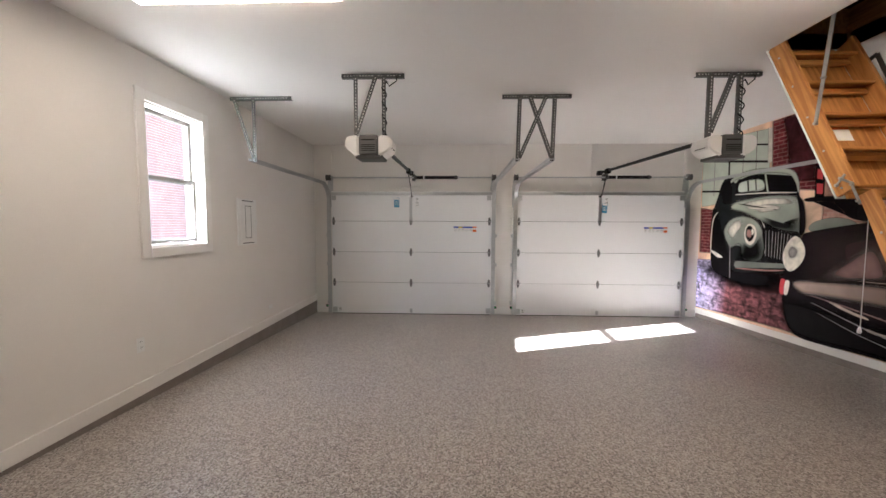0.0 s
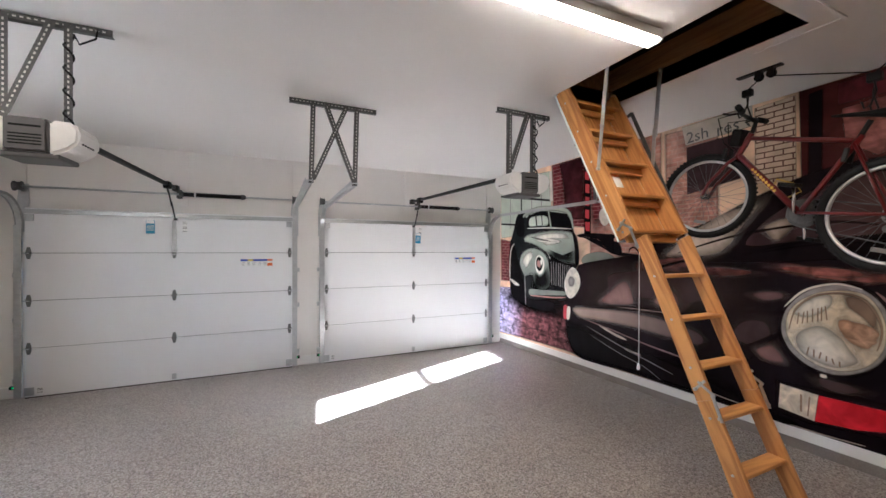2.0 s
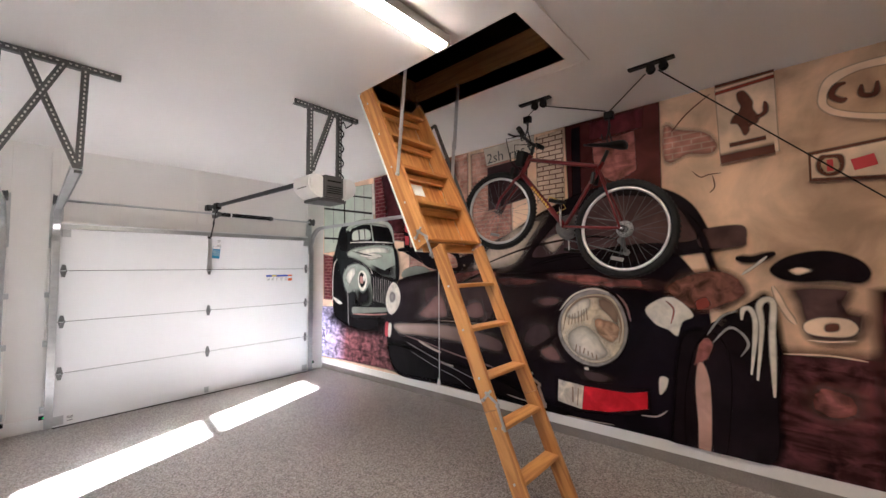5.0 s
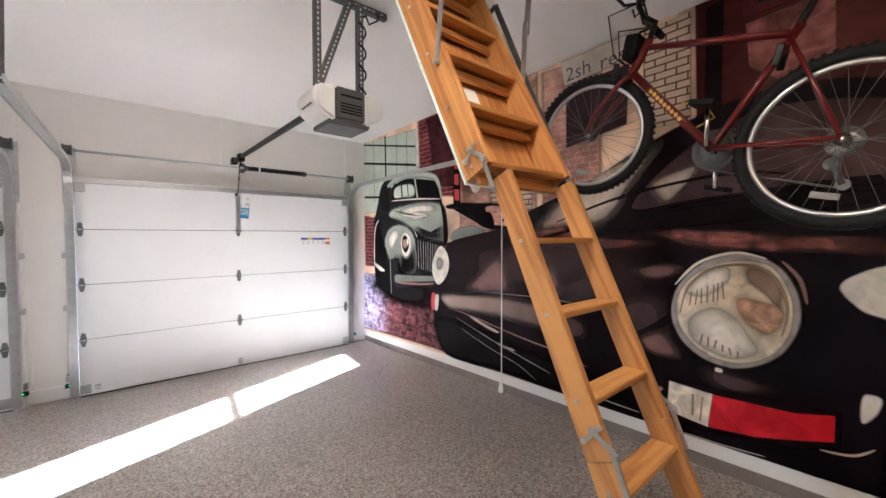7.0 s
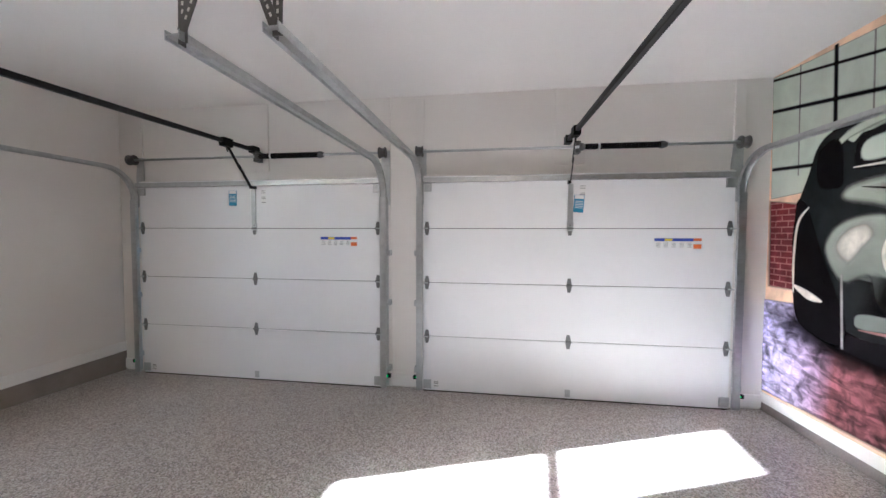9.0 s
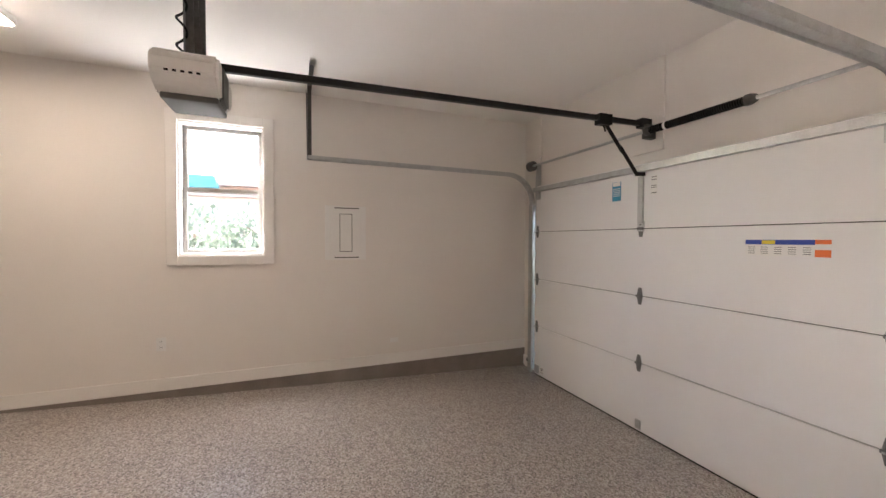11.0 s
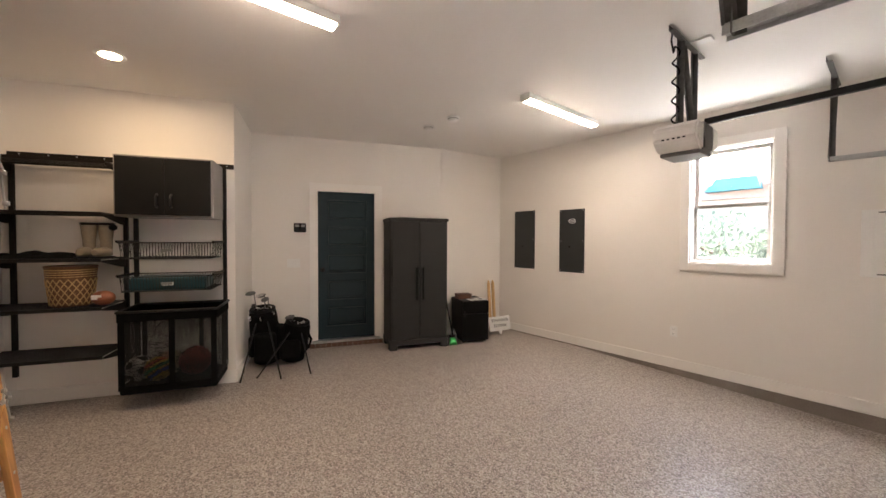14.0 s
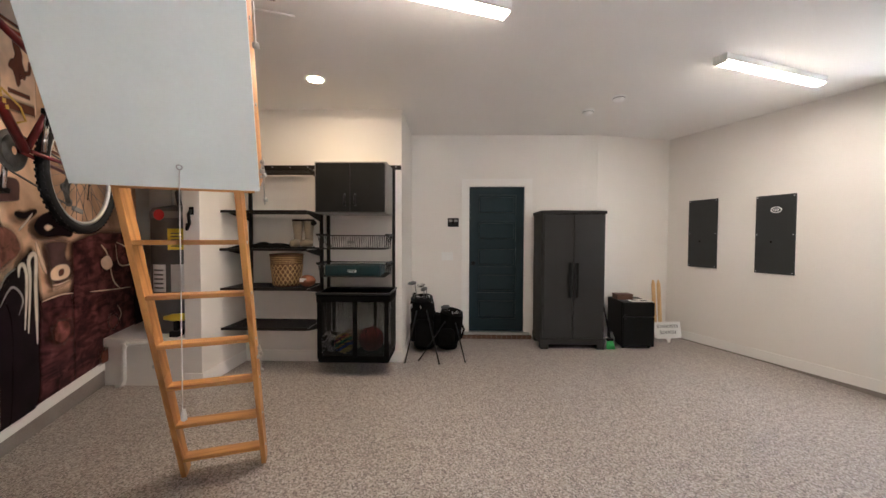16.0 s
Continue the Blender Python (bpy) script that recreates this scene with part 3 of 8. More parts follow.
def opener(name, cx, y0, label):
    """Ceiling-hung door opener; its rail runs to the wall over the door."""
    t = thing(name, pose(cx, y0, 2.04), label, "garage opener", "garage openers")
    # hood: rounded lamp covers at the ends, dark centre
    bm = bmesh.new()
    prism(bm, [(-0.085, 0.025), (0.085, 0.025), (0.085, 0.20), (-0.085, 0.20)], 0.265)
    bmesh.ops.bevel(bm, geom=bm.edges[:], offset=0.012, segments=2, affect="EDGES")
    part("motor_housing", bm, OPGREY, t, "dark grey centre housing with vent slots")
    for sx in (-1, 1):
        bm = bmesh.new()
        prism(bm, [(sx * 0.087, 0.012), (sx * 0.165, 0.05), (sx * 0.205, 0.09), (sx * 0.208, 0.16), (sx * 0.18, 0.195), (sx * 0.087, 0.197)], 0.26, pose(0, 0.003, 0))
        bmesh.ops.bevel(bm, geom=bm.edges[:], offset=0.014, segments=3, affect="EDGES")
        cover = part("lamp_cover", bm, LENSW, t, "frosted white lamp cover")
        part("cover_vents", boxes(*[(sx * 0.198 - 0.004, sx * 0.198 + 0.004, 0.06 + 0.03 * k, 0.075 + 0.03 * k, 0.092, 0.110) for k in range(5)]), BLACK, cover)
    part("bottom_tray", boxes((-0.12, 0.12, 0.02, 0.25, 0.0, 0.028), bevel=0.008), OPGREY, t)
    part("front_vents", boxes(*[(-0.062, 0.062, -0.003, 0.0, 0.06 + 0.016 * k, 0.067 + 0.016 * k) for k in range(4)], (-0.06, 0.06, -0.003, 0.0, 0.150, 0.160)), BLACK, t)
    end = 6.36 - y0

    def rise(bm):
        for v in bm.verts:
            v.co.z += 0.06 * (v.co.y - 0.24) / (end - 0.24)
        return bm

    part("rail", rise(boxes((-0.016, 0.016, 0.24, end, 0.195, 0.232), bevel=0.004)), BLACKM, t, "black steel opener rail")
    bm = boxes((-0.03, 0.03, 2.64, 2.76, 0.165, 0.245), bevel=0.006)
    tube(bm, [(0, 2.70, 0.17), (0, 2.72, 0.12)], 0.006, 6)
    part("trolley", rise(bm), BLACK, t)
    part("header_bracket", boxes((-0.03, 0.03, end - 0.02, end + 0.085, 0.24, 0.31), bevel=0.003), BLACKM, t)
    bm = bmesh.new()
    a, b, c = Vector((0, 2.72, 0.23)), Vector((0.005, 6.31 - y0, -0.12)), Vector((0.01, 6.395 - y0, -0.115))
    bar(bm, a, a.lerp(b, 0.55), 0.006, 0.03)
    bar(bm, a.lerp(b, 0.45) + Vector((0.007, 0, 0)), b + Vector((0.007, 0, 0)), 0.006, 0.03)
    bar(bm, b, c, 0.02, 0.028)
    part("door_arm", bm, BLACKM, t, "black bent steel door arm")
    z = zc - 2.04
    for p, q in (((-0.265, 0.13, z), (0.305, 0.13, z)), ((-0.135, 0.12, z), (-0.135, 0.12, 0.19)), ((0.12, 0.12, z), (0.12, 0.12, 0.19)), ((0.055, 0.11, z), (-0.125, 0.11, 0.24))):
        bm, hs = bmesh.new(), bmesh.new()
        angle(bm, hs, p, q)
        ang = part("punched_angle", bm, DARKST, t)
        part("hole_pattern", hs, HOLE, ang)
    bm = bmesh.new()
    n = 70
    pts = [(0.125 + 0.020 * math.cos(k * 0.36), 0.11 + 0.020 * math.sin(k * 0.36), z - 0.05 - (z - 0.26) * k / n) for k in range(n + 1)]
    tube(bm, [(0.24, 0.13, z + 0.01), (0.235, 0.12, z - 0.05), (0.17, 0.11, z - 0.10)] + pts + [(0.08, 0.14, 0.20)], 0.0055, 6)
    part("power_cord", bm, BLACK, t, "black coiled power cord")
    part("ceiling_outlet", boxes((0.005 - 0.10, 0.085 - 0.10, 0.14, 0.26, z + 0.008, z + 0.024), bevel=0.003), WHITEP, t, "white ceiling outlet plate")
    return t


opener("garage_opener", -0.73, 3.285, "grey and frosted white garage door opener hung from the ceiling")
opener("garage_opener", 2.42, 3.34, "grey and frosted white garage door opener beside the attic ladder")

# photo-eye safety sensors by the tracks
for x, s in ((-2.20, 1), (0.70, -1), (1.0, 1), (3.905, -1)):
    t = thing("safety_sensor", pose(x, 6.38, 0.02), "small black photo-eye sensor with green light", "door sensor", "safety sensors")
    part("sensor_body", boxes((-0.035, 0.035, -0.02, 0.02, -0.015, 0.02), bevel=0.004), BLACK, t)
    part("indicator", boxes((-0.008, 0.008, -0.024, -0.02, 0.0, 0.01)), LED_GREEN, t)
    bm = tube(bmesh.new(), [(0.03, 0.01, 0.0), (0.045, 0.06, 0.05), (0.0 if s > 0 else 0.05, 0.067, 0.25 + 0.02 * s)], 0.003, 5)
    part("sensor_wire", bm, PAPER, t)


# ---- ceiling lamps ----
def wrap_light(name, x0, x1, y, label):
    t = thing(name, pose((x0 + x1) / 2, y, ZC), label, "ceiling light", "LED wraparound lights")
    w = (x1 - x0) / 2
    part("housing", boxes((-w, w, -0.050, 0.050, -0.052, 0), bevel=0.004), WHITEP, t)
    bm = bmesh.new()
    prism(bm, [(-0.047, -0.0525), (-0.045, -0.058), (-0.03, -0.064), (0.03, -0.064), (0.045, -0.058), (0.047, -0.0525)], 2 * w - 0.03, pose(w - 0.015, 0, 0, 0, 0, 90))
    part("diffuser", bm, LED, t, "glowing frosted diffuser")
    for sx in (-1, 1):
        bm = bmesh.new()
        prism(bm, [(-0.052, 0), (-0.050, -0.058), (-0.033, -0.067), (0.033, -0.067), (0.050, -0.058), (0.052, 0)], 0.014, pose(sx * w + 0.007, 0, 0, 0, 0, 90))
        part("end_cap", bm, WHITEP, t)
    return t


wrap_light("ceiling_light", 1.165, 2.365, 2.165, "white LED wraparound light glowing warm near the attic hatch")
wrap_light("ceiling_light", -1.82, -0.62, 2.175, "white LED wraparound light glowing warm near the window wall")
t = thing("downlight", pose(2.225, 0.70, ZC), "round recessed ceiling downlight glowing warm", "downlight")
part("trim_ring", lathe(bmesh.new(), [(0.062, -0.004), (0.085, -0.010), (0.092, -0.004), (0.092, 0)], 28, cap=False), WHITEP, t)
part("lens", lathe(bmesh.new(), [(0.001, -0.012), (0.045, -0.010), (0.064, -0.004)], 28, cap=False), LAMPW, t)
for x, y in ((-0.54, 0.85), (-0.545, 1.275)):
    t = thing("smoke_detector", pose(x, y, ZC), "round white smoke detector on the ceiling", "smoke detector", "smoke detectors")
    part("base", lathe(bmesh.new(), [(0.062, 0), (0.066, -0.012), (0.060, -0.016)], 24), WHITEP, t)
    part("cover", lathe(bmesh.new(), [(0.058, -0.016), (0.052, -0.034), (0.034, -0.046), (0.001, -0.048)], 24), WHITEP, t)
    part("slots", lathe(bmesh.new(), [(0.0585, -0.020), (0.0575, -0.025)], 24, cap=False), INK, t)

# ---- attic hatch and ladder ----
solid("hatch_shaft", boxes((HX0 - 0.04, HX0, HY0 - 0.04, HY1 + 0.04, ZC + 0.001, ZC + 0.30), (HX1, HX1 + 0.04, HY0 - 0.04, HY1 + 0.04, ZC + 0.001, ZC + 0.30),
                           (HX0, HX1, HY0 - 0.04, HY0, ZC + 0.001, ZC + 0.30), (HX0, HX1, HY1, HY1 + 0.04, ZC + 0.001, ZC + 0.30)), RAWWOOD, "bare lumber frame of the attic hatch", "trim")
# attic enclosure; the darkness up there is put into the board colour
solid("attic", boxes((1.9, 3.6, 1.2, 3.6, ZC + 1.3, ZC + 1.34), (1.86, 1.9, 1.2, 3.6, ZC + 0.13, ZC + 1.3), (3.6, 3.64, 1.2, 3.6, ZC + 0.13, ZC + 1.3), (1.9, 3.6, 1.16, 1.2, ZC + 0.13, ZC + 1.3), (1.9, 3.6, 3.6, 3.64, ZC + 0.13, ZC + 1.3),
                     (1.9, HX0 - 0.04, 1.2, 3.6, ZC + 0.125, ZC + 0.15), (HX1 + 0.04, 3.6, 1.2, 3.6, ZC + 0.125, ZC + 0.15)), ATTIC, "attic enclosure above the hatch, its unlit darkness put into the colour", "ceiling")
solid("trim_hatch", boxes((HX0 - 0.10, HX1 + 0.10, HY0 - 0.115, HY0 - 0.10, ZC - 0.012, ZC), (HX1 + 0.09, HX1 + 0.10, HY0 - 0.10, HY0 + 0.3, ZC - 0.006, ZC), bevel=0.002), CEIL, "flat white casing round the attic hatch", "trim")

TOP, FOOT = Vector((2.715, 3.03, 2.84)), Vector((2.725, 1.59, fz(1.59)))
SLOPE = (TOP - FOOT)
LEN = SLOPE.length
# local frame: z along the ladder upwards, x across, y out to the climber's side
zl = SLOPE.normalized()
xl = Vector((-1, 0, 0))
yl = zl.cross(xl).normalized()
xl = yl.cross(zl)
LM = Matrix((xl, yl, zl)).transposed().to_4x4()
LM.translation = FOOT
lad = thing("attic_ladder", LM, "folding pine attic ladder, unfolded down to the floor", "ladder")
K2 = LEN * 0.575     # upper fold joint
HU, HW = 0.25, 0.206   # half widths of the upper and the lower sections
BACK = -0.055
# the two lower sections hang a little steeper than the upper one
J2, F2 = Vector((2.755, 2.375, 1.665)), Vector((2.75, 1.665, fz(1.665)))
LEN2 = (J2 - F2).length
K1 = 0.755
z2 = (J2 - F2).normalized()
y2 = z2.cross(Vector((-1, 0, 0))).normalized()
LM2 = Matrix((y2.cross(z2), y2, z2)).transposed().to_4x4()
LM2.translation = F2
TO_UP = LM.inverted() @ LM2


def ladder_part(name, bm, material, low, label=""):
    if low:
        bm.transform(TO_UP)
    return part(name, bm, material, lad, label)


for sx in (-1, 1):
    ladder_part("upper_rail", boxes((sx * HU - 0.0125, sx * HU + 0.0125, BACK, 0.075, K2, LEN - 0.02), bevel=0.002), PINE, False)
    for nm, z0, z1 in (("middle_rail", K1 + 0.002, LEN2), ("lower_rail", 0.0, K1)):
        ladder_part(nm, boxes((sx * HW - 0.0125, sx * HW + 0.0125, -0.045, 0.045, z0, z1), bevel=0.002), PINE, True)
treads = [(z, True) for z in (0.135, 0.40, 0.669, 0.931, 1.204, 1.473)] + [(K2 + 0.035 + 0.285 * k, False) for k in range(5)]
for z, low in treads:
    drop = (LM2 if low else LM).to_3x3().inverted()
    flat_z = (drop @ Vector((0, 0, 1))).normalized()
    h = (HW if low else HU) - 0.012
    c = Vector((0, -0.005 if low else 0.01, z))
    bm = bmesh.new()
    bar(bm, c - Vector((h, 0, 0)), c + Vector((h, 0, 0)), 0.088 if low else 0.105, 0.02, flat_z)
    bmesh.ops.bevel(bm, geom=bm.edges[:], offset=0.003, segments=2, affect="EDGES")
    ladder_part("tread", bm, PINEX, low)
    if not low:
        bm = bmesh.new()
        bar(bm, c + Vector((-h, -0.03, -0.04)), c + Vector((h, -0.03, -0.04)), 0.018, 0.05)
        part("cleat", bm, PINEX, lad)
# bolts and hinge straps at the folds
for sx in (-1, 1):
    for z0, nm, low in ((K1, "lower_hinge", True), (K2, "upper_hinge", False)):
        bm = bmesh.new()
        x = sx * ((HW if low else HU) + 0.016)
        bar(bm, (x, 0.050, z0 - 0.11), (x, 0.056, z0 + 0.02), 0.004, 0.016, (0, 1, 0))
        bar(bm, (x + sx * 0.005, 0.01, z0 + 0.10), (x + sx * 0.005, 0.07, z0 + 0.02), 0.004, 0.014, (0, 1, 0))
        bar(bm, (x + sx * 0.003, -0.03, z0 + 0.06), (x + sx * 0.003, 0.05, z0 + 0.10), 0.004, 0.013, (0, 1, 0))
        for y, z in ((0.05, z0 - 0.09), (0.02, z0 + 0.09), (-0.02, z0 + 0.065), (0.06, z0 + 0.02)):
            tube(bm, [(x - 0.004, y, z), (x + sx * 0.012, y, z)], 0.009, 8)
        ladder_part(nm, bm, GALV, low, "galvanised folding hinge")
    for z, low in treads:
        h = HW if low else HU
        ladder_part("bolt", tube(bmesh.new(), [(sx * (h + 0.010), -0.005, z), (sx * (h + 0.0165), -0.005, z)], 0.007, 8), GALV, low)
# hatch panel fixed behind the upper section
pz0 = K2 - 0.005
pan = part("hatch_panel", boxes((-0.345, 0.264, BACK - 0.014, BACK - 0.004, pz0, LEN + 0.05), bevel=0.002), HATCHP, lad, "smooth pale hatch door panel")
part("pull_eye", torus(bmesh.new(), 0.009, 0.0025, 12, 6, pose(0.0, BACK - 0.022, pz0 + 0.085)), GALV, pan)
part("backer_board", boxes((-0.23, 0.23, BACK - 0.0035, BACK + 0.004, K2 + 0.02, LEN)), PINE, lad)
part("warning_sticker", boxes((-0.02, 0.12, BACK + 0.0045, BACK + 0.006, K2 + 0.44, K2 + 0.56)), PAPER, lad, "white paper sticker with an orange head")
part("sticker_head", boxes((-0.02, 0.12, BACK + 0.0065, BACK + 0.008, K2 + 0.535, K2 + 0.56)), ORANGE, lad)
part("yellow_sticker", boxes((0.09, 0.15, BACK + 0.0045, BACK + 0.006, K2 + 0.10, K2 + 0.16)), YELLOW, lad)
# pull cord with its white knob
eye = LM @ Vector((0.0, BACK - 0.026, pz0 + 0.076))
t = thing("pull_cord", pose(*eye), "thin white pull cord with a small knob", "cord")
part("cord", tube(bmesh.new(), [(0, 0, 0), (0.002, 0, -0.5), (0.004, 0, -0.90)], 0.0022, 5), PAPER, t)
part("knob", lathe(bmesh.new(), [(0.006, -0.90), (0.011, -0.925), (0.011, -0.94), (0.004, -0.945)], 10), WHITEP, t)
# spring arms between the hatch frame and the ladder
inv = LM.inverted()
for sx, x in ((1, HX0 + 0.025), (-1, HX1 - 0.03)):
    a, b = Vector((x, 2.58, ZC + 0.10)), LM @ Vector((sx * (HU + 0.022), 0.03, LEN * 0.742))
    mid = a.lerp(b, 0.62)
    bm = bmesh.new()
    bar(bm, inv @ a, inv @ mid, 0.006, 0.03, (0, 1, 0))
    bar(bm, inv @ (mid + Vector((sx * 0.007, 0, 0.05))), inv @ b, 0.006, 0.026, (0, 1, 0))
    for p in (a, mid, b):
        q = inv @ p
        tube(bm, [q - Vector((0.012, 0, 0)), q + Vector((0.012, 0, 0))], 0.011, 8)
    part("support_arm", bm, GALV, lad, "grey steel support arm")
bm = bmesh.new()
p0, p1, p2 = LM @ Vector((-HU - 0.03, 0.05, LEN * 0.62)), Vector((HX1 - 0.02, 2.83, ZC - 0.14)), Vector((HX1 - 0.02, 2.95, ZC - 0.19))
bar(bm, inv @ p0, inv @ p1, 0.006, 0.028, (0, 1, 0))
bar(bm, inv @ p1, inv @ p2, 0.006, 0.028, (0, 1, 0))
part("handrail_arm", bm, DARKST, lad, "dark steel arm")

# ---- materials of the things ----
BRICK = mat("brick_brown", (0.15, 0.085, 0.06), 0.85, vary=0.35, scale=15, fine=90, bump=0.6)
MORTAR = mat("mortar", (0.33, 0.29, 0.25), 0.9, vary=0.15, bump=0.4)
WOODB = wood_mat("stake_pine", (0.72, 0.50, 0.26), (0.55, 0.34, 0.15), "z")
BOXW = wood_mat("small_box_walnut", (0.13, 0.055, 0.03), (0.07, 0.03, 0.018), "x")
GREEN = mat("green_bristle", (0.05, 0.42, 0.10), 0.6, vary=0.2, scale=60)
SHELFB = mat("shelf_black_brown", (0.010, 0.008, 0.007), 0.55, vary=0.2, bump=0.1, spec=0.22)
CABSIDE = mat("cabinet_side_grey", (0.27, 0.26, 0.25), 0.5, vary=0.05)
CABFRONT = mat("cabinet_front_black", (0.007, 0.007, 0.007), 0.5, vary=0.1, spec=0.2)
BOOT = mat("boot_rubber_sand", (0.21, 0.175, 0.125), 0.5, vary=0.15, scale=12)
TEAL = mat("teal_plastic", (0.007, 0.036, 0.048), 0.4, vary=0.1)
WIRE = mat("wire_black", (0.014, 0.012, 0.011), 0.5, 0.2, vary=0.1, bump=0)
CANE = mat("woven_cane_dark", (0.13, 0.062, 0.025), 0.6, vary=0.3, scale=30, fine=120, bump=0.5)
CANEL = mat("woven_cane_light", (0.44, 0.29, 0.12), 0.6, vary=0.2, scale=40, fine=160, bump=0.4)
LEATHER = mat("ball_leather_brown", (0.22, 0.075, 0.035), 0.6, vary=0.2, bump=0.3)
CLOTH = mat("black_cloth", (0.005, 0.005, 0.005), 0.95, vary=0.3, scale=20, bump=0.5, spec=0.08)
BALLW = mat("ball_white", (0.62, 0.60, 0.56), 0.5, vary=0.05)
BALLR = mat("ball_red", (0.30, 0.030, 0.025), 0.55, vary=0.2, bump=0.3)
RED = mat("bike_red", (0.13, 0.008, 0.010), 0.28, 0.2, vary=0.1, scale=20, coat=0.6, bump=0)
GOLD = mat("decal_gold", (0.60, 0.38, 0.06), 0.4, vary=0.05, bump=0)
RIM = mat("rim_alloy", (0.62, 0.62, 0.62), 0.3, 0.8, vary=0.05, bump=0)
TANKG = mat("tank_grey", (0.12, 0.12, 0.12), 0.45, 0.2, vary=0.08)
PVC = mat("pvc_white", (0.72, 0.70, 0.66), 0.45, vary=0.04)
REDP = mat("print_red", (0.55, 0.03, 0.04), 0.5, vary=0.03, bump=0)


def net_mat():
    m = bpy.data.materials.new("black_mesh_net")
    m.use_nodes = True
    n, l = m.node_tree.nodes, m.node_tree.links
    b, out = n["Principled BSDF"], n["Material Output"]
    b.inputs["Base Color"].default_value, b.inputs["Roughness"].default_value = (0.004, 0.004, 0.004, 1), 0.9
    tr, mix, tc, w = n.new("ShaderNodeBsdfTransparent"), n.new("ShaderNodeMixShader"), n.new("ShaderNodeTexCoord"), n.new("ShaderNodeTexVoronoi")
    w.inputs["Scale"].default_value = 220
    r = n.new("ShaderNodeMapRange")
    r.inputs["From Min"].default_value, r.inputs["From Max"].default_value = 0.44, 0.52
    l.new(tc.outputs["Object"], w.inputs["Vector"])
    l.new(w.outputs["Distance"], r.inputs[0])
    l.new(r.outputs[0], mix.inputs[0])
    l.new(tr.outputs[0], mix.inputs[1])
    l.new(b.outputs[0], mix.inputs[2])
    l.new(mix.outputs[0], out.inputs[0])
    return m


NET = net_mat()

# ---- on the window wall ----
p = thing("breaker_panel", pose(XL, 4.34, 1.475), "white painted breaker panel cover on the wall", "breaker panel")
part("cover", boxes((0, 0.012, -0.20, 0.20, -0.27, 0.27), bevel=0.004), WHITEP, p)
dr = part("door", boxes((0.012, 0.020, -0.135, 0.15, -0.235, 0.235), bevel=0.003), WHITEP, p)
part("inset", boxes((0.020, 0.0215, -0.062, -0.056, -0.19, 0.19), (0.020, 0.0215, 0.056, 0.062, -0.19, 0.19), (0.020, 0.0215, -0.056, 0.056, 0.184, 0.19), (0.020, 0.0215, -0.056, 0.056, -0.19, -0.184)), INK, dr)
part("latch", boxes((0.020, 0.030, 0.155, 0.185, -0.02, 0.03), bevel=0.003), WHITEP, p)
part("vents", boxes((0.012, 0.0135, -0.11, 0.13, 0.242, 0.252), (0.012, 0.0135, -0.11, 0.13, -0.252, -0.242)), INK, p)
for k, (y, z, hh) in enumerate(((0.75, 1.505, 0.43), (1.54, 1.488, 0.425))):
    p = thing("wall_panel", pose(XL, y, z), "dark grey enamelled service panel on the wall" + (" with an oval badge" if k else ""), "service panel", "dark wall panels")
    part("plate", boxes((0, 0.014, -0.185, 0.185, -hh, hh), bevel=0.003), PANELG, p)
    for sy in (-0.168, 0.168):
        for sz in (-hh + 0.02, 0, hh - 0.02):
            part("screw", lathe(bmesh.new(), [(0.006, 0), (0.006, 0.003), (0.001, 0.004)], 8, pose(0.014, sy, sz, 0, 90, 0)), GALV, p)
    part("knock_out", lathe(bmesh.new(), [(0.011, 0), (0.011, 0.0015)], 12, pose(0.014, -0.03, -0.10 + 0.02 * k, 0, 90, 0)), BLACK, p)
    if k:
        bm = bmesh.new()
        torus(bm, 0.040, 0.004, 24, 6, pose(0.015, 0.01, 0.265, 0, 0, 90) @ Matrix.Diagonal((1.2, 1, 0.75, 1)))
        for z in (-0.009, 0.0, 0.009):
            box(bm, 0.0145, 0.0165, -0.02, 0.04, 0.263 + z, 0.267 + z)
        part("badge", bm, WHITEP, p, "pale oval badge")


def outlet(m, label):
    o = thing("wall_outlet", m, label, "outlet", "wall outlets")
    part("plate", boxes((0, 0.006, -0.036, 0.036, -0.058, 0.058), bevel=0.003), WHITEP, o)
    for z in (-0.024, 0.024):
        part("socket", boxes((0.006, 0.009, -0.017, 0.017, z - 0.014, z + 0.014), bevel=0.003), WHITEP, o)
        part("slots", boxes((0.009, 0.0096, -0.008, -0.005, z - 0.005, z + 0.006), (0.009, 0.0096, 0.005, 0.008, z - 0.005, z + 0.006)), BLACK, o)


outlet(pose(XL, 2.79, 0.50), "white duplex outlet on the window wall")
outlet(pose(wx(2.69) - 0.001, 2.69, 0.545, 0, 0, 180), "white duplex outlet on the mural wall")
o = thing("wall_cover", pose(XL, 4.84, 0.345), "small white horizontal wall cover plate", "cover plate")
part("plate", boxes((0, 0.006, -0.045, 0.045, -0.024, 0.024), bevel=0.002), WHITEP, o)

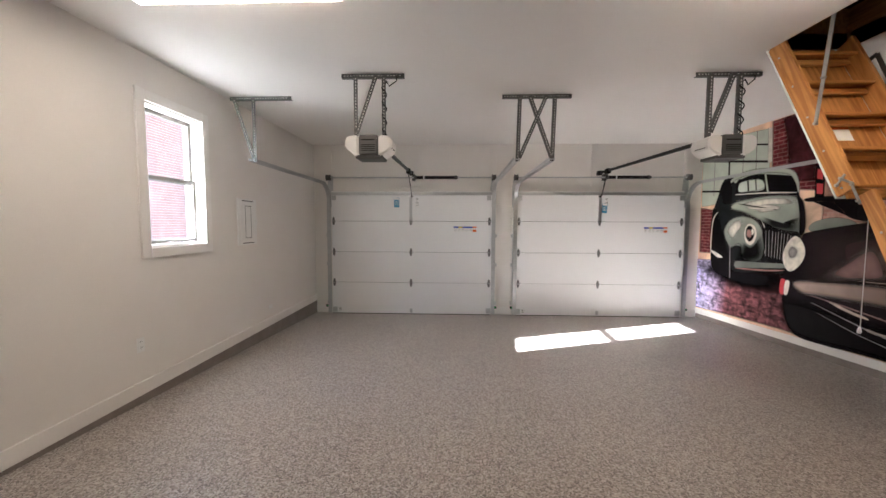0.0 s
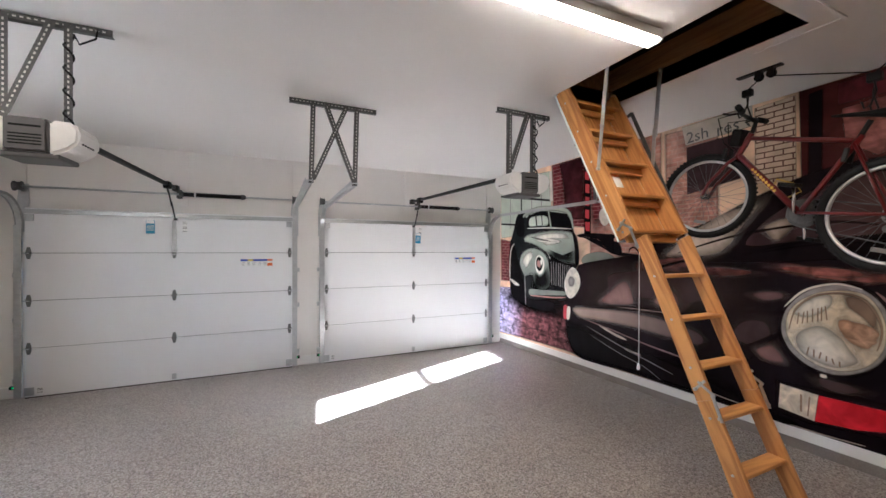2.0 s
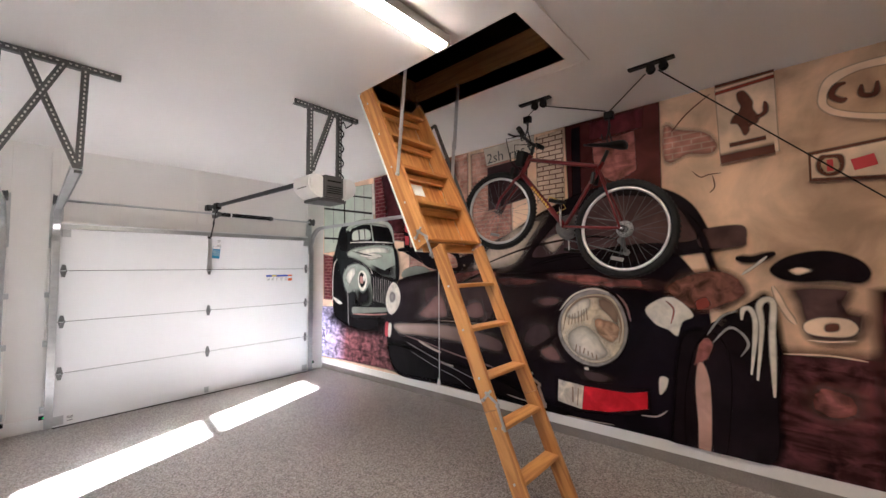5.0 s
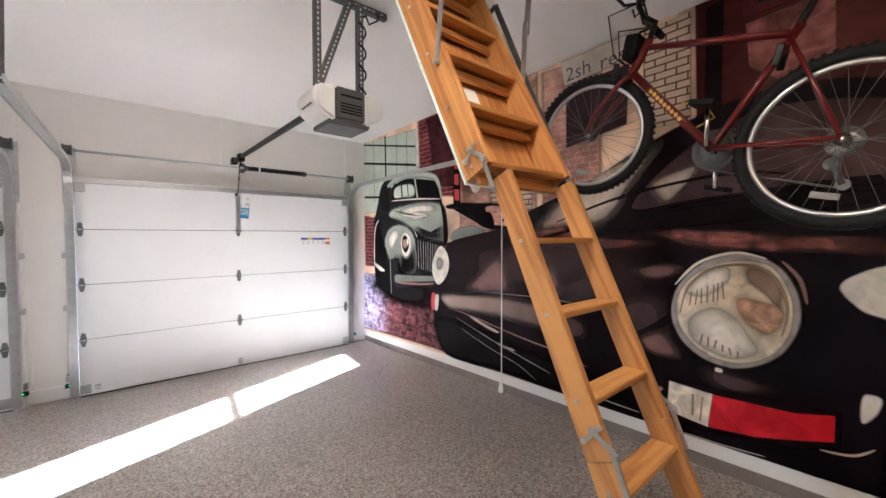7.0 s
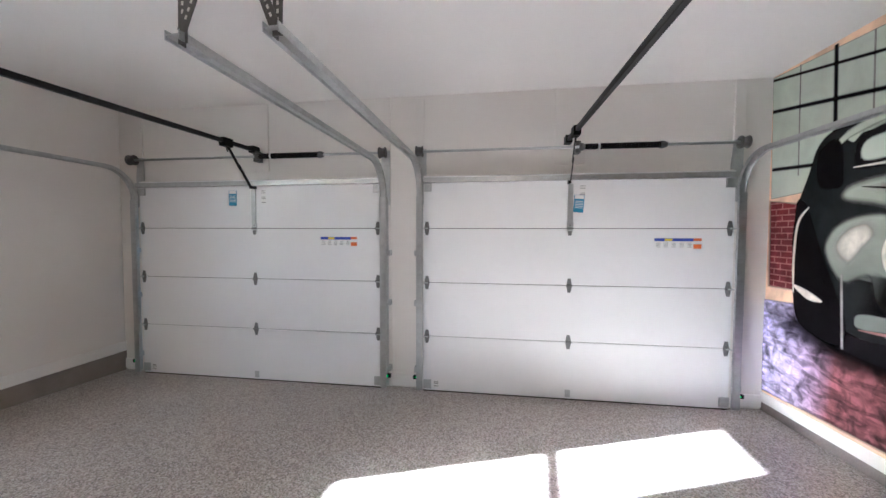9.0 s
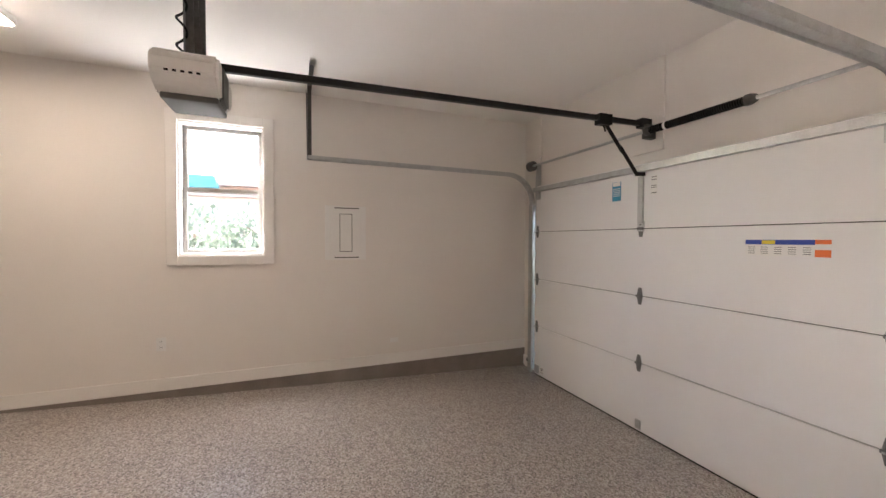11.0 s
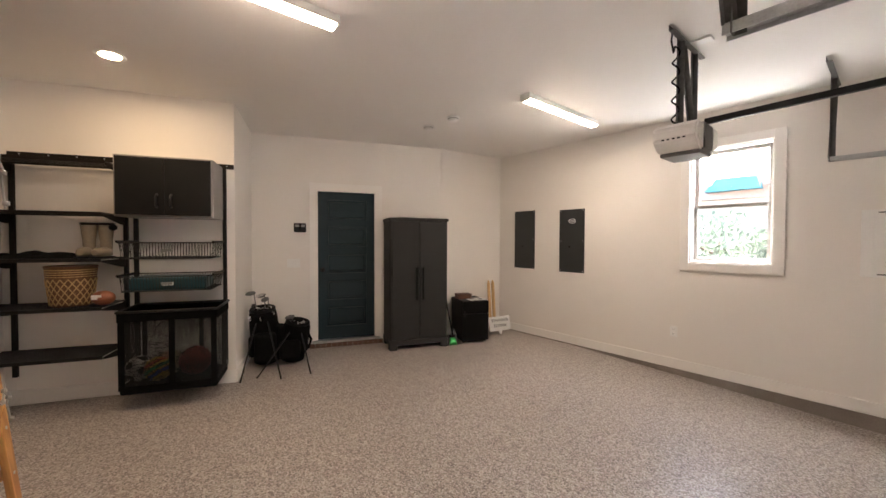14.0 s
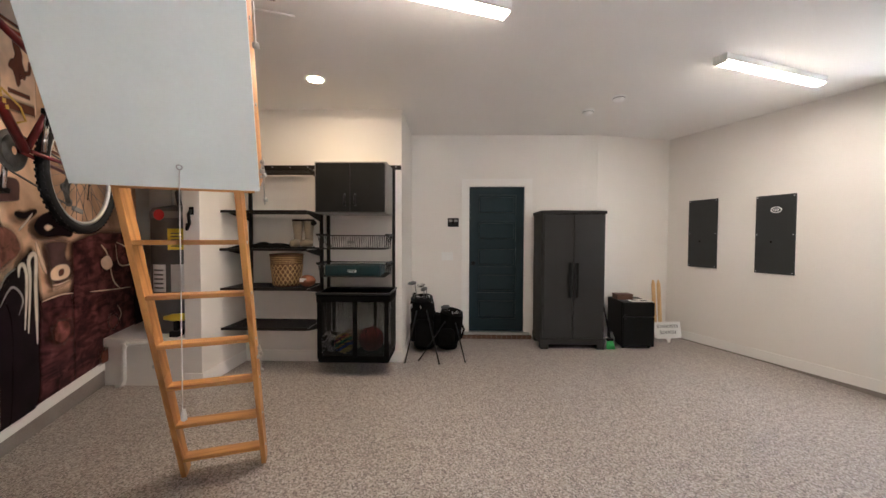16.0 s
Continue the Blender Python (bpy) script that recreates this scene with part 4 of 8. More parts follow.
# ---- house door ----
dm = (DS0 + DS1) / 2
d = thing("door_3", rear(dm, 0, DZ0), "dark teal five-panel house door, closed", "door", kind="structure")
w, hh = (DS1 - DS0) / 2, DZ1 - DZ0
part("slab", boxes((-w + 0.003, w - 0.003, -0.065, -0.034, 0.01, hh - 0.003)), NAVY, d)
ph = (hh - 0.11 - 0.18 - 4 * 0.085) / 5
part("stiles", boxes((-w + 0.003, -w + 0.11, -0.034, -0.016, 0.01, hh - 0.003), (w - 0.11, w - 0.003, -0.034, -0.016, 0.01, hh - 0.003),
                     *[(-w + 0.11, w - 0.11, -0.034, -0.016, z0, z1) for z0, z1 in [(0.01, 0.18)] + [(0.18 + ph * (k + 1) + 0.085 * k, 0.18 + (ph + 0.085) * (k + 1)) for k in range(4)] + [(hh - 0.11, hh - 0.003)]]), NAVY, d)
for k in range(5):
    z0 = 0.18 + (ph + 0.085) * k
    part("panel", boxes((-w + 0.135, w - 0.135, -0.036, -0.018, z0 + 0.028, z0 + ph - 0.028), bevel=0.014), NAVY, d)
bm = lathe(bmesh.new(), [(0.03, 0), (0.03, 0.008), (0.012, 0.012), (0.012, 0.04), (0.026, 0.05), (0.024, 0.066), (0.001, 0.07)], 16, pose(w - 0.06, -0.018, 0.93, -90, 0, 0))
part("door_handle", bm, BLACKM, d, "black round knob")
part("casing", boxes((-w - 0.10, -w, 0, 0.018, -0.06, hh + 0.105), (w, w + 0.10, 0, 0.018, -0.06, hh + 0.105), (-w, w, 0, 0.018, hh, hh + 0.105), bevel=0.003), TRIM, d)
part("jamb", boxes((-w - 0.001, -w + 0.002, -0.13, 0.0, 0, hh), (w - 0.002, w + 0.001, -0.13, 0.0, 0, hh), (-w, w, -0.13, 0.0, hh - 0.002, hh + 0.001)), TRIM, d)
part("threshold", boxes((-w - 0.07, w + 0.07, -0.10, 0.055, -0.028, 0.004), bevel=0.004), GALV, d, "grey metal threshold")
ds = thing("door_step", rear(dm, 0.0, None), "row of brown bricks under the house door sill", "brick step")
z0 = fz(rear_xy(dm, 0.05)[1])
top = DZ0 - 0.03 - z0
part("mortar_bed", boxes((-w - 0.105, w + 0.105, 0.002, 0.058, -0.02, top - 0.012)), MORTAR, ds)
bk = mesh_of("brick", boxes((-0.031, 0.031, 0.012, 0.068, -0.012, top - 0.002), bevel=0.004), BRICK)
n = 14
for k in range(n):
    shared("brick", bk, ds, pose(-w - 0.07 + (2 * w + 0.14) * k / (n - 1), 0.001 * (k % 3), 0))
# wall keypad and light switch
k = thing("door_control", rear(3.10, 0.0, 1.645), "black double garage door control pad on the wall", "door control")
part("body", boxes((-0.074, 0.074, 0, 0.022, -0.058, 0.058), bevel=0.004), BLACK, k)
for sx in (-0.036, 0.036):
    part("screen", boxes((sx - 0.024, sx + 0.024, 0.022, 0.0235, 0.008, 0.040)), CABSIDE, k)
    part("button", boxes((sx - 0.024, sx + 0.024, 0.022, 0.026, -0.042, -0.006), bevel=0.003), BLACKM, k)
k = thing("light_switch", rear(3.178, 0.0, 1.19), "white triple toggle light switch plate", "light switch")
part("plate", boxes((-0.078, 0.078, 0, 0.006, -0.056, 0.056), bevel=0.003), WHITEP, k)
for sx in (-0.045, 0, 0.045):
    part("toggle", boxes((sx - 0.006, sx + 0.006, 0.006, 0.016, -0.010, 0.012), bevel=0.002), WHITEP, k)

# ---- resin cabinet ----
c = thing("storage_cabinet", rear(1.645, 0.28), "tall dark grey resin storage cabinet with two closed doors", "cabinet")
w, dp = 0.385, 0.225
part("body", boxes((-w, w, -dp, dp - 0.02, 0.07, 1.655), bevel=0.008), CABG, c)
part("top", boxes((-w - 0.012, w + 0.012, -dp - 0.005, dp + 0.006, 1.65, 1.69), bevel=0.010), CABG, c)
part("plinth", boxes((-w - 0.008, w + 0.008, -dp, dp + 0.004, 0.06, 0.125), bevel=0.008), CABG, c)
for sx in (-1, 1):
    for y in (-dp + 0.05, dp - 0.045):
        part("foot", boxes((sx * (w - 0.045) - 0.05, sx * (w - 0.045) + 0.05, y - 0.05, y + 0.05, 0.0, 0.07), bevel=0.012), CABG, c)
    dr = part("door", boxes((min(sx * 0.003, sx * (w - 0.025)), max(sx * 0.003, sx * (w - 0.025)), dp - 0.025, dp + 0.0, 0.135, 1.64), bevel=0.006), CABG, c)
    hb = boxes((sx * 0.042 - 0.013, sx * 0.042 + 0.013, dp + 0.018, dp + 0.036, 0.64, 1.06), (sx * 0.042 - 0.013, sx * 0.042 + 0.013, dp, dp + 0.020, 0.64, 0.67), (sx * 0.042 - 0.013, sx * 0.042 + 0.013, dp, dp + 0.020, 1.03, 1.06), bevel=0.004)
    part("handle", hb, BLACK, dr, "long dark moulded handle")
part("top_tray", boxes((0.02, 0.24, -0.08, 0.10, 1.69, 1.702), bevel=0.003), BLACK, c)

# ---- small fridge, box, papers, broom, sign ----
f = thing("mini_fridge", rear(0.83, 0.235), "small black refrigerator standing on the floor", "fridge")
part("body", boxes((-0.19, 0.19, -0.23, 0.19, 0.02, 0.575), bevel=0.008), BLACK, f)
part("freezer_door", boxes((-0.19, 0.19, 0.194, 0.235, 0.40, 0.572), bevel=0.008), BLACK, f)
part("fridge_door", boxes((-0.19, 0.19, 0.194, 0.235, 0.03, 0.395), bevel=0.008), BLACK, f)
part("handle_lip", boxes((0.15, 0.18, 0.235, 0.243, 0.36, 0.43), bevel=0.003), BLACKM, f)
for sx in (-0.16, 0.16):
    part("foot", lathe(bmesh.new(), [(0.018, 0), (0.018, 0.022)], 10, pose(sx, 0.16, 0)), BLACK, f)
    part("foot", lathe(bmesh.new(), [(0.018, 0), (0.018, 0.022)], 10, pose(sx, -0.19, 0)), BLACK, f)
zt = fz(rear_xy(0.83, 0.235)[1]) + 0.575
b = thing("wooden_box", rear(0.915, 0.205, zt), "small dark brown wooden box on the fridge", "box")
part("box_body", boxes((-0.10, 0.10, -0.07, 0.07, 0, 0.05), bevel=0.003), BOXW, b)
part("lid", boxes((-0.103, 0.103, -0.073, 0.073, 0.051, 0.072), bevel=0.003), BOXW, b)
b = thing("paper_sheet", rear(0.775, 0.315, zt), "white printed paper lying on the fridge", "paper")
part("sheet", boxes((-0.14, 0.12, -0.10, 0.11, 0.0, 0.002)), PAPER, b)
part("print_blocks", boxes((-0.10, -0.02, -0.02, 0.05, 0.0022, 0.0028), (0.0, 0.07, -0.05, 0.02, 0.0022, 0.0028)), INK, b)
b = thing("cleaning_bottle", rear(1.12, 0.38), "small dark bottle on the floor beside the fridge", "bottle")
part("bottle", lathe(bmesh.new(), [(0.035, 0), (0.037, 0.01), (0.037, 0.12), (0.014, 0.16), (0.014, 0.19)], 14), TANKG, b)
b = thing("broom", rear(1.17, 0.42), "broom with green bristles leaning beside the cabinet", "broom")
part("stick", tube(bmesh.new(), [(-0.01, 0.02, 0.11), (0.06, -0.30, 0.98)], 0.011, 8), BLACK, b)
bm = bmesh.new()
for k in range(26):
    a = (k % 13 - 6) / 6
    tube(bm, [(a * 0.03, 0.02 + 0.01 * (k // 13), 0.10), (a * 0.05, 0.05 + 0.02 * (k // 13), 0.003)], [0.005, 0.004], 5)
part("bristles", bm, GREEN, b, "bright green plastic bristles")
part("head", boxes((-0.04, 0.04, 0.0, 0.045, 0.095, 0.125), bevel=0.006), BLACK, b)
s = thing("yard_sign", rear(0.34, 0.06), "upturned white yard sign on two wooden stakes", "sign")
for sx in (-0.035, 0.035):
    bm = bmesh.new()
    prism(bm, [(sx - 0.021, 0.05), (sx + 0.021, 0.05), (sx + 0.021, 0.74), (sx + 0.006, 0.80), (sx - 0.006, 0.80), (sx - 0.021, 0.74)], 0.02, pose(0.03, 0.0, 0, 7, 0, 0))
    part("stake", bm, WOODB, s, "pale pine stake")
bm = bmesh.new()
prism(bm, [(-0.19, 0.07), (-0.17, 0.055), (-0.03, 0.05), (-0.015, 0.0), (0.015, 0.0), (0.03, 0.05), (0.17, 0.055), (0.19, 0.07), (0.19, 0.265), (-0.19, 0.265)], -0.006, pose(-0.06, 0.10, 0, 12, 0, 8))
board = part("board", bm, PAPER, s, "white shaped board with dark letters")
words("lettering", "PRIVATE", 0.062, INK, board, pose(-0.06, 0.10, 0, 12, 0, 8) @ pose(0, 0.002, 0.135, 90, 180, 180))
words("lettering", "RESIDENCE", 0.060, INK, board, pose(-0.06, 0.10, 0, 12, 0, 8) @ pose(0, 0.002, 0.21, 90, 180, 180))

# ---- shelving wall ----
RAILZ = 2.19


def shelf_at(s, n, z):
    return rear(SB + s, NB + n, z)


t = thing("shelf_rail", shelf_at(0.86, 0, RAILZ), "black-brown steel hang rail on the wall", "shelf rail")
part("rail", boxes((-0.855, 0.80, 0, 0.022, -0.022, 0.022), bevel=0.003), SHELFB, t)
for k in range(9):
    part("screw", lathe(bmesh.new(), [(0.006, 0), (0.004, 0.004)], 8, pose(-0.80 + 0.19 * k, 0.022, 0.004, -90, 0, 0)), GALV, t)
for s in (0.085, 0.79, 0.865, 1.635):
    z0 = 0.33
    t = thing("shelf_upright", shelf_at(s, 0, 0), "black-brown slotted steel shelf upright", "shelf upright", "shelf uprights")
    part("standard", boxes((-0.016, 0.016, 0.001, 0.03, z0, RAILZ - 0.024), bevel=0.002), SHELFB, t)
for z, dn in ((2.12, 0.34), (1.70, 0.40), (1.33, 0.42), (0.945, 0.42), (0.555, 0.42)):
    t = thing("wire_shelf", shelf_at(1.25, 0.03, z), "black-brown ventilated steel shelf on brackets", "shelf", "wire shelves")
    w0, w1 = -0.385, 0.46
    part("front_lip", boxes((w0, w1, dn - 0.012, dn, -0.022, 0.004), bevel=0.002), SHELFB, t)
    part("back_lip", boxes((w0, w1, 0.0, 0.012, -0.014, 0.004), bevel=0.002), SHELFB, t)
    part("wire_mesh", boxes(*[(w0 + 0.012 * k, w0 + 0.012 * k + 0.004, 0.012, dn - 0.012, -0.003, 0.002) for k in range(70)]), WIRE, t)
    for x in (w0 + 0.005, w1 - 0.07):
        bm = bmesh.new()
        prism(bm, [(0, -0.012), (dn - 0.02, -0.012), (dn - 0.03, -0.028), (0.06, -0.085), (0, -0.085)], 0.006, pose(x, 0, 0, 0, 0, 90))
        part("bracket", bm, SHELFB, t)
c = thing("wall_cabinet", shelf_at(0.45, 0.031, 1.675), "grey-sided wall cabinet with two black doors", "cabinet")
part("carcass", boxes((-0.355, 0.345, 0, 0.37, 0, 0.5), bevel=0.002), CABSIDE, c)
for sx in (-1, 1):
    dr = part("door", boxes((min(sx * 0.0015 - 0.005, sx * 0.335 - 0.005), max(sx * 0.0015 - 0.005, sx * 0.335 - 0.005), 0.372, 0.390, 0.014, 0.486), bevel=0.002), CABFRONT, c, "flat black door")
    bm = tube(bmesh.new(), [(sx * 0.05 - 0.005, 0.39, 0.075), (sx * 0.05 - 0.005, 0.412, 0.09), (sx * 0.05 - 0.005, 0.418, 0.13), (sx * 0.05 - 0.005, 0.412, 0.17), (sx * 0.05 - 0.005, 0.39, 0.185)], 0.009, 8)
    part("handle", bm, BLACKM, dr, "black bow handle")


def basket(z, hh, label):
    t = thing("wire_basket", shelf_at(0.43, 0.035, z), label, "basket", "wire baskets")
    w0, w1, dn = -0.335, 0.335, 0.40
    for zz, k in ((hh, 0), (0.004, 0.02)):
        part("rim", tube(bmesh.new(), [(w0 + k, 0, zz), (w1 - k, 0, zz), (w1 - k, dn - k, zz), (w0 + k, dn - k, zz), (w0 + k, 0, zz)], 0.005, 6), WIRE, t)
    n = 30
    for k in range(n):
        x = w0 + 0.02 + (w1 - w0 - 0.04) * k / (n - 1)
        part("cross_wire", tube(bmesh.new(), [(x, dn, hh), (x, dn - 0.02, 0.004), (x, 0.02, 0.004), (x, 0, hh)], 0.0024, 4), WIRE, t)
    for k in range(14):
        y = 0.03 + (dn - 0.06) * k / 13
        part("long_wire", tube(bmesh.new(), [(w0, y, hh), (w0 + 0.02, y, 0.004), (w1 - 0.02, y, 0.004), (w1, y, hh)], 0.0024, 4), WIRE, t)
    for x0, x1 in ((w0 - 0.01, w0 + 0.006), (w1 - 0.006, w1 + 0.01)):
        part("runner", boxes((x0, x1, 0, dn, hh + 0.004, hh + 0.018)), SHELFB, t)
    part("badge", boxes((-0.04, 0.04, dn + 0.002, dn + 0.006, hh * 0.45, hh * 0.62), bevel=0.002), CABSIDE, t)


basket(1.325, 0.135, "black wire drawer basket, empty")
basket(1.055, 0.125, "black wire drawer basket holding a teal case")
t = thing("teal_case", shelf_at(0.43, 0.06, 1.062), "dark teal plastic case lying in the wire basket", "case")
part("shell", boxes((-0.275, 0.275, 0.06, 0.35, 0.0, 0.11), bevel=0.022), TEAL, t)
part("label", boxes((-0.04, 0.04, 0.350, 0.353, 0.04, 0.068), bevel=0.001), PAPER, t)
# black net bin with balls
NBX = shelf_at(0.41, 0.035, 0.265)
t = thing("net_bin", NBX, "black net storage bin on the wall rail holding balls", "bin")
w0, w1, dn, hh = -0.355, 0.355, 0.43, 0.635
part("top_band", boxes((w0, w1, dn - 0.008, dn, hh - 0.08, hh), (w0, w1, 0, 0.008, hh - 0.08, hh), (w0, w0 + 0.008, 0.008, dn - 0.008, hh - 0.08, hh), (w1 - 0.008, w1, 0.008, dn - 0.008, hh - 0.08, hh), bevel=0.002), CLOTH, t)
part("rim_tube", tube(bmesh.new(), [(w0, 0, hh), (w1, 0, hh), (w1, dn, hh), (w0, dn, hh), (w0, 0, hh)], 0.012, 8), BLACKM, t)
part("base", boxes((w0 + 0.01, w1 - 0.01, 0.0, dn - 0.005, -0.04, 0.03), bevel=0.015), CLOTH, t)
part("net_sides", boxes((w0 + 0.006, w1 - 0.006, dn - 0.006, dn - 0.004, 0.03, hh - 0.08), (w0 + 0.004, w0 + 0.006, 0.004, dn - 0.008, 0.03, hh - 0.08), (w1 - 0.006, w1 - 0.004, 0.004, dn - 0.008, 0.03, hh - 0.08)), NET, t, "see-through black netting")
for x in (w0 + 0.03, -0.02, w1 - 0.03):
    part("strap", boxes((x - 0.022, x + 0.022, dn - 0.003, dn + 0.002, 0.0, hh - 0.06)), CLOTH, t)
for x in (w0 + 0.04, -0.13, w1 - 0.04):
    part("back_post", boxes((x - 0.016, x + 0.016, 0.002, 0.02, 0.0, hh)), CLOTH, t)


def ball(name, x, y, r, material, label):
    b = thing(name, NBX @ pose(x, y, 0.03 + r, 20, 30, 10), label, "ball", "balls in the bin")
    bm = bmesh.new()
    bmesh.ops.create_icosphere(bm, subdivisions=3, radius=r)
    for fc in bm.faces:
        fc.smooth = True
    part("skin", bm, material, b)
    return b


b = ball("soccer_ball", 0.255, 0.28, 0.105, BALLW, "white soccer ball with black patches in the net bin")
bm = bmesh.new()
bmesh.ops.create_icosphere(bm, subdivisions=1, radius=0.105)
dirs = [v.co.normalized() for v in bm.verts if len(v.link_edges) == 5]
bm.free()
for d0 in dirs:
    q = d0.to_track_quat("Z", "Y").to_matrix().to_4x4()
    part("patch", lathe(bmesh.new(), [(0.036, 0.1005), (0.028, 0.1035), (0.014, 0.106), (0.001, 0.107)], 5, q), BLACK, b)
b = ball("striped_ball", 0.115, 0.32, 0.10, mat("ball_yellow", (0.62, 0.42, 0.05), 0.45, vary=0.05), "rainbow striped play ball in the net bin")
for z, cc in ((0.045, (0.5, 0.10, 0.03)), (0.0, (0.06, 0.30, 0.08)), (-0.045, (0.05, 0.12, 0.40))):
    part("stripe", lathe(bmesh.new(), [(math.sqrt(0.1012 ** 2 - (z + a) ** 2), z + a) for a in (-0.014, 0, 0.014)], 28, cap=False), mat("ball_stripe", cc, 0.45, vary=0.05), b)
ball("play_ball", 0.06, 0.20, 0.11, mat("ball_patterned_cream", (0.55, 0.42, 0.28), 0.5, vary=0.5, scale=16), "cream patterned ball in the net bin")
ball("kick_ball", -0.14, 0.25, 0.125, BALLR, "red rubber ball in the net bin")

# things on the shelves
b = thing("boots", shelf_at(0.99, 0.22, 1.333), "pair of sand-coloured rubber boots on a shelf", "boots")
for x, rr in ((0.06, 8), (-0.055, -4)):
    bm = bmesh.new()
    lathe(bm, [(0.042, 0.02), (0.040, 0.07), (0.042, 0.14), (0.052, 0.24), (0.055, 0.29)], 16, pose(x, -0.03, 0, 0, 0, 0))
    lathe(bm, [(0.02, -0.09), (0.042, -0.06), (0.046, 0.0), (0.044, 0.06), (0.02, 0.11)], 14, pose(x, 0.03, 0.045, -90, 0, rr))
    part("boot", bm, BOOT, b)
    part("cuff", lathe(bmesh.new(), [(0.057, 0.272), (0.058, 0.293), (0.052, 0.293)], 16, pose(x, -0.03, 0), cap=False), BLACK, b)
    part("sole", boxes((x - 0.045, x + 0.045, -0.08, 0.14, 0, 0.012), bevel=0.004), BLACK, b)
part("pompom", lathe(bmesh.new(), [(0.004, -0.03), (0.028, -0.015), (0.03, 0.01), (0.004, 0.03)], 9, pose(-0.115, 0.0, 0.255)), BLACK, b)
b = thing("folded_cloth", shelf_at(1.38, 0.22, 1.333), "heap of black folded cloth on a shelf", "cloth")
bm = bmesh.new()
bmesh.ops.create_grid(bm, x_segments=26, y_segments=14, size=0.5)
for v in bm.verts:
    e = max(0.0, 1 - (abs(v.co.x) / 0.5) ** 4) * max(0.0, 1 - (abs(v.co.y) / 0.5) ** 4)
    hz = e * (0.022 + 0.035 * noise.noise(Vector((v.co.x * 6, v.co.y * 5, 3))) + 0.02)
    v.co = Vector((v.co.x * 0.62, v.co.y * 0.32, max(0.002, hz)))
part("cloth", bm, CLOTH, b)
b = thing("woven_basket", shelf_at(1.145, 0.24, 0.948), "brown woven basket with light diamond pattern", "basket")
part("body", lathe(bmesh.new(), [(0.125, 0), (0.132, 0.02), (0.148, 0.16), (0.160, 0.315), (0.150, 0.318)], 30), CANE, b)
part("rim", torus(bmesh.new(), 0.157, 0.009, 36, 6, pose(0, 0, 0.316, 90, 0, 0)), CANE, b)
for k in range(20):
    for sg in (-1, 1):
        pts = []
        for j in range(9):
            z = 0.012 + 0.21 * j / 8
            r = 0.129 + 0.022 * (z / 0.2)
            a = 2 * math.pi * k / 20 + sg * j / 8 * 0.95
            pts.append((r * math.cos(a), r * math.sin(a), z))
        part("weave", tube(bmesh.new(), pts, 0.0048, 4), CANEL, b)
for z in (0.24, 0.258, 0.276, 0.294):
    part("band", torus(bmesh.new(), 0.1515 + (z - 0.24) * 0.09, 0.0045, 36, 5, pose(0, 0, z, 90, 0, 0)), CANEL, b)
b = thing("leather_ball", shelf_at(0.90, 0.33, 0.948), "brown leather ball with a white label", "ball")
bm = bmesh.new()
bmesh.ops.create_icosphere(bm, subdivisions=3, radius=0.06)
for fc in bm.faces:
    fc.smooth = True
bmesh.ops.scale(bm, vec=(1.35, 1, 1), verts=bm.verts)
bmesh.ops.translate(bm, vec=(0, 0, 0.06), verts=bm.verts)
part("skin", bm, LEATHER, b)
part("label", boxes((-0.01, 0.055, 0.054, 0.058, 0.055, 0.09)), PAPER, b)

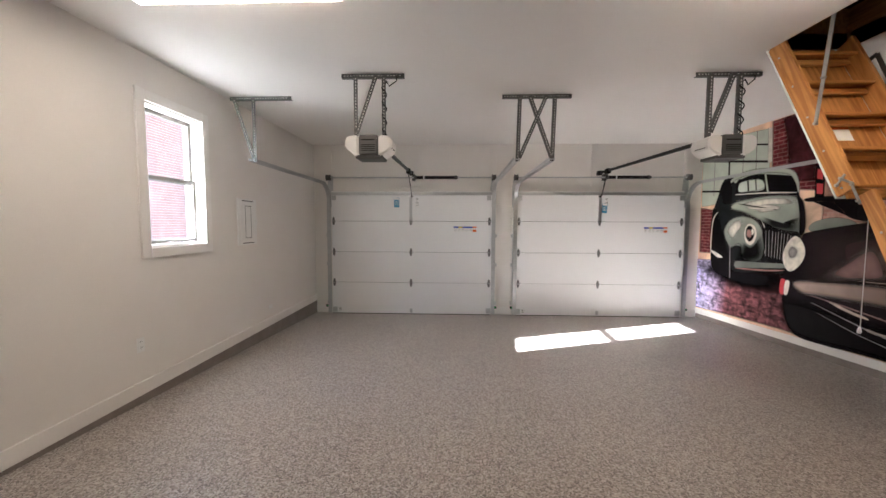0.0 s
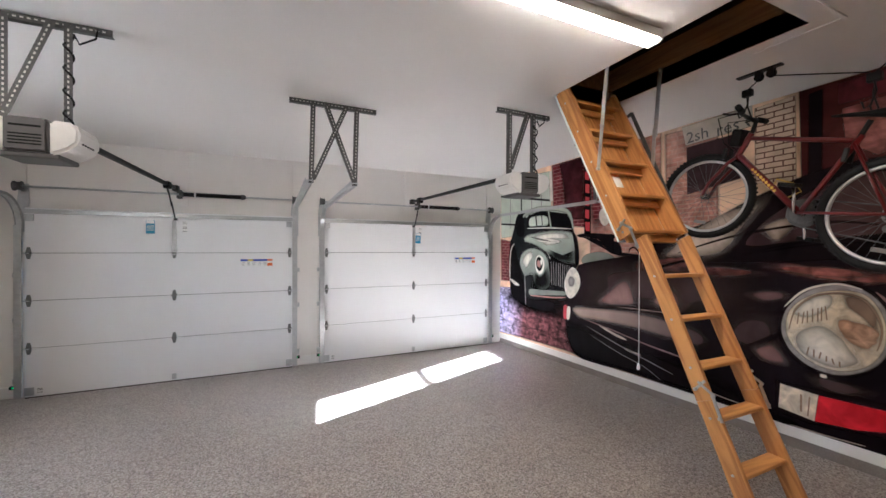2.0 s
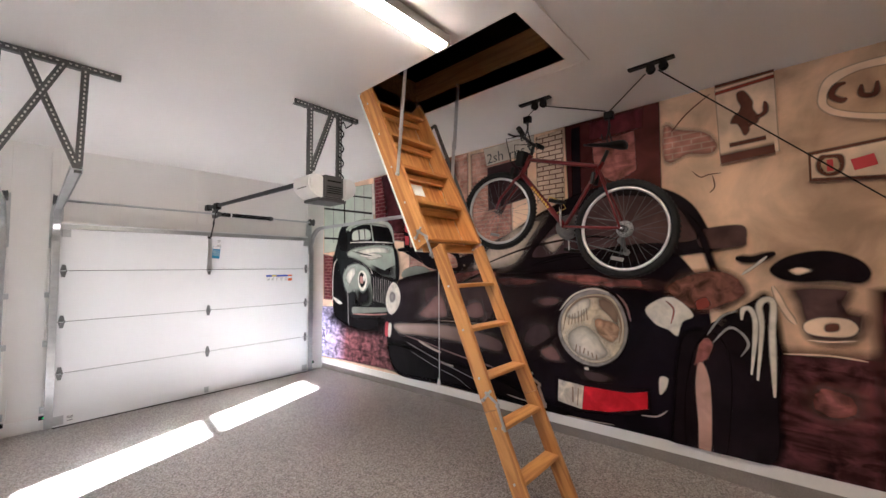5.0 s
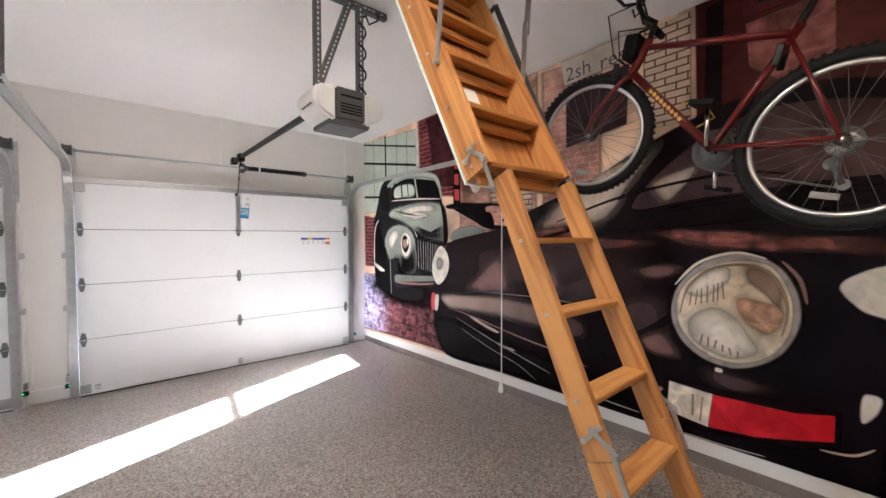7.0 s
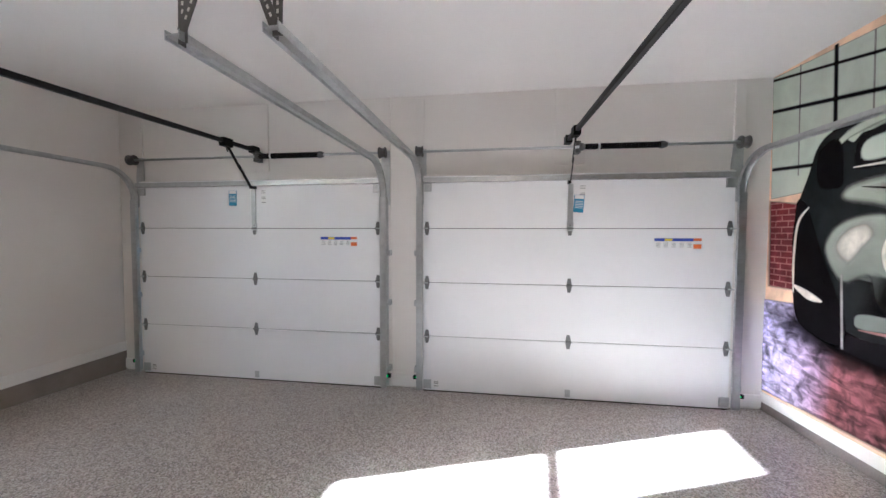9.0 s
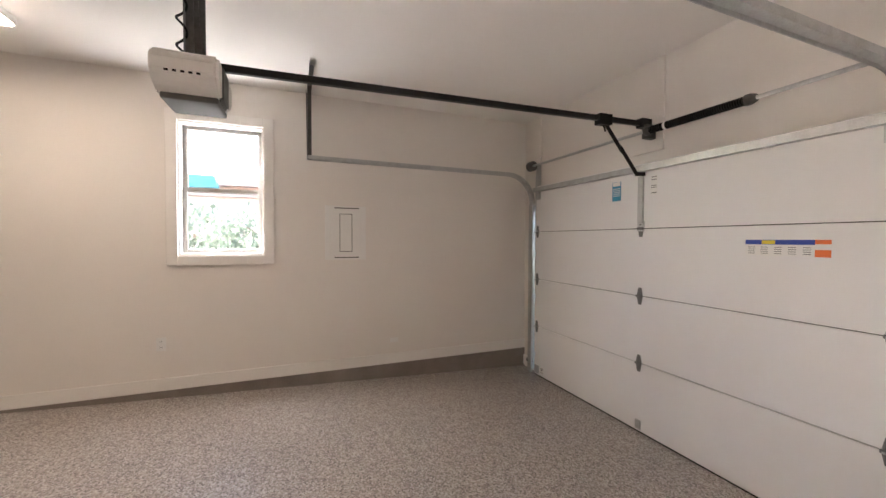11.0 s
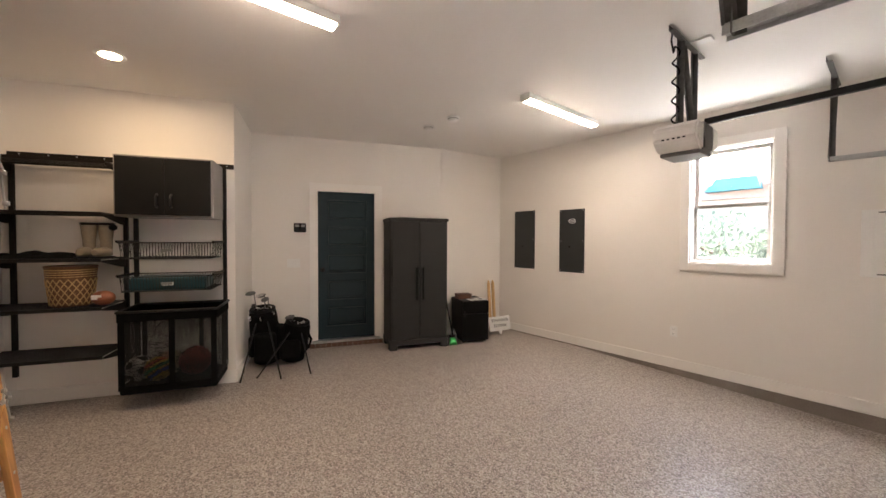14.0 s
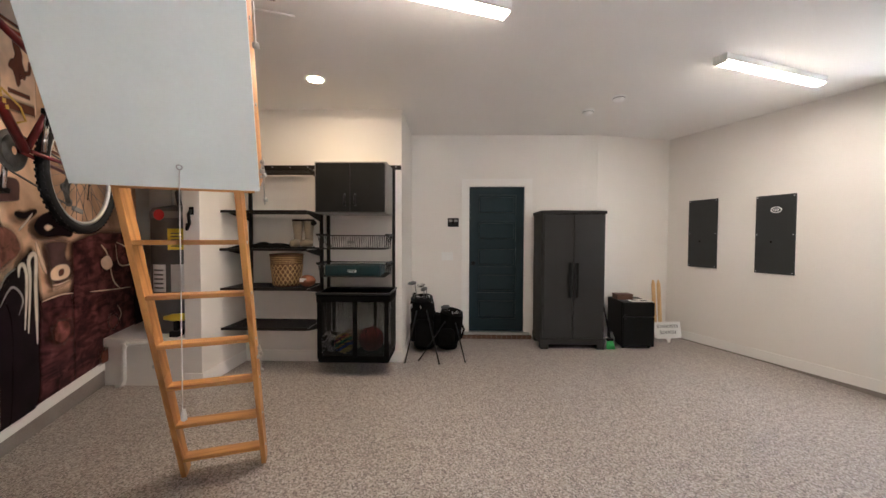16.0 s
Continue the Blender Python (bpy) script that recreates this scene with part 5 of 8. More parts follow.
# ---- golf bags ----
def golf_bag(s, n, hh, feet, label, clubs, turn):
    m = rear(s, n)
    g = thing("golf_bag", m, label, "golf bag", "golf bags")
    lean = pose(0, -0.10, 0.01, -8, turn, 0)
    part("body", lathe(bmesh.new(), [(0.11, 0), (0.142, 0.02), (0.138, hh * 0.3), (0.155, hh * 0.55), (0.146, hh * 0.9), (0.13, hh)], 18, lean), CLOTH, g, "black fabric bag")
    part("collar", torus(bmesh.new(), 0.115, 0.022, 24, 8, lean @ pose(0, 0, hh, 90, 0, 0)), BLACK, g)
    part("pocket", boxes((-0.11, 0.11, 0.05, 0.185, 0.07, hh * 0.62), bevel=0.04), CLOTH, g)
    part("side_pocket", boxes((-0.19, -0.10, -0.07, 0.09, 0.12, hh * 0.72), bevel=0.035), CLOTH, g)
    part("side_pocket", boxes((0.10, 0.18, -0.07, 0.08, 0.10, hh * 0.55), bevel=0.035), CLOTH, g)
    part("strap", tube(bmesh.new(), [lean @ Vector(q) for q in ((-0.10, 0, hh * 0.85), (-0.18, 0.03, hh * 0.6), (-0.17, 0.02, hh * 0.35), (-0.10, 0, hh * 0.25))], 0.014, 6), CLOTH, g)
    for fs, fn in feet:
        top = lean @ Vector((0.05 if fs > s else -0.05, 0.10, hh * 0.86))
        fx, fy = rear_xy(fs, fn)
        q = m.inverted() @ Vector((fx, fy, fz(fy) + 0.004))
        leg = part("leg", tube(bmesh.new(), [top, q], 0.0075, 6), BLACKM, g, "thin dark stand leg")
        part("leg_tip", tube(bmesh.new(), [q + Vector((0, 0, 0.014)), q], 0.010, 6), RUBBER, leg)
    for k, (dx, dy, up, kind) in enumerate(clubs):
        a = lean @ Vector((dx, dy, hh * 0.8))
        b2 = lean @ Vector((dx * 1.3, dy * 1.2, hh + up))
        cl = part("club", tube(bmesh.new(), [a, b2], 0.0055, 6), TANKG, g, "steel golf club")
        bm = bmesh.new()
        if kind:
            lathe(bm, [(0.006, -0.03), (0.040, -0.018), (0.048, 0.0), (0.038, 0.02), (0.004, 0.03)], 14, Matrix.Translation(b2 + Vector((0.03, 0.02, 0.0))) @ pose(0, 0, 0, 15, 10, 40 * k) @ Matrix.Diagonal((1.15, 0.9, 0.8, 1)))
            part("wood_head", bm, CHROME if k % 2 else TANKG, cl)
        else:
            prism(bm, [(-0.03, -0.02), (0.04, -0.03), (0.045, 0.02), (-0.02, 0.015)], 0.012, Matrix.Translation(b2) @ pose(0, 0, 0, 10, 20, 50 * k))
            part("iron_head", bm, CHROME, cl)


golf_bag(3.44, 0.54, 0.62, ((3.62, 1.075), (3.25, 1.09)), "tall black golf bag on a stand with clubs", ((0.05, 0.02, 0.20, 1), (-0.03, 0.03, 0.17, 1), (-0.05, -0.03, 0.10, 1), (0.03, 0.06, 0.03, 0), (-0.02, 0.07, 0.02, 0), (0.07, -0.02, 0.05, 0), (-0.07, 0.03, 0.02, 0), (-0.08, 0.06, -0.04, 0), (0.08, 0.07, -0.05, 0), (0.01, 0.10, -0.05, 0)), 4)
golf_bag(3.19, 0.54, 0.45, ((2.97, 1.03), (3.48, 0.99)), "short black golf bag on a stand with clubs", ((0.05, 0.03, 0.07, 1), (-0.04, 0.05, 0.02, 0), (0.0, 0.07, 0.01, 0), (0.06, 0.06, 0.03, 0)), -10)

# ---- heater closet ----
PZ = 0.52
bm = bmesh.new()
rear_wall(bm, SC + 0.152, SC + 1.25, NC - 0.99, NC - 0.012, ZB, PZ - 0.075)
solid("closet_platform", bm, WALL, "painted platform under the water heater", "platform")
bm = bmesh.new()
rear_wall(bm, SC + 0.135, SC + 1.25, NC - 0.99, NC + 0.016, PZ - 0.073, PZ)
solid("trim_platform_top", bm, TRIM, "white painted platform top", "trim")
h0 = thing("water_heater", rear(SC + 0.47, NC - 0.42, PZ), "tall dark grey water heater with labels on the platform", "water heater")
part("tank", lathe(bmesh.new(), [(0.24, 0), (0.25, 0.015), (0.25, 1.16), (0.235, 1.20), (0.08, 1.235)], 36), TANKG, h0)
part("top_ring", lathe(bmesh.new(), [(0.2515, 1.10), (0.2535, 1.11), (0.2535, 1.155), (0.2515, 1.165)], 36, cap=False), CABSIDE, h0, "pale grey top band")
part("round_badge", lathe(bmesh.new(), [(0.05, 0.253), (0.05, 0.257)], 20, pose(0.03, 0, 1.13, -90, 0, 0)), REDP, h0, "round red badge")


def curved_label(z0, z1, a0, a1, material, name, r=0.2525):
    bm = bmesh.new()
    lo = [bm.verts.new((r * math.sin(radians(a)), r * math.cos(radians(a)), z0)) for a in range(a0, a1 + 1, 5)]
    hi = [bm.verts.new((r * math.sin(radians(a)), r * math.cos(radians(a)), z1)) for a in range(a0, a1 + 1, 5)]
    for k in range(len(lo) - 1):
        bm.faces.new((lo[k], lo[k + 1], hi[k + 1], hi[k]))
    return part(name, bm, material, h0)


curved_label(0.80, 1.00, -40, -10, YELLOW, "energy_label")
for k in range(5):
    curved_label(0.83 + 0.03 * k, 0.84 + 0.03 * k, -36, -16, INK, "label_line", 0.2535)
curved_label(0.40, 0.66, -5, 30, PAPER, "instruction_label")
for k in range(5):
    curved_label(0.43 + 0.042 * k, 0.445 + 0.042 * k, 0, 25, INK, "label_line", 0.2535)
curved_label(0.40, 0.66, -40, -15, PAPER, "data_label")
for dx in (-0.09, 0.09):
    part("pipe", tube(bmesh.new(), [(dx, 0, 1.2), (dx, 0, 1.5), (dx, -0.1, 1.6), (dx, -0.5, 1.6)], 0.012, 8), GALV, h0)
part("vent_hose", tube(bmesh.new(), [(0.0, 0.02, 1.22), (0.02, 0.03, 1.36), (-0.06, 0.05, 1.44), (-0.17, 0.04, 1.38), (-0.21, 0.0, 1.25)], 0.022, 8), TANKG, h0)
p = thing("drain_pipe", rear(SC + 0.69, NC + 0.03), "white plastic drain pipe bent over the platform edge", "pipe")
part("tube", tube(bmesh.new(), [(-0.25, -0.10, PZ - 0.11), (-0.20, 0.0, PZ - 0.115), (-0.02, 0.0, PZ - 0.125), (0.0, 0.0, PZ - 0.15), (0.0, 0.0, 0.06), (0.0, 0.02, 0.03), (0.05, 0.03, 0.025)], 0.016, 10), PVC, p)
part("elbow", tube(bmesh.new(), [(-0.03, 0, PZ - 0.125), (0.0, 0, PZ - 0.13), (0.0, 0, PZ - 0.17)], 0.021, 10), PVC, p)
p = thing("cordless_drill", rear(SC + 0.30, NC - 0.10, PZ), "yellow and black cordless drill on the platform", "drill")
part("battery", boxes((-0.04, 0.04, -0.05, 0.05, 0, 0.055), bevel=0.008), BLACK, p)
part("grip", boxes((-0.022, 0.022, -0.022, 0.022, 0.05, 0.15), bevel=0.010), BLACK, p)
part("motor_body", lathe(bmesh.new(), [(0.02, -0.07), (0.035, -0.06), (0.036, 0.03), (0.026, 0.06), (0.018, 0.10)], 14, pose(0, 0, 0.175, 0, 90, 20)), YELLOW, p)
p = thing("wall_hook", rear(SC + 0.07, NC, 1.66), "black folding utility hook on the closet wall", "hook")
part("back_plate", boxes((-0.02, 0.02, 0, 0.012, -0.02, 0.05), bevel=0.003), BLACK, p)
bm = tube(bmesh.new(), [(0, 0.01, 0.02), (-0.005, 0.05, -0.02), (-0.02, 0.06, -0.10), (0.01, 0.05, -0.15), (0.02, 0.03, -0.10)], 0.014, 8)
part("hook_arm", bm, BLACK, p)

# ---- hoisted bicycle ----
RH, FH = Vector((3.45, 1.56, 1.783)), Vector((3.48, 2.54, 2.0))
fwd = (FH - RH).normalized()
side = fwd.cross(Vector((0, 0, 1))).normalized()
up = side.cross(fwd)
BMX = Matrix((fwd, -side, up)).transposed().to_4x4()
BMX.translation = RH
bike = thing("bicycle", BMX, "dark red mountain bike hung from a ceiling hoist", "bicycle")
WB = (FH - RH).length
R = 0.322
BBP, ST, HT, HB = Vector((0.40, 0, -0.045)), Vector((0.235, 0, 0.375)), Vector((0.80, 0, 0.43)), Vector((0.838, 0, 0.315))


def wheel(x, steer, name):
    m = pose(x, 0, 0, 0, 0, steer)
    wh = part(name, torus(bmesh.new(), R - 0.024, 0.024, 56, 10, m, 1.05), RUBBER, bike, "black knobbly tyre on an alloy rim")
    bm = bmesh.new()
    for k in range(64):
        a = 2 * math.pi * k / 64
        for sy in (-0.012, 0.012):
            c0 = m @ Vector((math.cos(a) * R, sy, math.sin(a) * R))
            d0 = (m.to_3x3() @ Vector((-math.sin(a), 0, math.cos(a)))) * 0.007
            bar(bm, c0 - d0, c0 + d0, 0.010, 0.006, (m.to_3x3() @ Vector((math.cos(a), 0, math.sin(a)))))
    part("tyre_tread", bm, RUBBER, wh)
    part("rim", torus(bmesh.new(), R - 0.054, 0.011, 56, 8, m, 1.1), RIM, wh, "silver alloy rim")
    bm = bmesh.new()
    for k in range(32):
        a, off = 2 * math.pi * k / 32, (0.45 if (k // 2) % 2 else -0.45)
        p0 = m @ Vector((0.022 * math.cos(a + off * 2), 0.028 if k % 2 else -0.028, 0.022 * math.sin(a + off * 2)))
        p1 = m @ Vector(((R - 0.06) * math.cos(a), 0, (R - 0.06) * math.sin(a)))
        tube(bm, [p0, p1], 0.0012, 4, False)
    part("spoke_lacing", bm, TANKG, wh)
    part("hub", lathe(bmesh.new(), [(0.008, -0.06), (0.008, -0.034), (0.024, -0.03), (0.016, -0.02), (0.016, 0.02), (0.024, 0.03), (0.008, 0.034), (0.008, 0.06)], 14, m @ pose(0, 0, 0, 90, 0, 0)), CHROME, wh)
    part("reflector", boxes((-0.04, 0.04, -0.007, 0.007, -0.212, -0.188), bevel=0.003), CABSIDE, wh).matrix_basis = m
    return wh


wheel(0, 0, "rear_wheel")
wheel(WB, 10, "front_wheel")


def tubes(name, rows, r, material=RED, label=""):
    bm = bmesh.new()
    for pts in rows:
        tube(bm, pts, r, 12)
    return part(name, bm, material, bike, label)


tubes("top_tube", [[ST + Vector((0.01, 0, 0.02)), HT]], 0.015)
dt = tubes("down_tube", [[BBP, HB]], 0.019)
tubes("seat_tube", [[BBP, ST + Vector((-0.02, 0, 0.05))]], 0.015)
tubes("head_tube", [[HT + Vector((-0.012, 0, 0.035)), HB + Vector((0.01, 0, -0.025))]], 0.020)
tubes("chain_stay", [[BBP + Vector((0, 0.02, 0)), (0, 0.06, 0)], [BBP + Vector((0, -0.02, 0)), (0, -0.06, 0)]], 0.009)
tubes("seat_stay", [[ST + Vector((0, 0.015, 0)), (0, 0.06, 0)], [ST + Vector((0, -0.015, 0)), (0, -0.06, 0)]], 0.008)
tubes("fork", [[HB + Vector((0.01, sy * 0.3, -0.02)), HB + Vector((0.03, sy, -0.06)), (WB - 0.03, sy, 0.10), (WB, sy * 0.9, 0)] for sy in (-0.05, 0.05)], 0.012)
d0 = (HB - BBP).normalized()
nrm = Vector((-d0.z, 0, d0.x))
for sy in (-1, 1):
    bm = bmesh.new()
    for k in range(9):
        c0 = BBP + d0 * (0.20 + 0.026 * k) + Vector((0, sy * 0.0195, 0))
        bar(bm, c0 - d0 * 0.008 - nrm * 0.004, c0 + d0 * 0.008 + nrm * (0.006 if k % 2 else 0.002), 0.002, 0.016, nrm)
    part("gold_lettering", bm, GOLD, dt, "gold maker's lettering as plain bars")
tubes("seat_post", [[ST, ST + Vector((-0.035, 0, 0.13))]], 0.013, BLACKM)
bm = bmesh.new()
lathe(bm, [(0.012, -0.16), (0.022, -0.10), (0.034, 0.0), (0.066, 0.09), (0.062, 0.12), (0.02, 0.135)], 16, pose(ST.x - 0.02, 0, ST.z + 0.165, 0, -90, 0) @ Matrix.Diagonal((0.45, 1, 1, 1)))
part("saddle", bm, BLACK, bike, "black padded saddle")
tubes("stem", [[HT + Vector((-0.012, 0, 0.035)), HT + Vector((-0.02, 0, 0.11)), HT + Vector((0.05, 0, 0.15))]], 0.014, BLACKM)
SM = pose(HT.x + 0.045, 0, HT.z + 0.15, 0, 0, 14)
part("handlebar", tube(bmesh.new(), [SM @ Vector(q) for q in ((-0.03, -0.29, 0.01), (0, -0.12, 0), (0, 0.12, 0), (-0.03, 0.29, 0.01))], 0.012, 10), BLACKM, bike)
for sy in (-1, 1):
    part("grip", tube(bmesh.new(), [SM @ Vector((-0.018, sy * 0.18, 0.005)), SM @ Vector((-0.032, sy * 0.31, 0.012))], 0.019, 10), RUBBER, bike)
    part("brake_lever", tube(bmesh.new(), [SM @ Vector(q) for q in ((0.0, sy * 0.15, 0.0), (0.05, sy * 0.17, -0.01), (0.055, sy * 0.27, -0.02))], 0.007, 6), BLACKM, bike)
    part("brake_cable", tube(bmesh.new(), [SM @ Vector((0.02, sy * 0.14, 0)), SM @ Vector((0.14, sy * 0.10, -0.02)), Vector((WB - 0.06, sy * 0.03, 0.40)), HB + Vector((0.03, sy * 0.03, 0.03))], 0.0035, 5), BLACK, bike)
part("handlebar_bag", boxes((HT.x + 0.02, HT.x + 0.09, -0.06, 0.06, HT.z - 0.06, HT.z + 0.06), bevel=0.015), BLACK, bike)
cr = part("chainring", lathe(bmesh.new(), [(0.055, 0.040), (0.088, 0.043), (0.092, 0.047), (0.088, 0.050), (0.055, 0.052)], 32, pose(BBP.x, 0, BBP.z, 90, 0, 0), cap=False), DARKST, bike, "dark toothed chainrings")
part("ring_small", lathe(bmesh.new(), [(0.02, 0.034), (0.07, 0.037), (0.07, 0.040), (0.02, 0.042)], 28, pose(BBP.x, 0, BBP.z, 90, 0, 0), cap=False), DARKST, cr)
for sy, dz in ((-1, -1), (1, 1)):
    a = Vector((BBP.x, sy * 0.065, BBP.z))
    e = a + Vector((0.03 * dz, sy * 0.012, dz * 0.165))
    ck = part("crank", tube(bmesh.new(), [a, e], 0.010, 8), CHROME, bike)
    bm = box(bmesh.new(), e.x - 0.045, e.x + 0.045, min(e.y, e.y + sy * 0.09), max(e.y, e.y + sy * 0.09), e.z - 0.012, e.z + 0.012, 0.004)
    part("pedal", bm, BLACK, ck)
part("cassette", lathe(bmesh.new(), [(0.02, 0.028), (0.055, 0.030), (0.050, 0.036), (0.045, 0.044), (0.035, 0.052), (0.02, 0.055)], 28, pose(0, 0, 0, 90, 0, 0)), GALV, bike)
bm = tube(bmesh.new(), [(0, -0.052, -0.02), (0.02, -0.058, -0.08), (-0.03, -0.058, -0.15)], 0.011, 8)
lathe(bm, [(0.022, -0.005), (0.022, 0.005)], 12, pose(0.02, -0.058, -0.08, 90, 0, 0))
lathe(bm, [(0.022, -0.005), (0.022, 0.005)], 12, pose(-0.03, -0.058, -0.15, 90, 0, 0))
part("derailleur", bm, HINGEM, bike)
part("chain", tube(bmesh.new(), [(BBP.x, -0.046, BBP.z + 0.09), (0, -0.044, 0.045), (-0.045, -0.044, 0), (0.0, -0.05, -0.06), (-0.03, -0.058, -0.165), (BBP.x, -0.046, BBP.z - 0.09)], 0.0045, 5), DARKST, bike)
part("bottle_cage", tube(bmesh.new(), [BBP + d0 * 0.12 + nrm * 0.02, BBP + d0 * 0.10 + nrm * 0.09, BBP + d0 * 0.16 + nrm * 0.10, BBP + d0 * 0.26 + nrm * 0.05, BBP + d0 * 0.24 + nrm * 0.02], 0.004, 6), GOLD, bike, "gold wire bottle cage")
for x, z in ((0.25, 0.30), (WB - 0.09, 0.31)):
    for sy in (-0.035, 0.035):
        part("brake_arm", boxes((x - 0.012, x + 0.012, sy - 0.01, sy + 0.01, z - 0.03, z + 0.05), bevel=0.004), BLACKM, bike)


def hoist(y, label):
    t = thing("hoist_bracket", pose(3.43, y, ZC), label, "hoist bracket", "bike hoist brackets")
    part("plate", boxes((-0.022, 0.022, -0.13, 0.13, -0.012, 0), bevel=0.002), BLACKM, t)
    for yy in (0.0, -0.07):
        part("pulley", lathe(bmesh.new(), [(0.026, -0.012), (0.02, -0.004), (0.02, 0.004), (0.026, 0.012)], 16, pose(0, yy, -0.045, 0, 90, 0)), BLACK, t)
        for x in (-0.018, 0.014):
            part("pulley_cheek", boxes((x, x + 0.004, yy - 0.018, yy + 0.018, -0.06, -0.011)), BLACKM, t)
    return t


hoist(2.17, "black steel bike hoist bracket with pulleys on the ceiling")
hoist(1.37, "black steel bike hoist bracket with pulley on the ceiling")
HBR, SDL = BMX @ Vector((HT.x + 0.045, 0, HT.z + 0.16)), BMX @ Vector((ST.x - 0.03, 0, ST.z + 0.21))
for nm, top, low in (("front", Vector((3.43, 2.24, ZC - 0.05)), HBR), ("rear", None, SDL)):
    base = low + Vector((0, 0, 0.14))
    t = thing("hoist_hook", pose(*base), "black hoist hook block carrying the bicycle", "hook", "hoist hooks")
    part("block", boxes((-0.02, 0.02, -0.03, 0.03, -0.01, 0.04), bevel=0.006), BLACK, t)
    q = low - base
    for sx in (-0.05, 0.05):
        part("hook", tube(bmesh.new(), [(sx * 0.2, 0, 0), (sx * 0.6, sx * 0.3, q.z * 0.5), (sx, 0, q.z - 0.01), (sx, 0.025, q.z - 0.02), (sx, 0.035, q.z + 0.02)], 0.005, 6), BLACKM, t)
RB = SDL + Vector((0, 0, 0.18))
FBK = HBR + Vector((0, 0, 0.18))
ropes = thing("hoist_rope", pose(3.43, 1.37, ZC - 0.05), "thin dark hoist rope running to the wall cleat", "rope")
o = Vector((3.43, 1.37, ZC - 0.05))
for a, b2 in ((Vector((3.43, 1.40, ZC - 0.06)), RB), (Vector((3.43, 2.10, ZC - 0.06)), RB + Vector((0, 0.02, 0.01))), (Vector((3.43, 2.17, ZC - 0.06)), FBK), (Vector((3.43, 1.33, ZC - 0.06)), Vector((wx(0.2) - 0.03, 0.20, 1.75)))):
    part("rope", tube(bmesh.new(), [a - o, b2 - o], 0.0038, 6), BLACK, ropes)

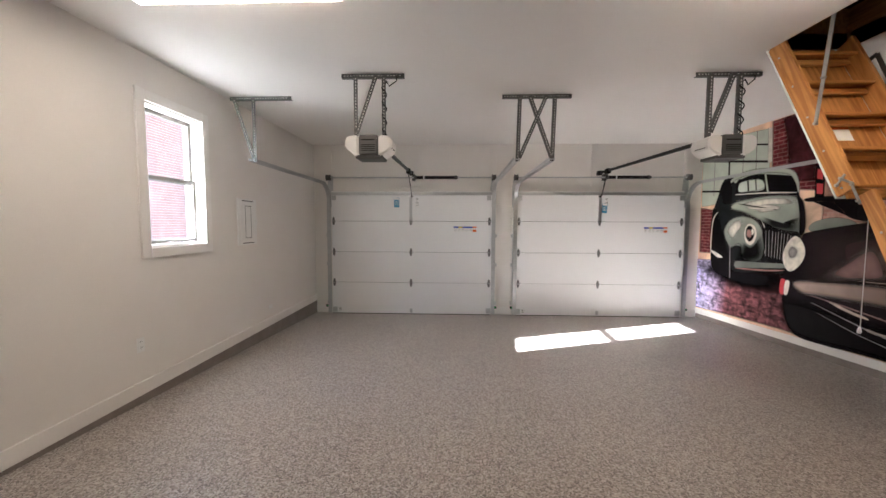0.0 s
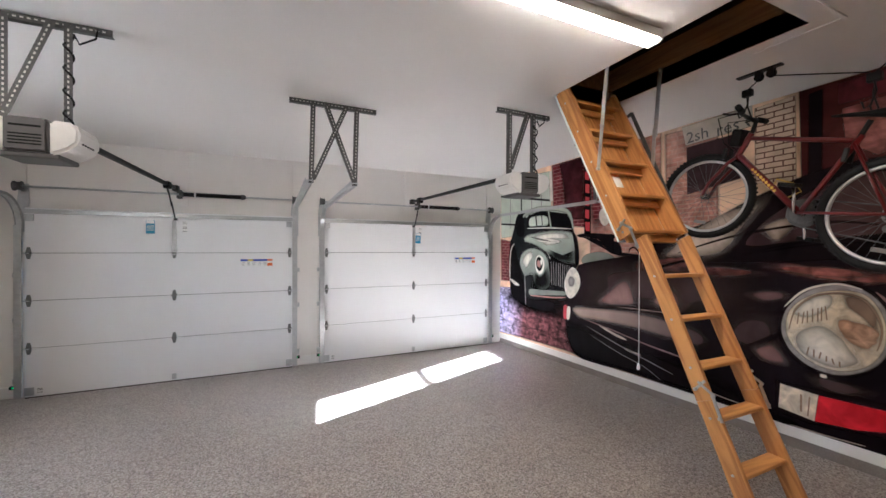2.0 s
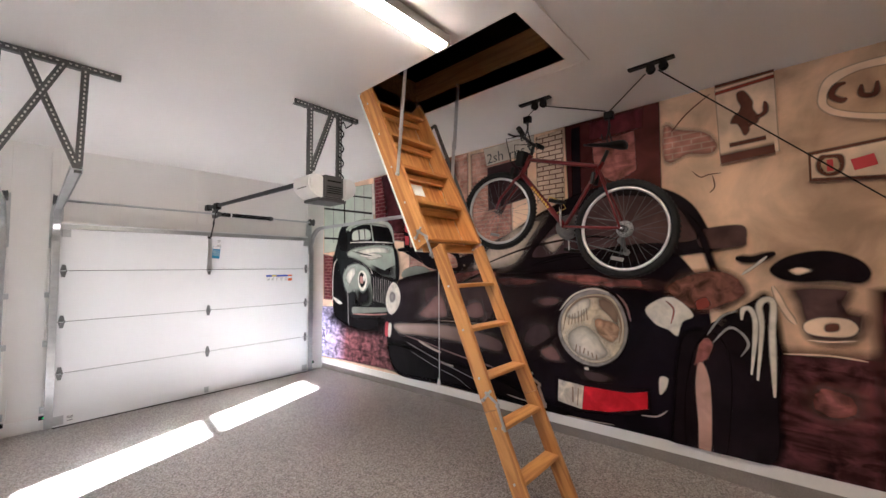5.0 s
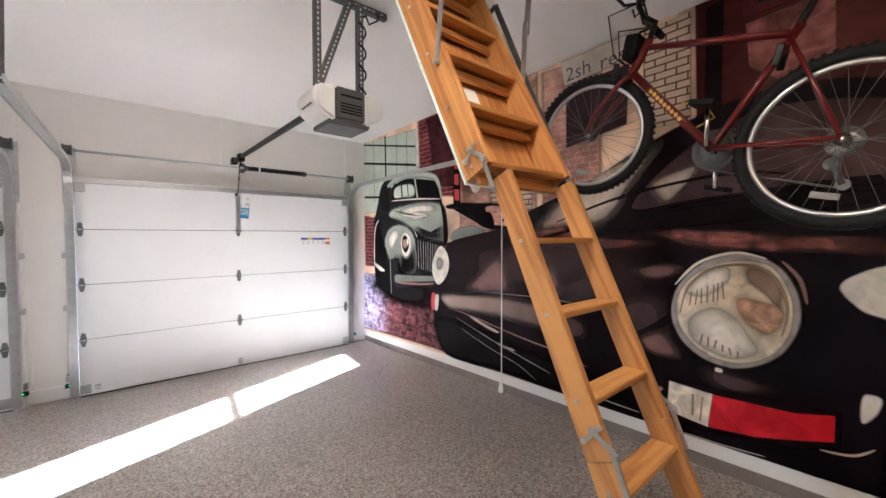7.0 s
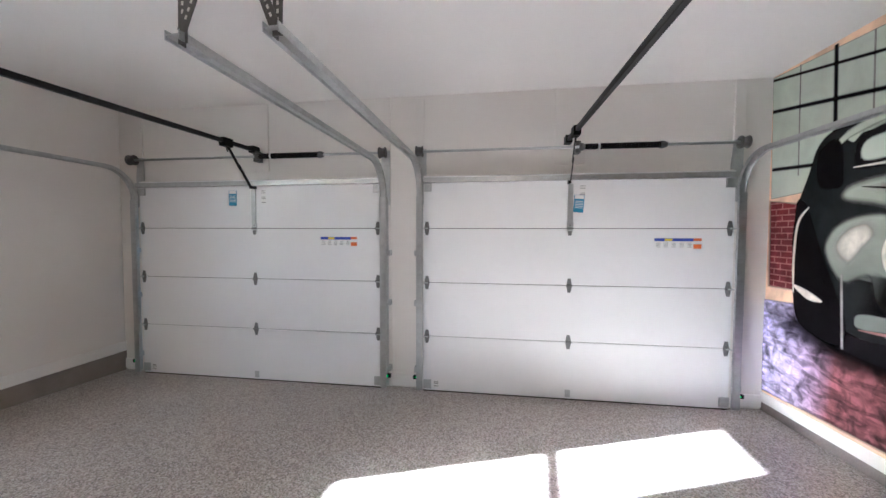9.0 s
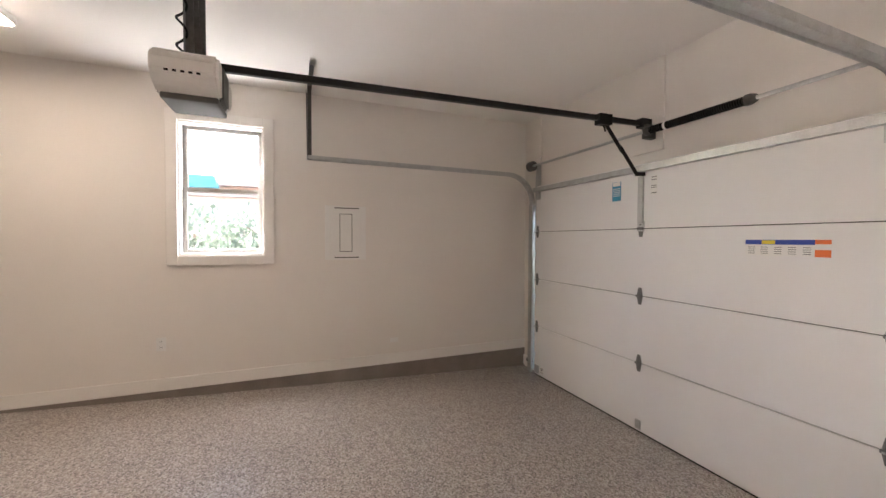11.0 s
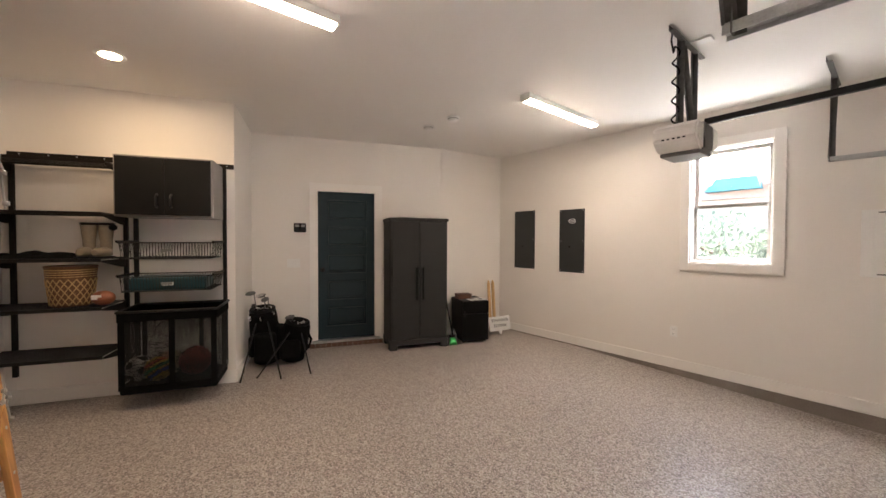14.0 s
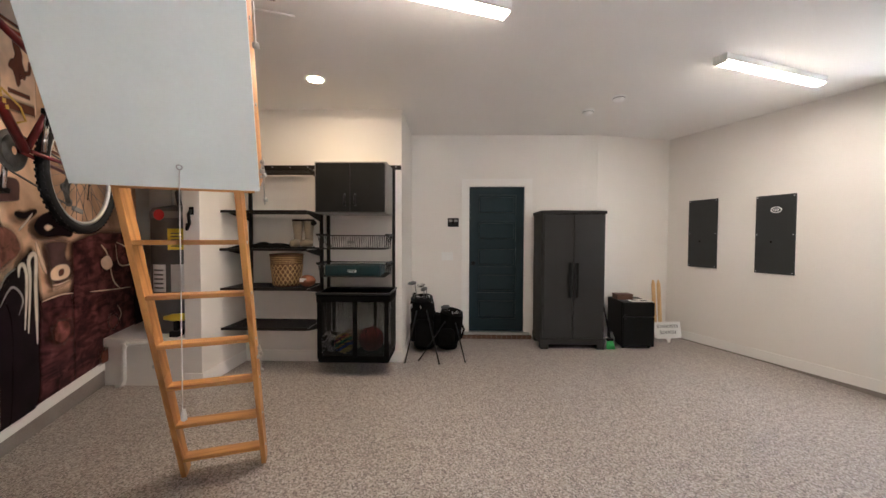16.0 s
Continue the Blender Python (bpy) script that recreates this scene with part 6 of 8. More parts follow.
# ---- printed mural ----
def print_mat(name, c1, c2=None, p1=(0, 0), p2=(0, 1), grain=0.25, scale=5.0, tile=None, joint=(0.05, 0.03, 0.03), torn=0.0, solid_ink=False):
    """Ink on vinyl: a blend from c1 at p1 to c2 at p2 on the wall (y, z), with blotches; tile: printed bricks of that width."""
    m = bpy.data.materials.new(name)
    m.use_nodes = True
    n, l = m.node_tree.nodes, m.node_tree.links
    b = n["Principled BSDF"]
    geo = n.new("ShaderNodeNewGeometry")
    c2 = c2 or c1
    d = Vector((0, p2[0] - p1[0], p2[1] - p1[1]))
    dot = n.new("ShaderNodeVectorMath")
    dot.operation = "DOT_PRODUCT"
    dot.inputs[1].default_value = d / max(d.length_squared, 1e-6)
    l.new(geo.outputs["Position"], dot.inputs[0])
    off = (0 * d.x + p1[0] * d.y + p1[1] * d.z) / max(d.length_squared, 1e-6)
    ns = n.new("ShaderNodeTexNoise")
    ns.inputs["Scale"].default_value, ns.inputs["Detail"].default_value, ns.inputs["Distortion"].default_value = scale, 6, 0.6
    l.new(geo.outputs["Position"], ns.inputs["Vector"])
    mr = n.new("ShaderNodeMapRange")
    mr.inputs["From Min"].default_value, mr.inputs["From Max"].default_value = off, off + 1
    l.new(dot.outputs["Value"], mr.inputs["Value"])
    mix = n.new("ShaderNodeMix")
    mix.data_type = "RGBA"
    mix.inputs[6].default_value, mix.inputs[7].default_value = (*c1, 1), (*c2, 1)
    l.new(mr.outputs[0], mix.inputs[0])
    col = mix.outputs[2]
    if tile:
        cb = n.new("ShaderNodeCombineXYZ")
        sp = n.new("ShaderNodeSeparateXYZ")
        l.new(geo.outputs["Position"], sp.inputs[0])
        l.new(sp.outputs[1], cb.inputs[0])
        l.new(sp.outputs[2], cb.inputs[1])
        br = n.new("ShaderNodeTexBrick")
        br.inputs["Scale"].default_value = 1.0
        br.inputs["Brick Width"].default_value, br.inputs["Row Height"].default_value, br.inputs["Mortar Size"].default_value = tile, tile * 0.36, tile * 0.045
        br.inputs["Mortar"].default_value = (*joint, 1)
        br.inputs["Color2"].default_value = (*c2, 1)
        l.new(mix.outputs[2], br.inputs["Color1"])
        l.new(cb.outputs[0], br.inputs["Vector"])
        col = br.outputs["Color"]
    vr = n.new("ShaderNodeMapRange")
    vr.inputs["From Min"].default_value, vr.inputs["From Max"].default_value = 0.3, 0.7
    vr.inputs["To Min"].default_value, vr.inputs["To Max"].default_value = 1 - grain, 1 + grain
    l.new(ns.outputs["Fac"], vr.inputs["Value"])
    mul = n.new("ShaderNodeVectorMath")
    mul.operation = "MULTIPLY"
    l.new(col, mul.inputs[0])
    l.new(vr.outputs[0], mul.inputs[1])
    out = mul.outputs[0]
    if torn:
        # darker photographic tones breaking up the ink in long streaks
        mp, st, sr = n.new("ShaderNodeMapping"), n.new("ShaderNodeTexNoise"), n.new("ShaderNodeMapRange")
        mp.inputs["Rotation"].default_value, mp.inputs["Scale"].default_value = (radians(18), 0, 0), (1, 2.2, 7.5)
        l.new(geo.outputs["Position"], mp.inputs["Vector"])
        st.inputs["Scale"].default_value, st.inputs["Detail"].default_value, st.inputs["Distortion"].default_value = 1.7, 7, 1.4
        l.new(mp.outputs[0], st.inputs["Vector"])
        sr.inputs["From Min"].default_value, sr.inputs["From Max"].default_value = 0.40, 0.58
        sr.inputs["To Min"].default_value, sr.inputs["To Max"].default_value = 1 - torn, 1.15
        l.new(st.outputs["Fac"], sr.inputs["Value"])
        m2 = n.new("ShaderNodeVectorMath")
        m2.operation = "MULTIPLY"
        l.new(out, m2.inputs[0])
        l.new(sr.outputs[0], m2.inputs[1])
        out = m2.outputs[0]
    l.new(out, b.inputs["Base Color"])
    b.inputs["Roughness"].default_value = 0.5
    b.inputs["Specular IOR Level"].default_value = 0.06
    if solid_ink:
        return m
    # the ink thins out towards the edge of each printed shape
    ink, clear, blend = n.new("ShaderNodeAttribute"), n.new("ShaderNodeBsdfTransparent"), n.new("ShaderNodeMixShader")
    ink.attribute_name = "ink"
    l.new(ink.outputs["Fac"], blend.inputs[0])
    l.new(clear.outputs[0], blend.inputs[1])
    l.new(b.outputs[0], blend.inputs[2])
    l.new(blend.outputs[0], n["Material Output"].inputs[0])
    return m


TAN_GROUND = print_mat("print_plaster_ground", (0.80, 0.58, 0.41), (0.62, 0.40, 0.26), (3, 2.4), (0, 1.4), 0.42, 2.6, solid_ink=True)
PANE = print_mat("print_pale_pane", (0.62, 0.68, 0.58), (0.55, 0.60, 0.52), (6.4, 2.6), (5.1, 2), 0.08)
NIGHT = print_mat("print_black", (0.004, 0.003, 0.004), (0.010, 0.005, 0.007), (5, 0), (0, 2), 0.5, 4)
GREYP = print_mat("print_grey", (0.28, 0.26, 0.25), grain=0.3, scale=14)
PALE = print_mat("print_pale", (0.72, 0.68, 0.60), (0.66, 0.60, 0.52), (5, 1), (1, 1), 0.2, 12)
REDBRICK = print_mat("print_red_brick", (0.20, 0.035, 0.035), (0.13, 0.025, 0.03), (5, 2.8), (4.4, 1.6), 0.4, 6, 0.14, (0.30, 0.13, 0.12))
MAROON = print_mat("print_maroon", (0.035, 0.008, 0.012), (0.085, 0.018, 0.022), (5, 2.7), (4.5, 1.8), 0.6, 7)
PINKBRICK = print_mat("print_pink_plaster", (0.64, 0.45, 0.35), (0.46, 0.22, 0.17), (4, 2.6), (3, 1.9), 0.35, 7, 0.12, (0.52, 0.34, 0.27))
CREAMBRICK = print_mat("print_cream_brick", (0.68, 0.56, 0.43), (0.62, 0.48, 0.36), (4, 2.6), (2, 2), 0.2, 6, 0.125, (0.16, 0.09, 0.075))
STREET = print_mat("print_street", (0.66, 0.60, 0.92), (0.15, 0.055, 0.06), (6.45, 0.5), (5.75, 0.42), 0.75, 11, torn=0.55)
SEDAN = print_mat("print_sedan_dark", (0.012, 0.014, 0.015), (0.016, 0.014, 0.015), (6, 1), (4.6, 1), 0.4, 4)
SILVER = print_mat("print_sedan_silver", (0.52, 0.57, 0.48), (0.20, 0.22, 0.19), (5.2, 2.1), (5.0, 1.25), 0.18, 3)
PINKP = print_mat("print_pink", (0.36, 0.18, 0.16), grain=0.3)
COUPE = print_mat("print_coupe_black", (0.012, 0.007, 0.010), (0.005, 0.003, 0.006), (4.5, 1.3), (1, 0.5), 0.5, 2.5)
PLUM = print_mat("print_plum", (0.050, 0.028, 0.032), (0.085, 0.047, 0.045), (2.5, 1.8), (1.5, 2), 0.5, 4)
PLUMLIGHT = print_mat("print_plum_light", (0.26, 0.165, 0.155), (0.20, 0.115, 0.11), (4, 1), (2, 1), 0.25, 4)
CREAM = print_mat("print_cream", (0.56, 0.46, 0.38), grain=0.3, scale=8)
CREAMG = print_mat("print_cream_band", (0.46, 0.36, 0.31), (0.085, 0.05, 0.055), (4.4, 0.8), (2.9, 0.75), 0.15, 3)
ROSE = print_mat("print_rose", (0.26, 0.10, 0.085), (0.20, 0.075, 0.065), (3, 1.5), (0, 1), 0.6, 10, torn=0.2)
LAMP = print_mat("print_lamp_glass", (0.60, 0.50, 0.36), (0.66, 0.58, 0.46), (2, 1.3), (2, 0.7), 0.35, 12)
LAMPD = print_mat("print_lamp_rib", (0.26, 0.18, 0.13), grain=0.3)
AMBER = print_mat("print_amber", (0.42, 0.24, 0.15), (0.50, 0.34, 0.24), (2, 1.1), (1.8, 0.9), 0.5, 14)
REDLAMP = print_mat("print_red_lamp", (0.58, 0.02, 0.03), (0.46, 0.012, 0.02), (2.1, 0.5), (1.6, 0.5), 0.3, 8)
DOORRED = print_mat("print_doorway", (0.05, 0.010, 0.010), (0.10, 0.028, 0.024), (2.2, 2.4), (1.5, 2.4), 0.4, 4)
PLATE = print_mat("print_plate", (0.60, 0.54, 0.46), grain=0.15)
BROWN = print_mat("print_brown", (0.13, 0.05, 0.035), grain=0.3)
SANDL = print_mat("print_sand", (0.74, 0.56, 0.41), grain=0.25)
SANDM = print_mat("print_sand_dark", (0.50, 0.33, 0.21), grain=0.3)
REDDUST = print_mat("print_dusty_red", (0.28, 0.06, 0.045), grain=0.3)
WETGROUND = print_mat("print_wet_ground", (0.075, 0.024, 0.028), (0.13, 0.045, 0.042), (1, 0.3), (-0.9, 0.8), 0.8, 7, torn=0.6)
BRONZE = print_mat("print_bronze", (0.20, 0.085, 0.06), (0.11, 0.045, 0.035), (1.4, 1.5), (0.9, 1.3), 0.7, 12)
SHEEN = print_mat("print_sheen", (0.062, 0.040, 0.042), grain=0.3, scale=3)
PEACH = print_mat("print_peach", (0.50, 0.30, 0.24), grain=0.25)

mural = thing("wall_mural", pose(0, 0, 0), "large printed mural of vintage cars covering the side wall", "mural")
layer = [0]


def on_wall(y, z):
    return Vector((wx(y) - 0.0010 - 0.00022 * layer[0], y, z))


def rounded(pts, n=5):
    """A closed smooth curve through the points."""
    out, c = [], len(pts)
    for i in range(c):
        p0, p1, p2, p3 = (Vector(pts[(i + k - 1) % c]) for k in range(4))
        for k in range(n):
            t = k / n
            out.append(0.5 * ((2 * p1) + (p2 - p0) * t + (2 * p0 - 5 * p1 + 4 * p2 - p3) * t * t + (3 * p1 - p0 - 3 * p2 + p3) * t ** 3))
    return out


SOFT = {"printed_plaster": 0.05, "printed_brick": 0.05, "printed_dark_wall": 0.06, "printed_cream_brick": 0.04, "printed_floor": 0.03, "printed_cracks": 0.09, "ground_dark": 0.08, "bonnet_shade": 0.08,
        "sedan_bonnet": 0.05, "sedan_wing": 0.04, "bonnet_mirror_bricks": 0.08, "nose_band": 0.09, "lower_shade": 0.1, "tank_bronze": 0.05, "engine_dark": 0.06,
        "column_dark": 0.06, "bike_dark": 0.04, "sedan_rear_view": 0.02, "sedan_lamp_bulb": 0.03}


GLOWS = ("bonnet_glow", "wing_light", "bonnet_shine", "wing_glow", "cabin_reflection", "haze", "lamp_bright", "lamp_amber", "reflection", "ground_light", "seat_shine", "printed_shadow",
         "wing_shade", "bonnet_reflection", "far_lamp_detail", "lamp_shadow")


def glow(name, material, pts):
    """A printed patch that fades all the way from its middle to its edge."""
    layer[0] += 1
    ring = rounded(pts)
    mid = sum(ring, Vector((0, 0))) / len(ring)
    bm = bmesh.new()
    ink = bm.verts.layers.float.new("ink")
    rows = []
    for scale, a in ((1.22, 0.0), (1.0, 0.22), (0.8, 0.6), (0.55, 0.92), (0.25, 1.0)):
        row = []
        for p in ring:
            q = mid + (p - mid) * scale
            v = bm.verts.new(on_wall(q.x, min(max(q.y, bbz(q.x)), ZC - 0.004)))
            v[ink] = a
            row.append(v)
        rows.append(row)
    c = len(ring)
    for a, b in zip(rows, rows[1:]):
        for k in range(c):
            bm.faces.new((a[k], a[(k + 1) % c], b[(k + 1) % c], b[k]))
    bm.faces.new(rows[-1])
    return part(name, bm, material, mural)


def shape(name, material, pts, smooth=1):
    """A printed patch whose edge fades over the width that SOFT gives."""
    if name in GLOWS:
        return glow(name, material, pts)
    layer[0] += 1
    ring = [Vector(p) for p in (rounded(pts) if smooth else pts)]
    c = len(ring)
    area = sum(ring[k].x * ring[(k + 1) % c].y - ring[(k + 1) % c].x * ring[k].y for k in range(c)) / 2
    length = sum((ring[(k + 1) % c] - ring[k]).length for k in range(c))
    fade = min(SOFT.get(name, 0.012), 0.9 * abs(area) / length)
    turn = 1 if area > 0 else -1
    bm = bmesh.new()
    ink = bm.verts.layers.float.new("ink")
    rows = ([], [])
    for k in range(c):
        d = ring[(k + 1) % c] - ring[k - 1]
        out = Vector((d.y, -d.x)).normalized() * turn * fade / 2
        for row, q, a in ((rows[0], ring[k] - out, 1.0), (rows[1], ring[k] + out, 0.0)):
            v = bm.verts.new(on_wall(q.x, min(max(q.y, bbz(q.x)), ZC - 0.004)))
            v[ink] = a
            row.append(v)
    f = bm.faces.new(rows[0])
    for k in range(c):
        bm.faces.new((rows[0][k], rows[1][k], rows[1][(k + 1) % c], rows[0][(k + 1) % c]))
    bmesh.ops.triangulate(bm, faces=[f])
    return part(name, bm, material, mural)


def stroke(name, material, pts, width):
    """A drawn line, thinner at its ends and faded along both sides."""
    layer[0] += 1
    fine, c = [], len(pts)
    for i in range(c - 1):
        p0, p1, p2, p3 = Vector(pts[max(i - 1, 0)]), Vector(pts[i]), Vector(pts[i + 1]), Vector(pts[min(i + 2, c - 1)])
        for k in range(6 if c > 2 else 2):
            t = k / (6 if c > 2 else 2)
            fine.append(0.5 * ((2 * p1) + (p2 - p0) * t + (2 * p0 - 5 * p1 + 4 * p2 - p3) * t * t + (3 * p1 - p0 - 3 * p2 + p3) * t ** 3))
    fine.append(Vector(pts[-1]))
    bm, rows = bmesh.new(), []
    ink = bm.verts.layers.float.new("ink")
    for i, p in enumerate(fine):
        d = (fine[min(i + 1, len(fine) - 1)] - fine[max(i - 1, 0)]).normalized()
        e = width / 2 * (min(1.0, 0.35 + 3 * min(i, len(fine) - 1 - i) / len(fine)) if c > 2 else 1)
        s = Vector((-d.y, d.x)) * e
        row = []
        for k, a in ((1.35, 0.0), (0.55, 1.0), (-0.55, 1.0), (-1.35, 0.0)):
            q = p + s * k
            v = bm.verts.new(on_wall(q.x, min(max(q.y, bbz(q.x)), ZC - 0.004)))
            v[ink] = a
            row.append(v)
        rows.append(row)
    for a, b in zip(rows, rows[1:]):
        for k in range(3):
            bm.faces.new((a[k], b[k], b[k + 1], a[k + 1]))
    return part(name, bm, material, mural)


layer[0] += 1
part("printed_ground", slab([(wx(6.468) - 0.0012, 6.468), (wx(-0.75) - 0.0012, -0.75), (wx(-0.75) - 0.0004, -0.75), (wx(6.468) - 0.0004, 6.468)], bbz, ZC - 0.002), TAN_GROUND, mural)
shape("printed_window", PANE, [(6.47, 2.8), (5.11, 2.72), (5.08, 1.84), (6.44, 1.76)], 0)
stroke("window_bar", GREYP, [(6.17, 2.79), (6.15, 1.92)], 0.012)
stroke("window_bar", GREYP, [(5.57, 2.75), (5.55, 1.95)], 0.012)
stroke("window_bar", GREYP, [(5.33, 2.74), (5.31, 1.96)], 0.012)
stroke("window_bar", NIGHT, [(5.85, 2.79), (5.83, 2.17)], 0.035)
stroke("window_bar", NIGHT, [(6.47, 2.78), (5.1, 2.51)], 0.022)
stroke("window_bar", NIGHT, [(6.46, 2.51), (5.1, 2.29)], 0.03)
stroke("window_bar", NIGHT, [(6.44, 2.01), (5.8, 1.96)], 0.03)
stroke("window_bar", NIGHT, [(5.12, 2.71), (5.1, 2.28)], 0.018)
shape("printed_brick", REDBRICK, [(5.08, 2.806), (4.34, 2.806), (4.32, 1.85), (5.03, 1.93)], 0)
shape("printed_column", PALE, [(5.14, 2.73), (5.08, 2.72), (5.05, 2.28), (5.12, 2.27)], 0)
shape("printed_dark_wall", MAROON, [(4.92, 2.79), (4.46, 2.8), (4.44, 1.97), (4.76, 2.01), (4.84, 2.47)], 0)
shape("printed_brick", REDBRICK, [(6.45, 1.74), (6.06, 1.68), (6.04, 1.01), (6.43, 1.0)], 0)
shape("printed_plaster", PINKBRICK, [(4.34, 2.806), (3.36, 2.806), (3.36, 1.48), (4.32, 1.5)], 0)
shape("haze", REDBRICK, [(4.36, 2.75), (4.16, 2.7), (4.2, 2.3), (4.12, 1.9), (4.3, 1.8)])
shape("haze", REDBRICK, [(3.8, 2.8), (3.5, 2.75), (3.55, 2.45), (3.75, 2.4)])
shape("printed_cream_brick", CREAMBRICK, [(3.91, 2.47), (3.41, 2.28), (3.4, 1.48), (3.89, 1.5)], 0)
shape("printed_plaster", PINKBRICK, [(3.31, 2.77), (2.81, 2.75), (2.79, 1.68), (3.29, 1.71)], 0)
shape("printed_sign_post", NIGHT, [(4.44, 2.67), (4.33, 2.63), (4.32, 1.77), (4.43, 1.78)], 0)
shape("sign_letter_bar", REDP, [(4.42, 2.59), (4.36, 2.57), (4.35, 2.47), (4.42, 2.49)], 0)
shape("sign_letter_bar", REDP, [(4.41, 2.43), (4.35, 2.41), (4.35, 2.3), (4.41, 2.32)], 0)
shape("sign_letter_bar", REDP, [(4.41, 2.26), (4.35, 2.24), (4.35, 2.14), (4.41, 2.15)], 0)
shape("sign_letter_bar", REDP, [(4.41, 2.09), (4.35, 2.08), (4.35, 1.97), (4.41, 1.99)], 0)
shape("sign_letter_bar", REDP, [(4.41, 1.93), (4.34, 1.92), (4.34, 1.81), (4.4, 1.82)], 0)
shape("printed_round_sign", NIGHT, [(4.03, 2.51), (3.91, 2.41), (3.89, 2.3), (3.91, 2.2), (4.02, 2.18), (4.14, 2.25), (4.18, 2.38), (4.15, 2.5)])
shape("printed_star", PALE, [(4.02, 2.45), (3.99, 2.34), (3.92, 2.31), (3.97, 2.28), (3.95, 2.2), (4.02, 2.27), (4.1, 2.25), (4.07, 2.32), (4.14, 2.4), (4.05, 2.38)], 0)
shape("printed_round_sign", PALE, [(4.09, 2.09), (4.02, 2.03), (4.01, 1.95), (4.05, 1.88), (4.11, 1.87), (4.17, 1.94), (4.18, 2.02), (4.15, 2.07)])
shape("printed_floor", STREET, [(6.48, 0.87), (4.45, 1.02), (4.45, 0.17), (6.46, 0.07)], 0)
shape("printed_shadow", NIGHT, [(6.3, 0.83), (4.55, 0.93), (4.55, 0.65), (5.08, 0.55), (5.74, 0.57), (6.21, 0.65)])
shape("sedan_body", SEDAN, [(6.04, 1.0), (6.17, 1.32), (6.14, 1.65), (6.04, 1.9), (5.96, 2.1), (5.81, 2.19), (5.49, 2.19), (5.09, 2.16), (4.86, 2.14), (4.72, 2.09), (4.66, 2.0), (4.61, 1.79), (4.55, 1.66), (4.52, 1.41), (4.56, 1.32), (4.76, 0.87), (4.97, 0.85), (5.57, 0.77), (5.84, 0.92)])
shape("sedan_roof", SILVER, [(5.72, 2.16), (5.38, 2.18), (5.01, 2.15), (4.76, 2.11), (4.67, 2.04), (4.63, 1.96), (4.69, 2.02), (4.86, 2.1), (5.14, 2.14), (5.55, 2.14), (5.68, 2.07)])
shape("sedan_windscreen", NIGHT, [(5.63, 1.89), (5.65, 2.04), (5.58, 2.11), (5.33, 2.15), (5.01, 2.11), (4.75, 2.06), (4.67, 2.0), (4.63, 1.84), (4.72, 1.82), (5.0, 1.87), (5.32, 1.88)])
shape("sedan_rear_view", PANE, [(5.54, 1.97), (5.48, 2.03), (5.27, 2.03), (5.17, 2.0), (5.15, 1.94), (5.25, 1.92), (5.43, 1.94)])
stroke("sedan_roof_edge", SILVER, [(5.87, 2.02), (5.71, 2.13), (5.43, 2.19), (5.1, 2.175), (4.78, 2.115), (4.67, 2.0), (4.63, 1.85)], 0.06)
stroke("windscreen_frame", PALE, [(5.67, 1.90), (5.13, 1.885), (4.65, 1.85)], 0.018)
shape("sedan_rear_view", PANE, [(5.60, 1.94), (5.58, 2.06), (5.32, 2.08), (5.18, 2.05), (5.16, 1.95), (5.40, 1.93)])
stroke("rear_view_post", NIGHT, [(5.44, 2.08), (5.42, 1.93)], 0.03)
stroke("rear_view_post", NIGHT, [(5.30, 2.08), (5.28, 1.93)], 0.02)
stroke("sedan_pillar", SILVER, [(5.14, 2.13), (5.08, 1.88)], 0.03)
shape("sedan_side_glass", NIGHT, [(5.93, 1.81), (5.96, 2.02), (5.87, 2.11), (5.77, 2.09), (5.74, 1.86), (5.77, 1.78)])
shape("sedan_bonnet", SILVER, [(5.66, 1.78), (5.32, 1.82), (4.92, 1.83), (4.65, 1.79), (4.6, 1.7), (4.58, 1.41), (4.64, 1.38), (4.91, 1.42), (5.16, 1.52), (5.47, 1.64), (5.72, 1.7)])
shape("bonnet_shine", PALE, [(5.29, 1.71), (5.17, 1.74), (4.9, 1.7), (4.88, 1.67), (5.0, 1.64), (5.21, 1.63)])
shape("bonnet_shine", PALE, [(5.50, 1.76), (5.15, 1.81), (4.78, 1.79), (4.72, 1.72), (5.05, 1.73), (5.35, 1.70)])
stroke("bonnet_trim", NIGHT, [(5.60, 1.765), (5.20, 1.70), (4.92, 1.655)], 0.014)
stroke("bonnet_trim", PALE, [(5.40, 1.70), (5.15, 1.675), (4.90, 1.67)], 0.022)
shape("wing_shade", SEDAN, [(5.12, 1.56), (4.95, 1.52), (4.70, 1.47), (4.62, 1.55), (4.62, 1.40), (4.90, 1.40), (5.10, 1.46)])
shape("bonnet_shade", NIGHT, [(4.65, 1.79), (4.6, 1.7), (4.58, 1.41), (4.54, 1.35), (4.51, 1.47), (4.54, 1.69), (4.58, 1.77)])
shape("sedan_wing", SILVER, [(5.85, 1.32), (5.82, 1.45), (5.71, 1.54), (5.53, 1.58), (5.36, 1.56), (5.23, 1.5), (5.14, 1.4), (5.09, 1.28), (5.11, 1.02), (5.29, 0.95), (5.46, 1.02), (5.52, 1.19), (5.71, 1.13)])
shape("wing_shade", NIGHT, [(5.46, 1.2), (5.35, 1.16), (5.23, 1.21), (5.16, 1.3), (5.1, 1.22), (5.07, 1.01), (5.34, 0.9), (5.57, 0.91), (5.52, 1.06)])
shape("bonnet_shine", PALE, [(5.78, 1.36), (5.70, 1.48), (5.56, 1.53), (5.50, 1.46), (5.58, 1.36), (5.68, 1.26)])
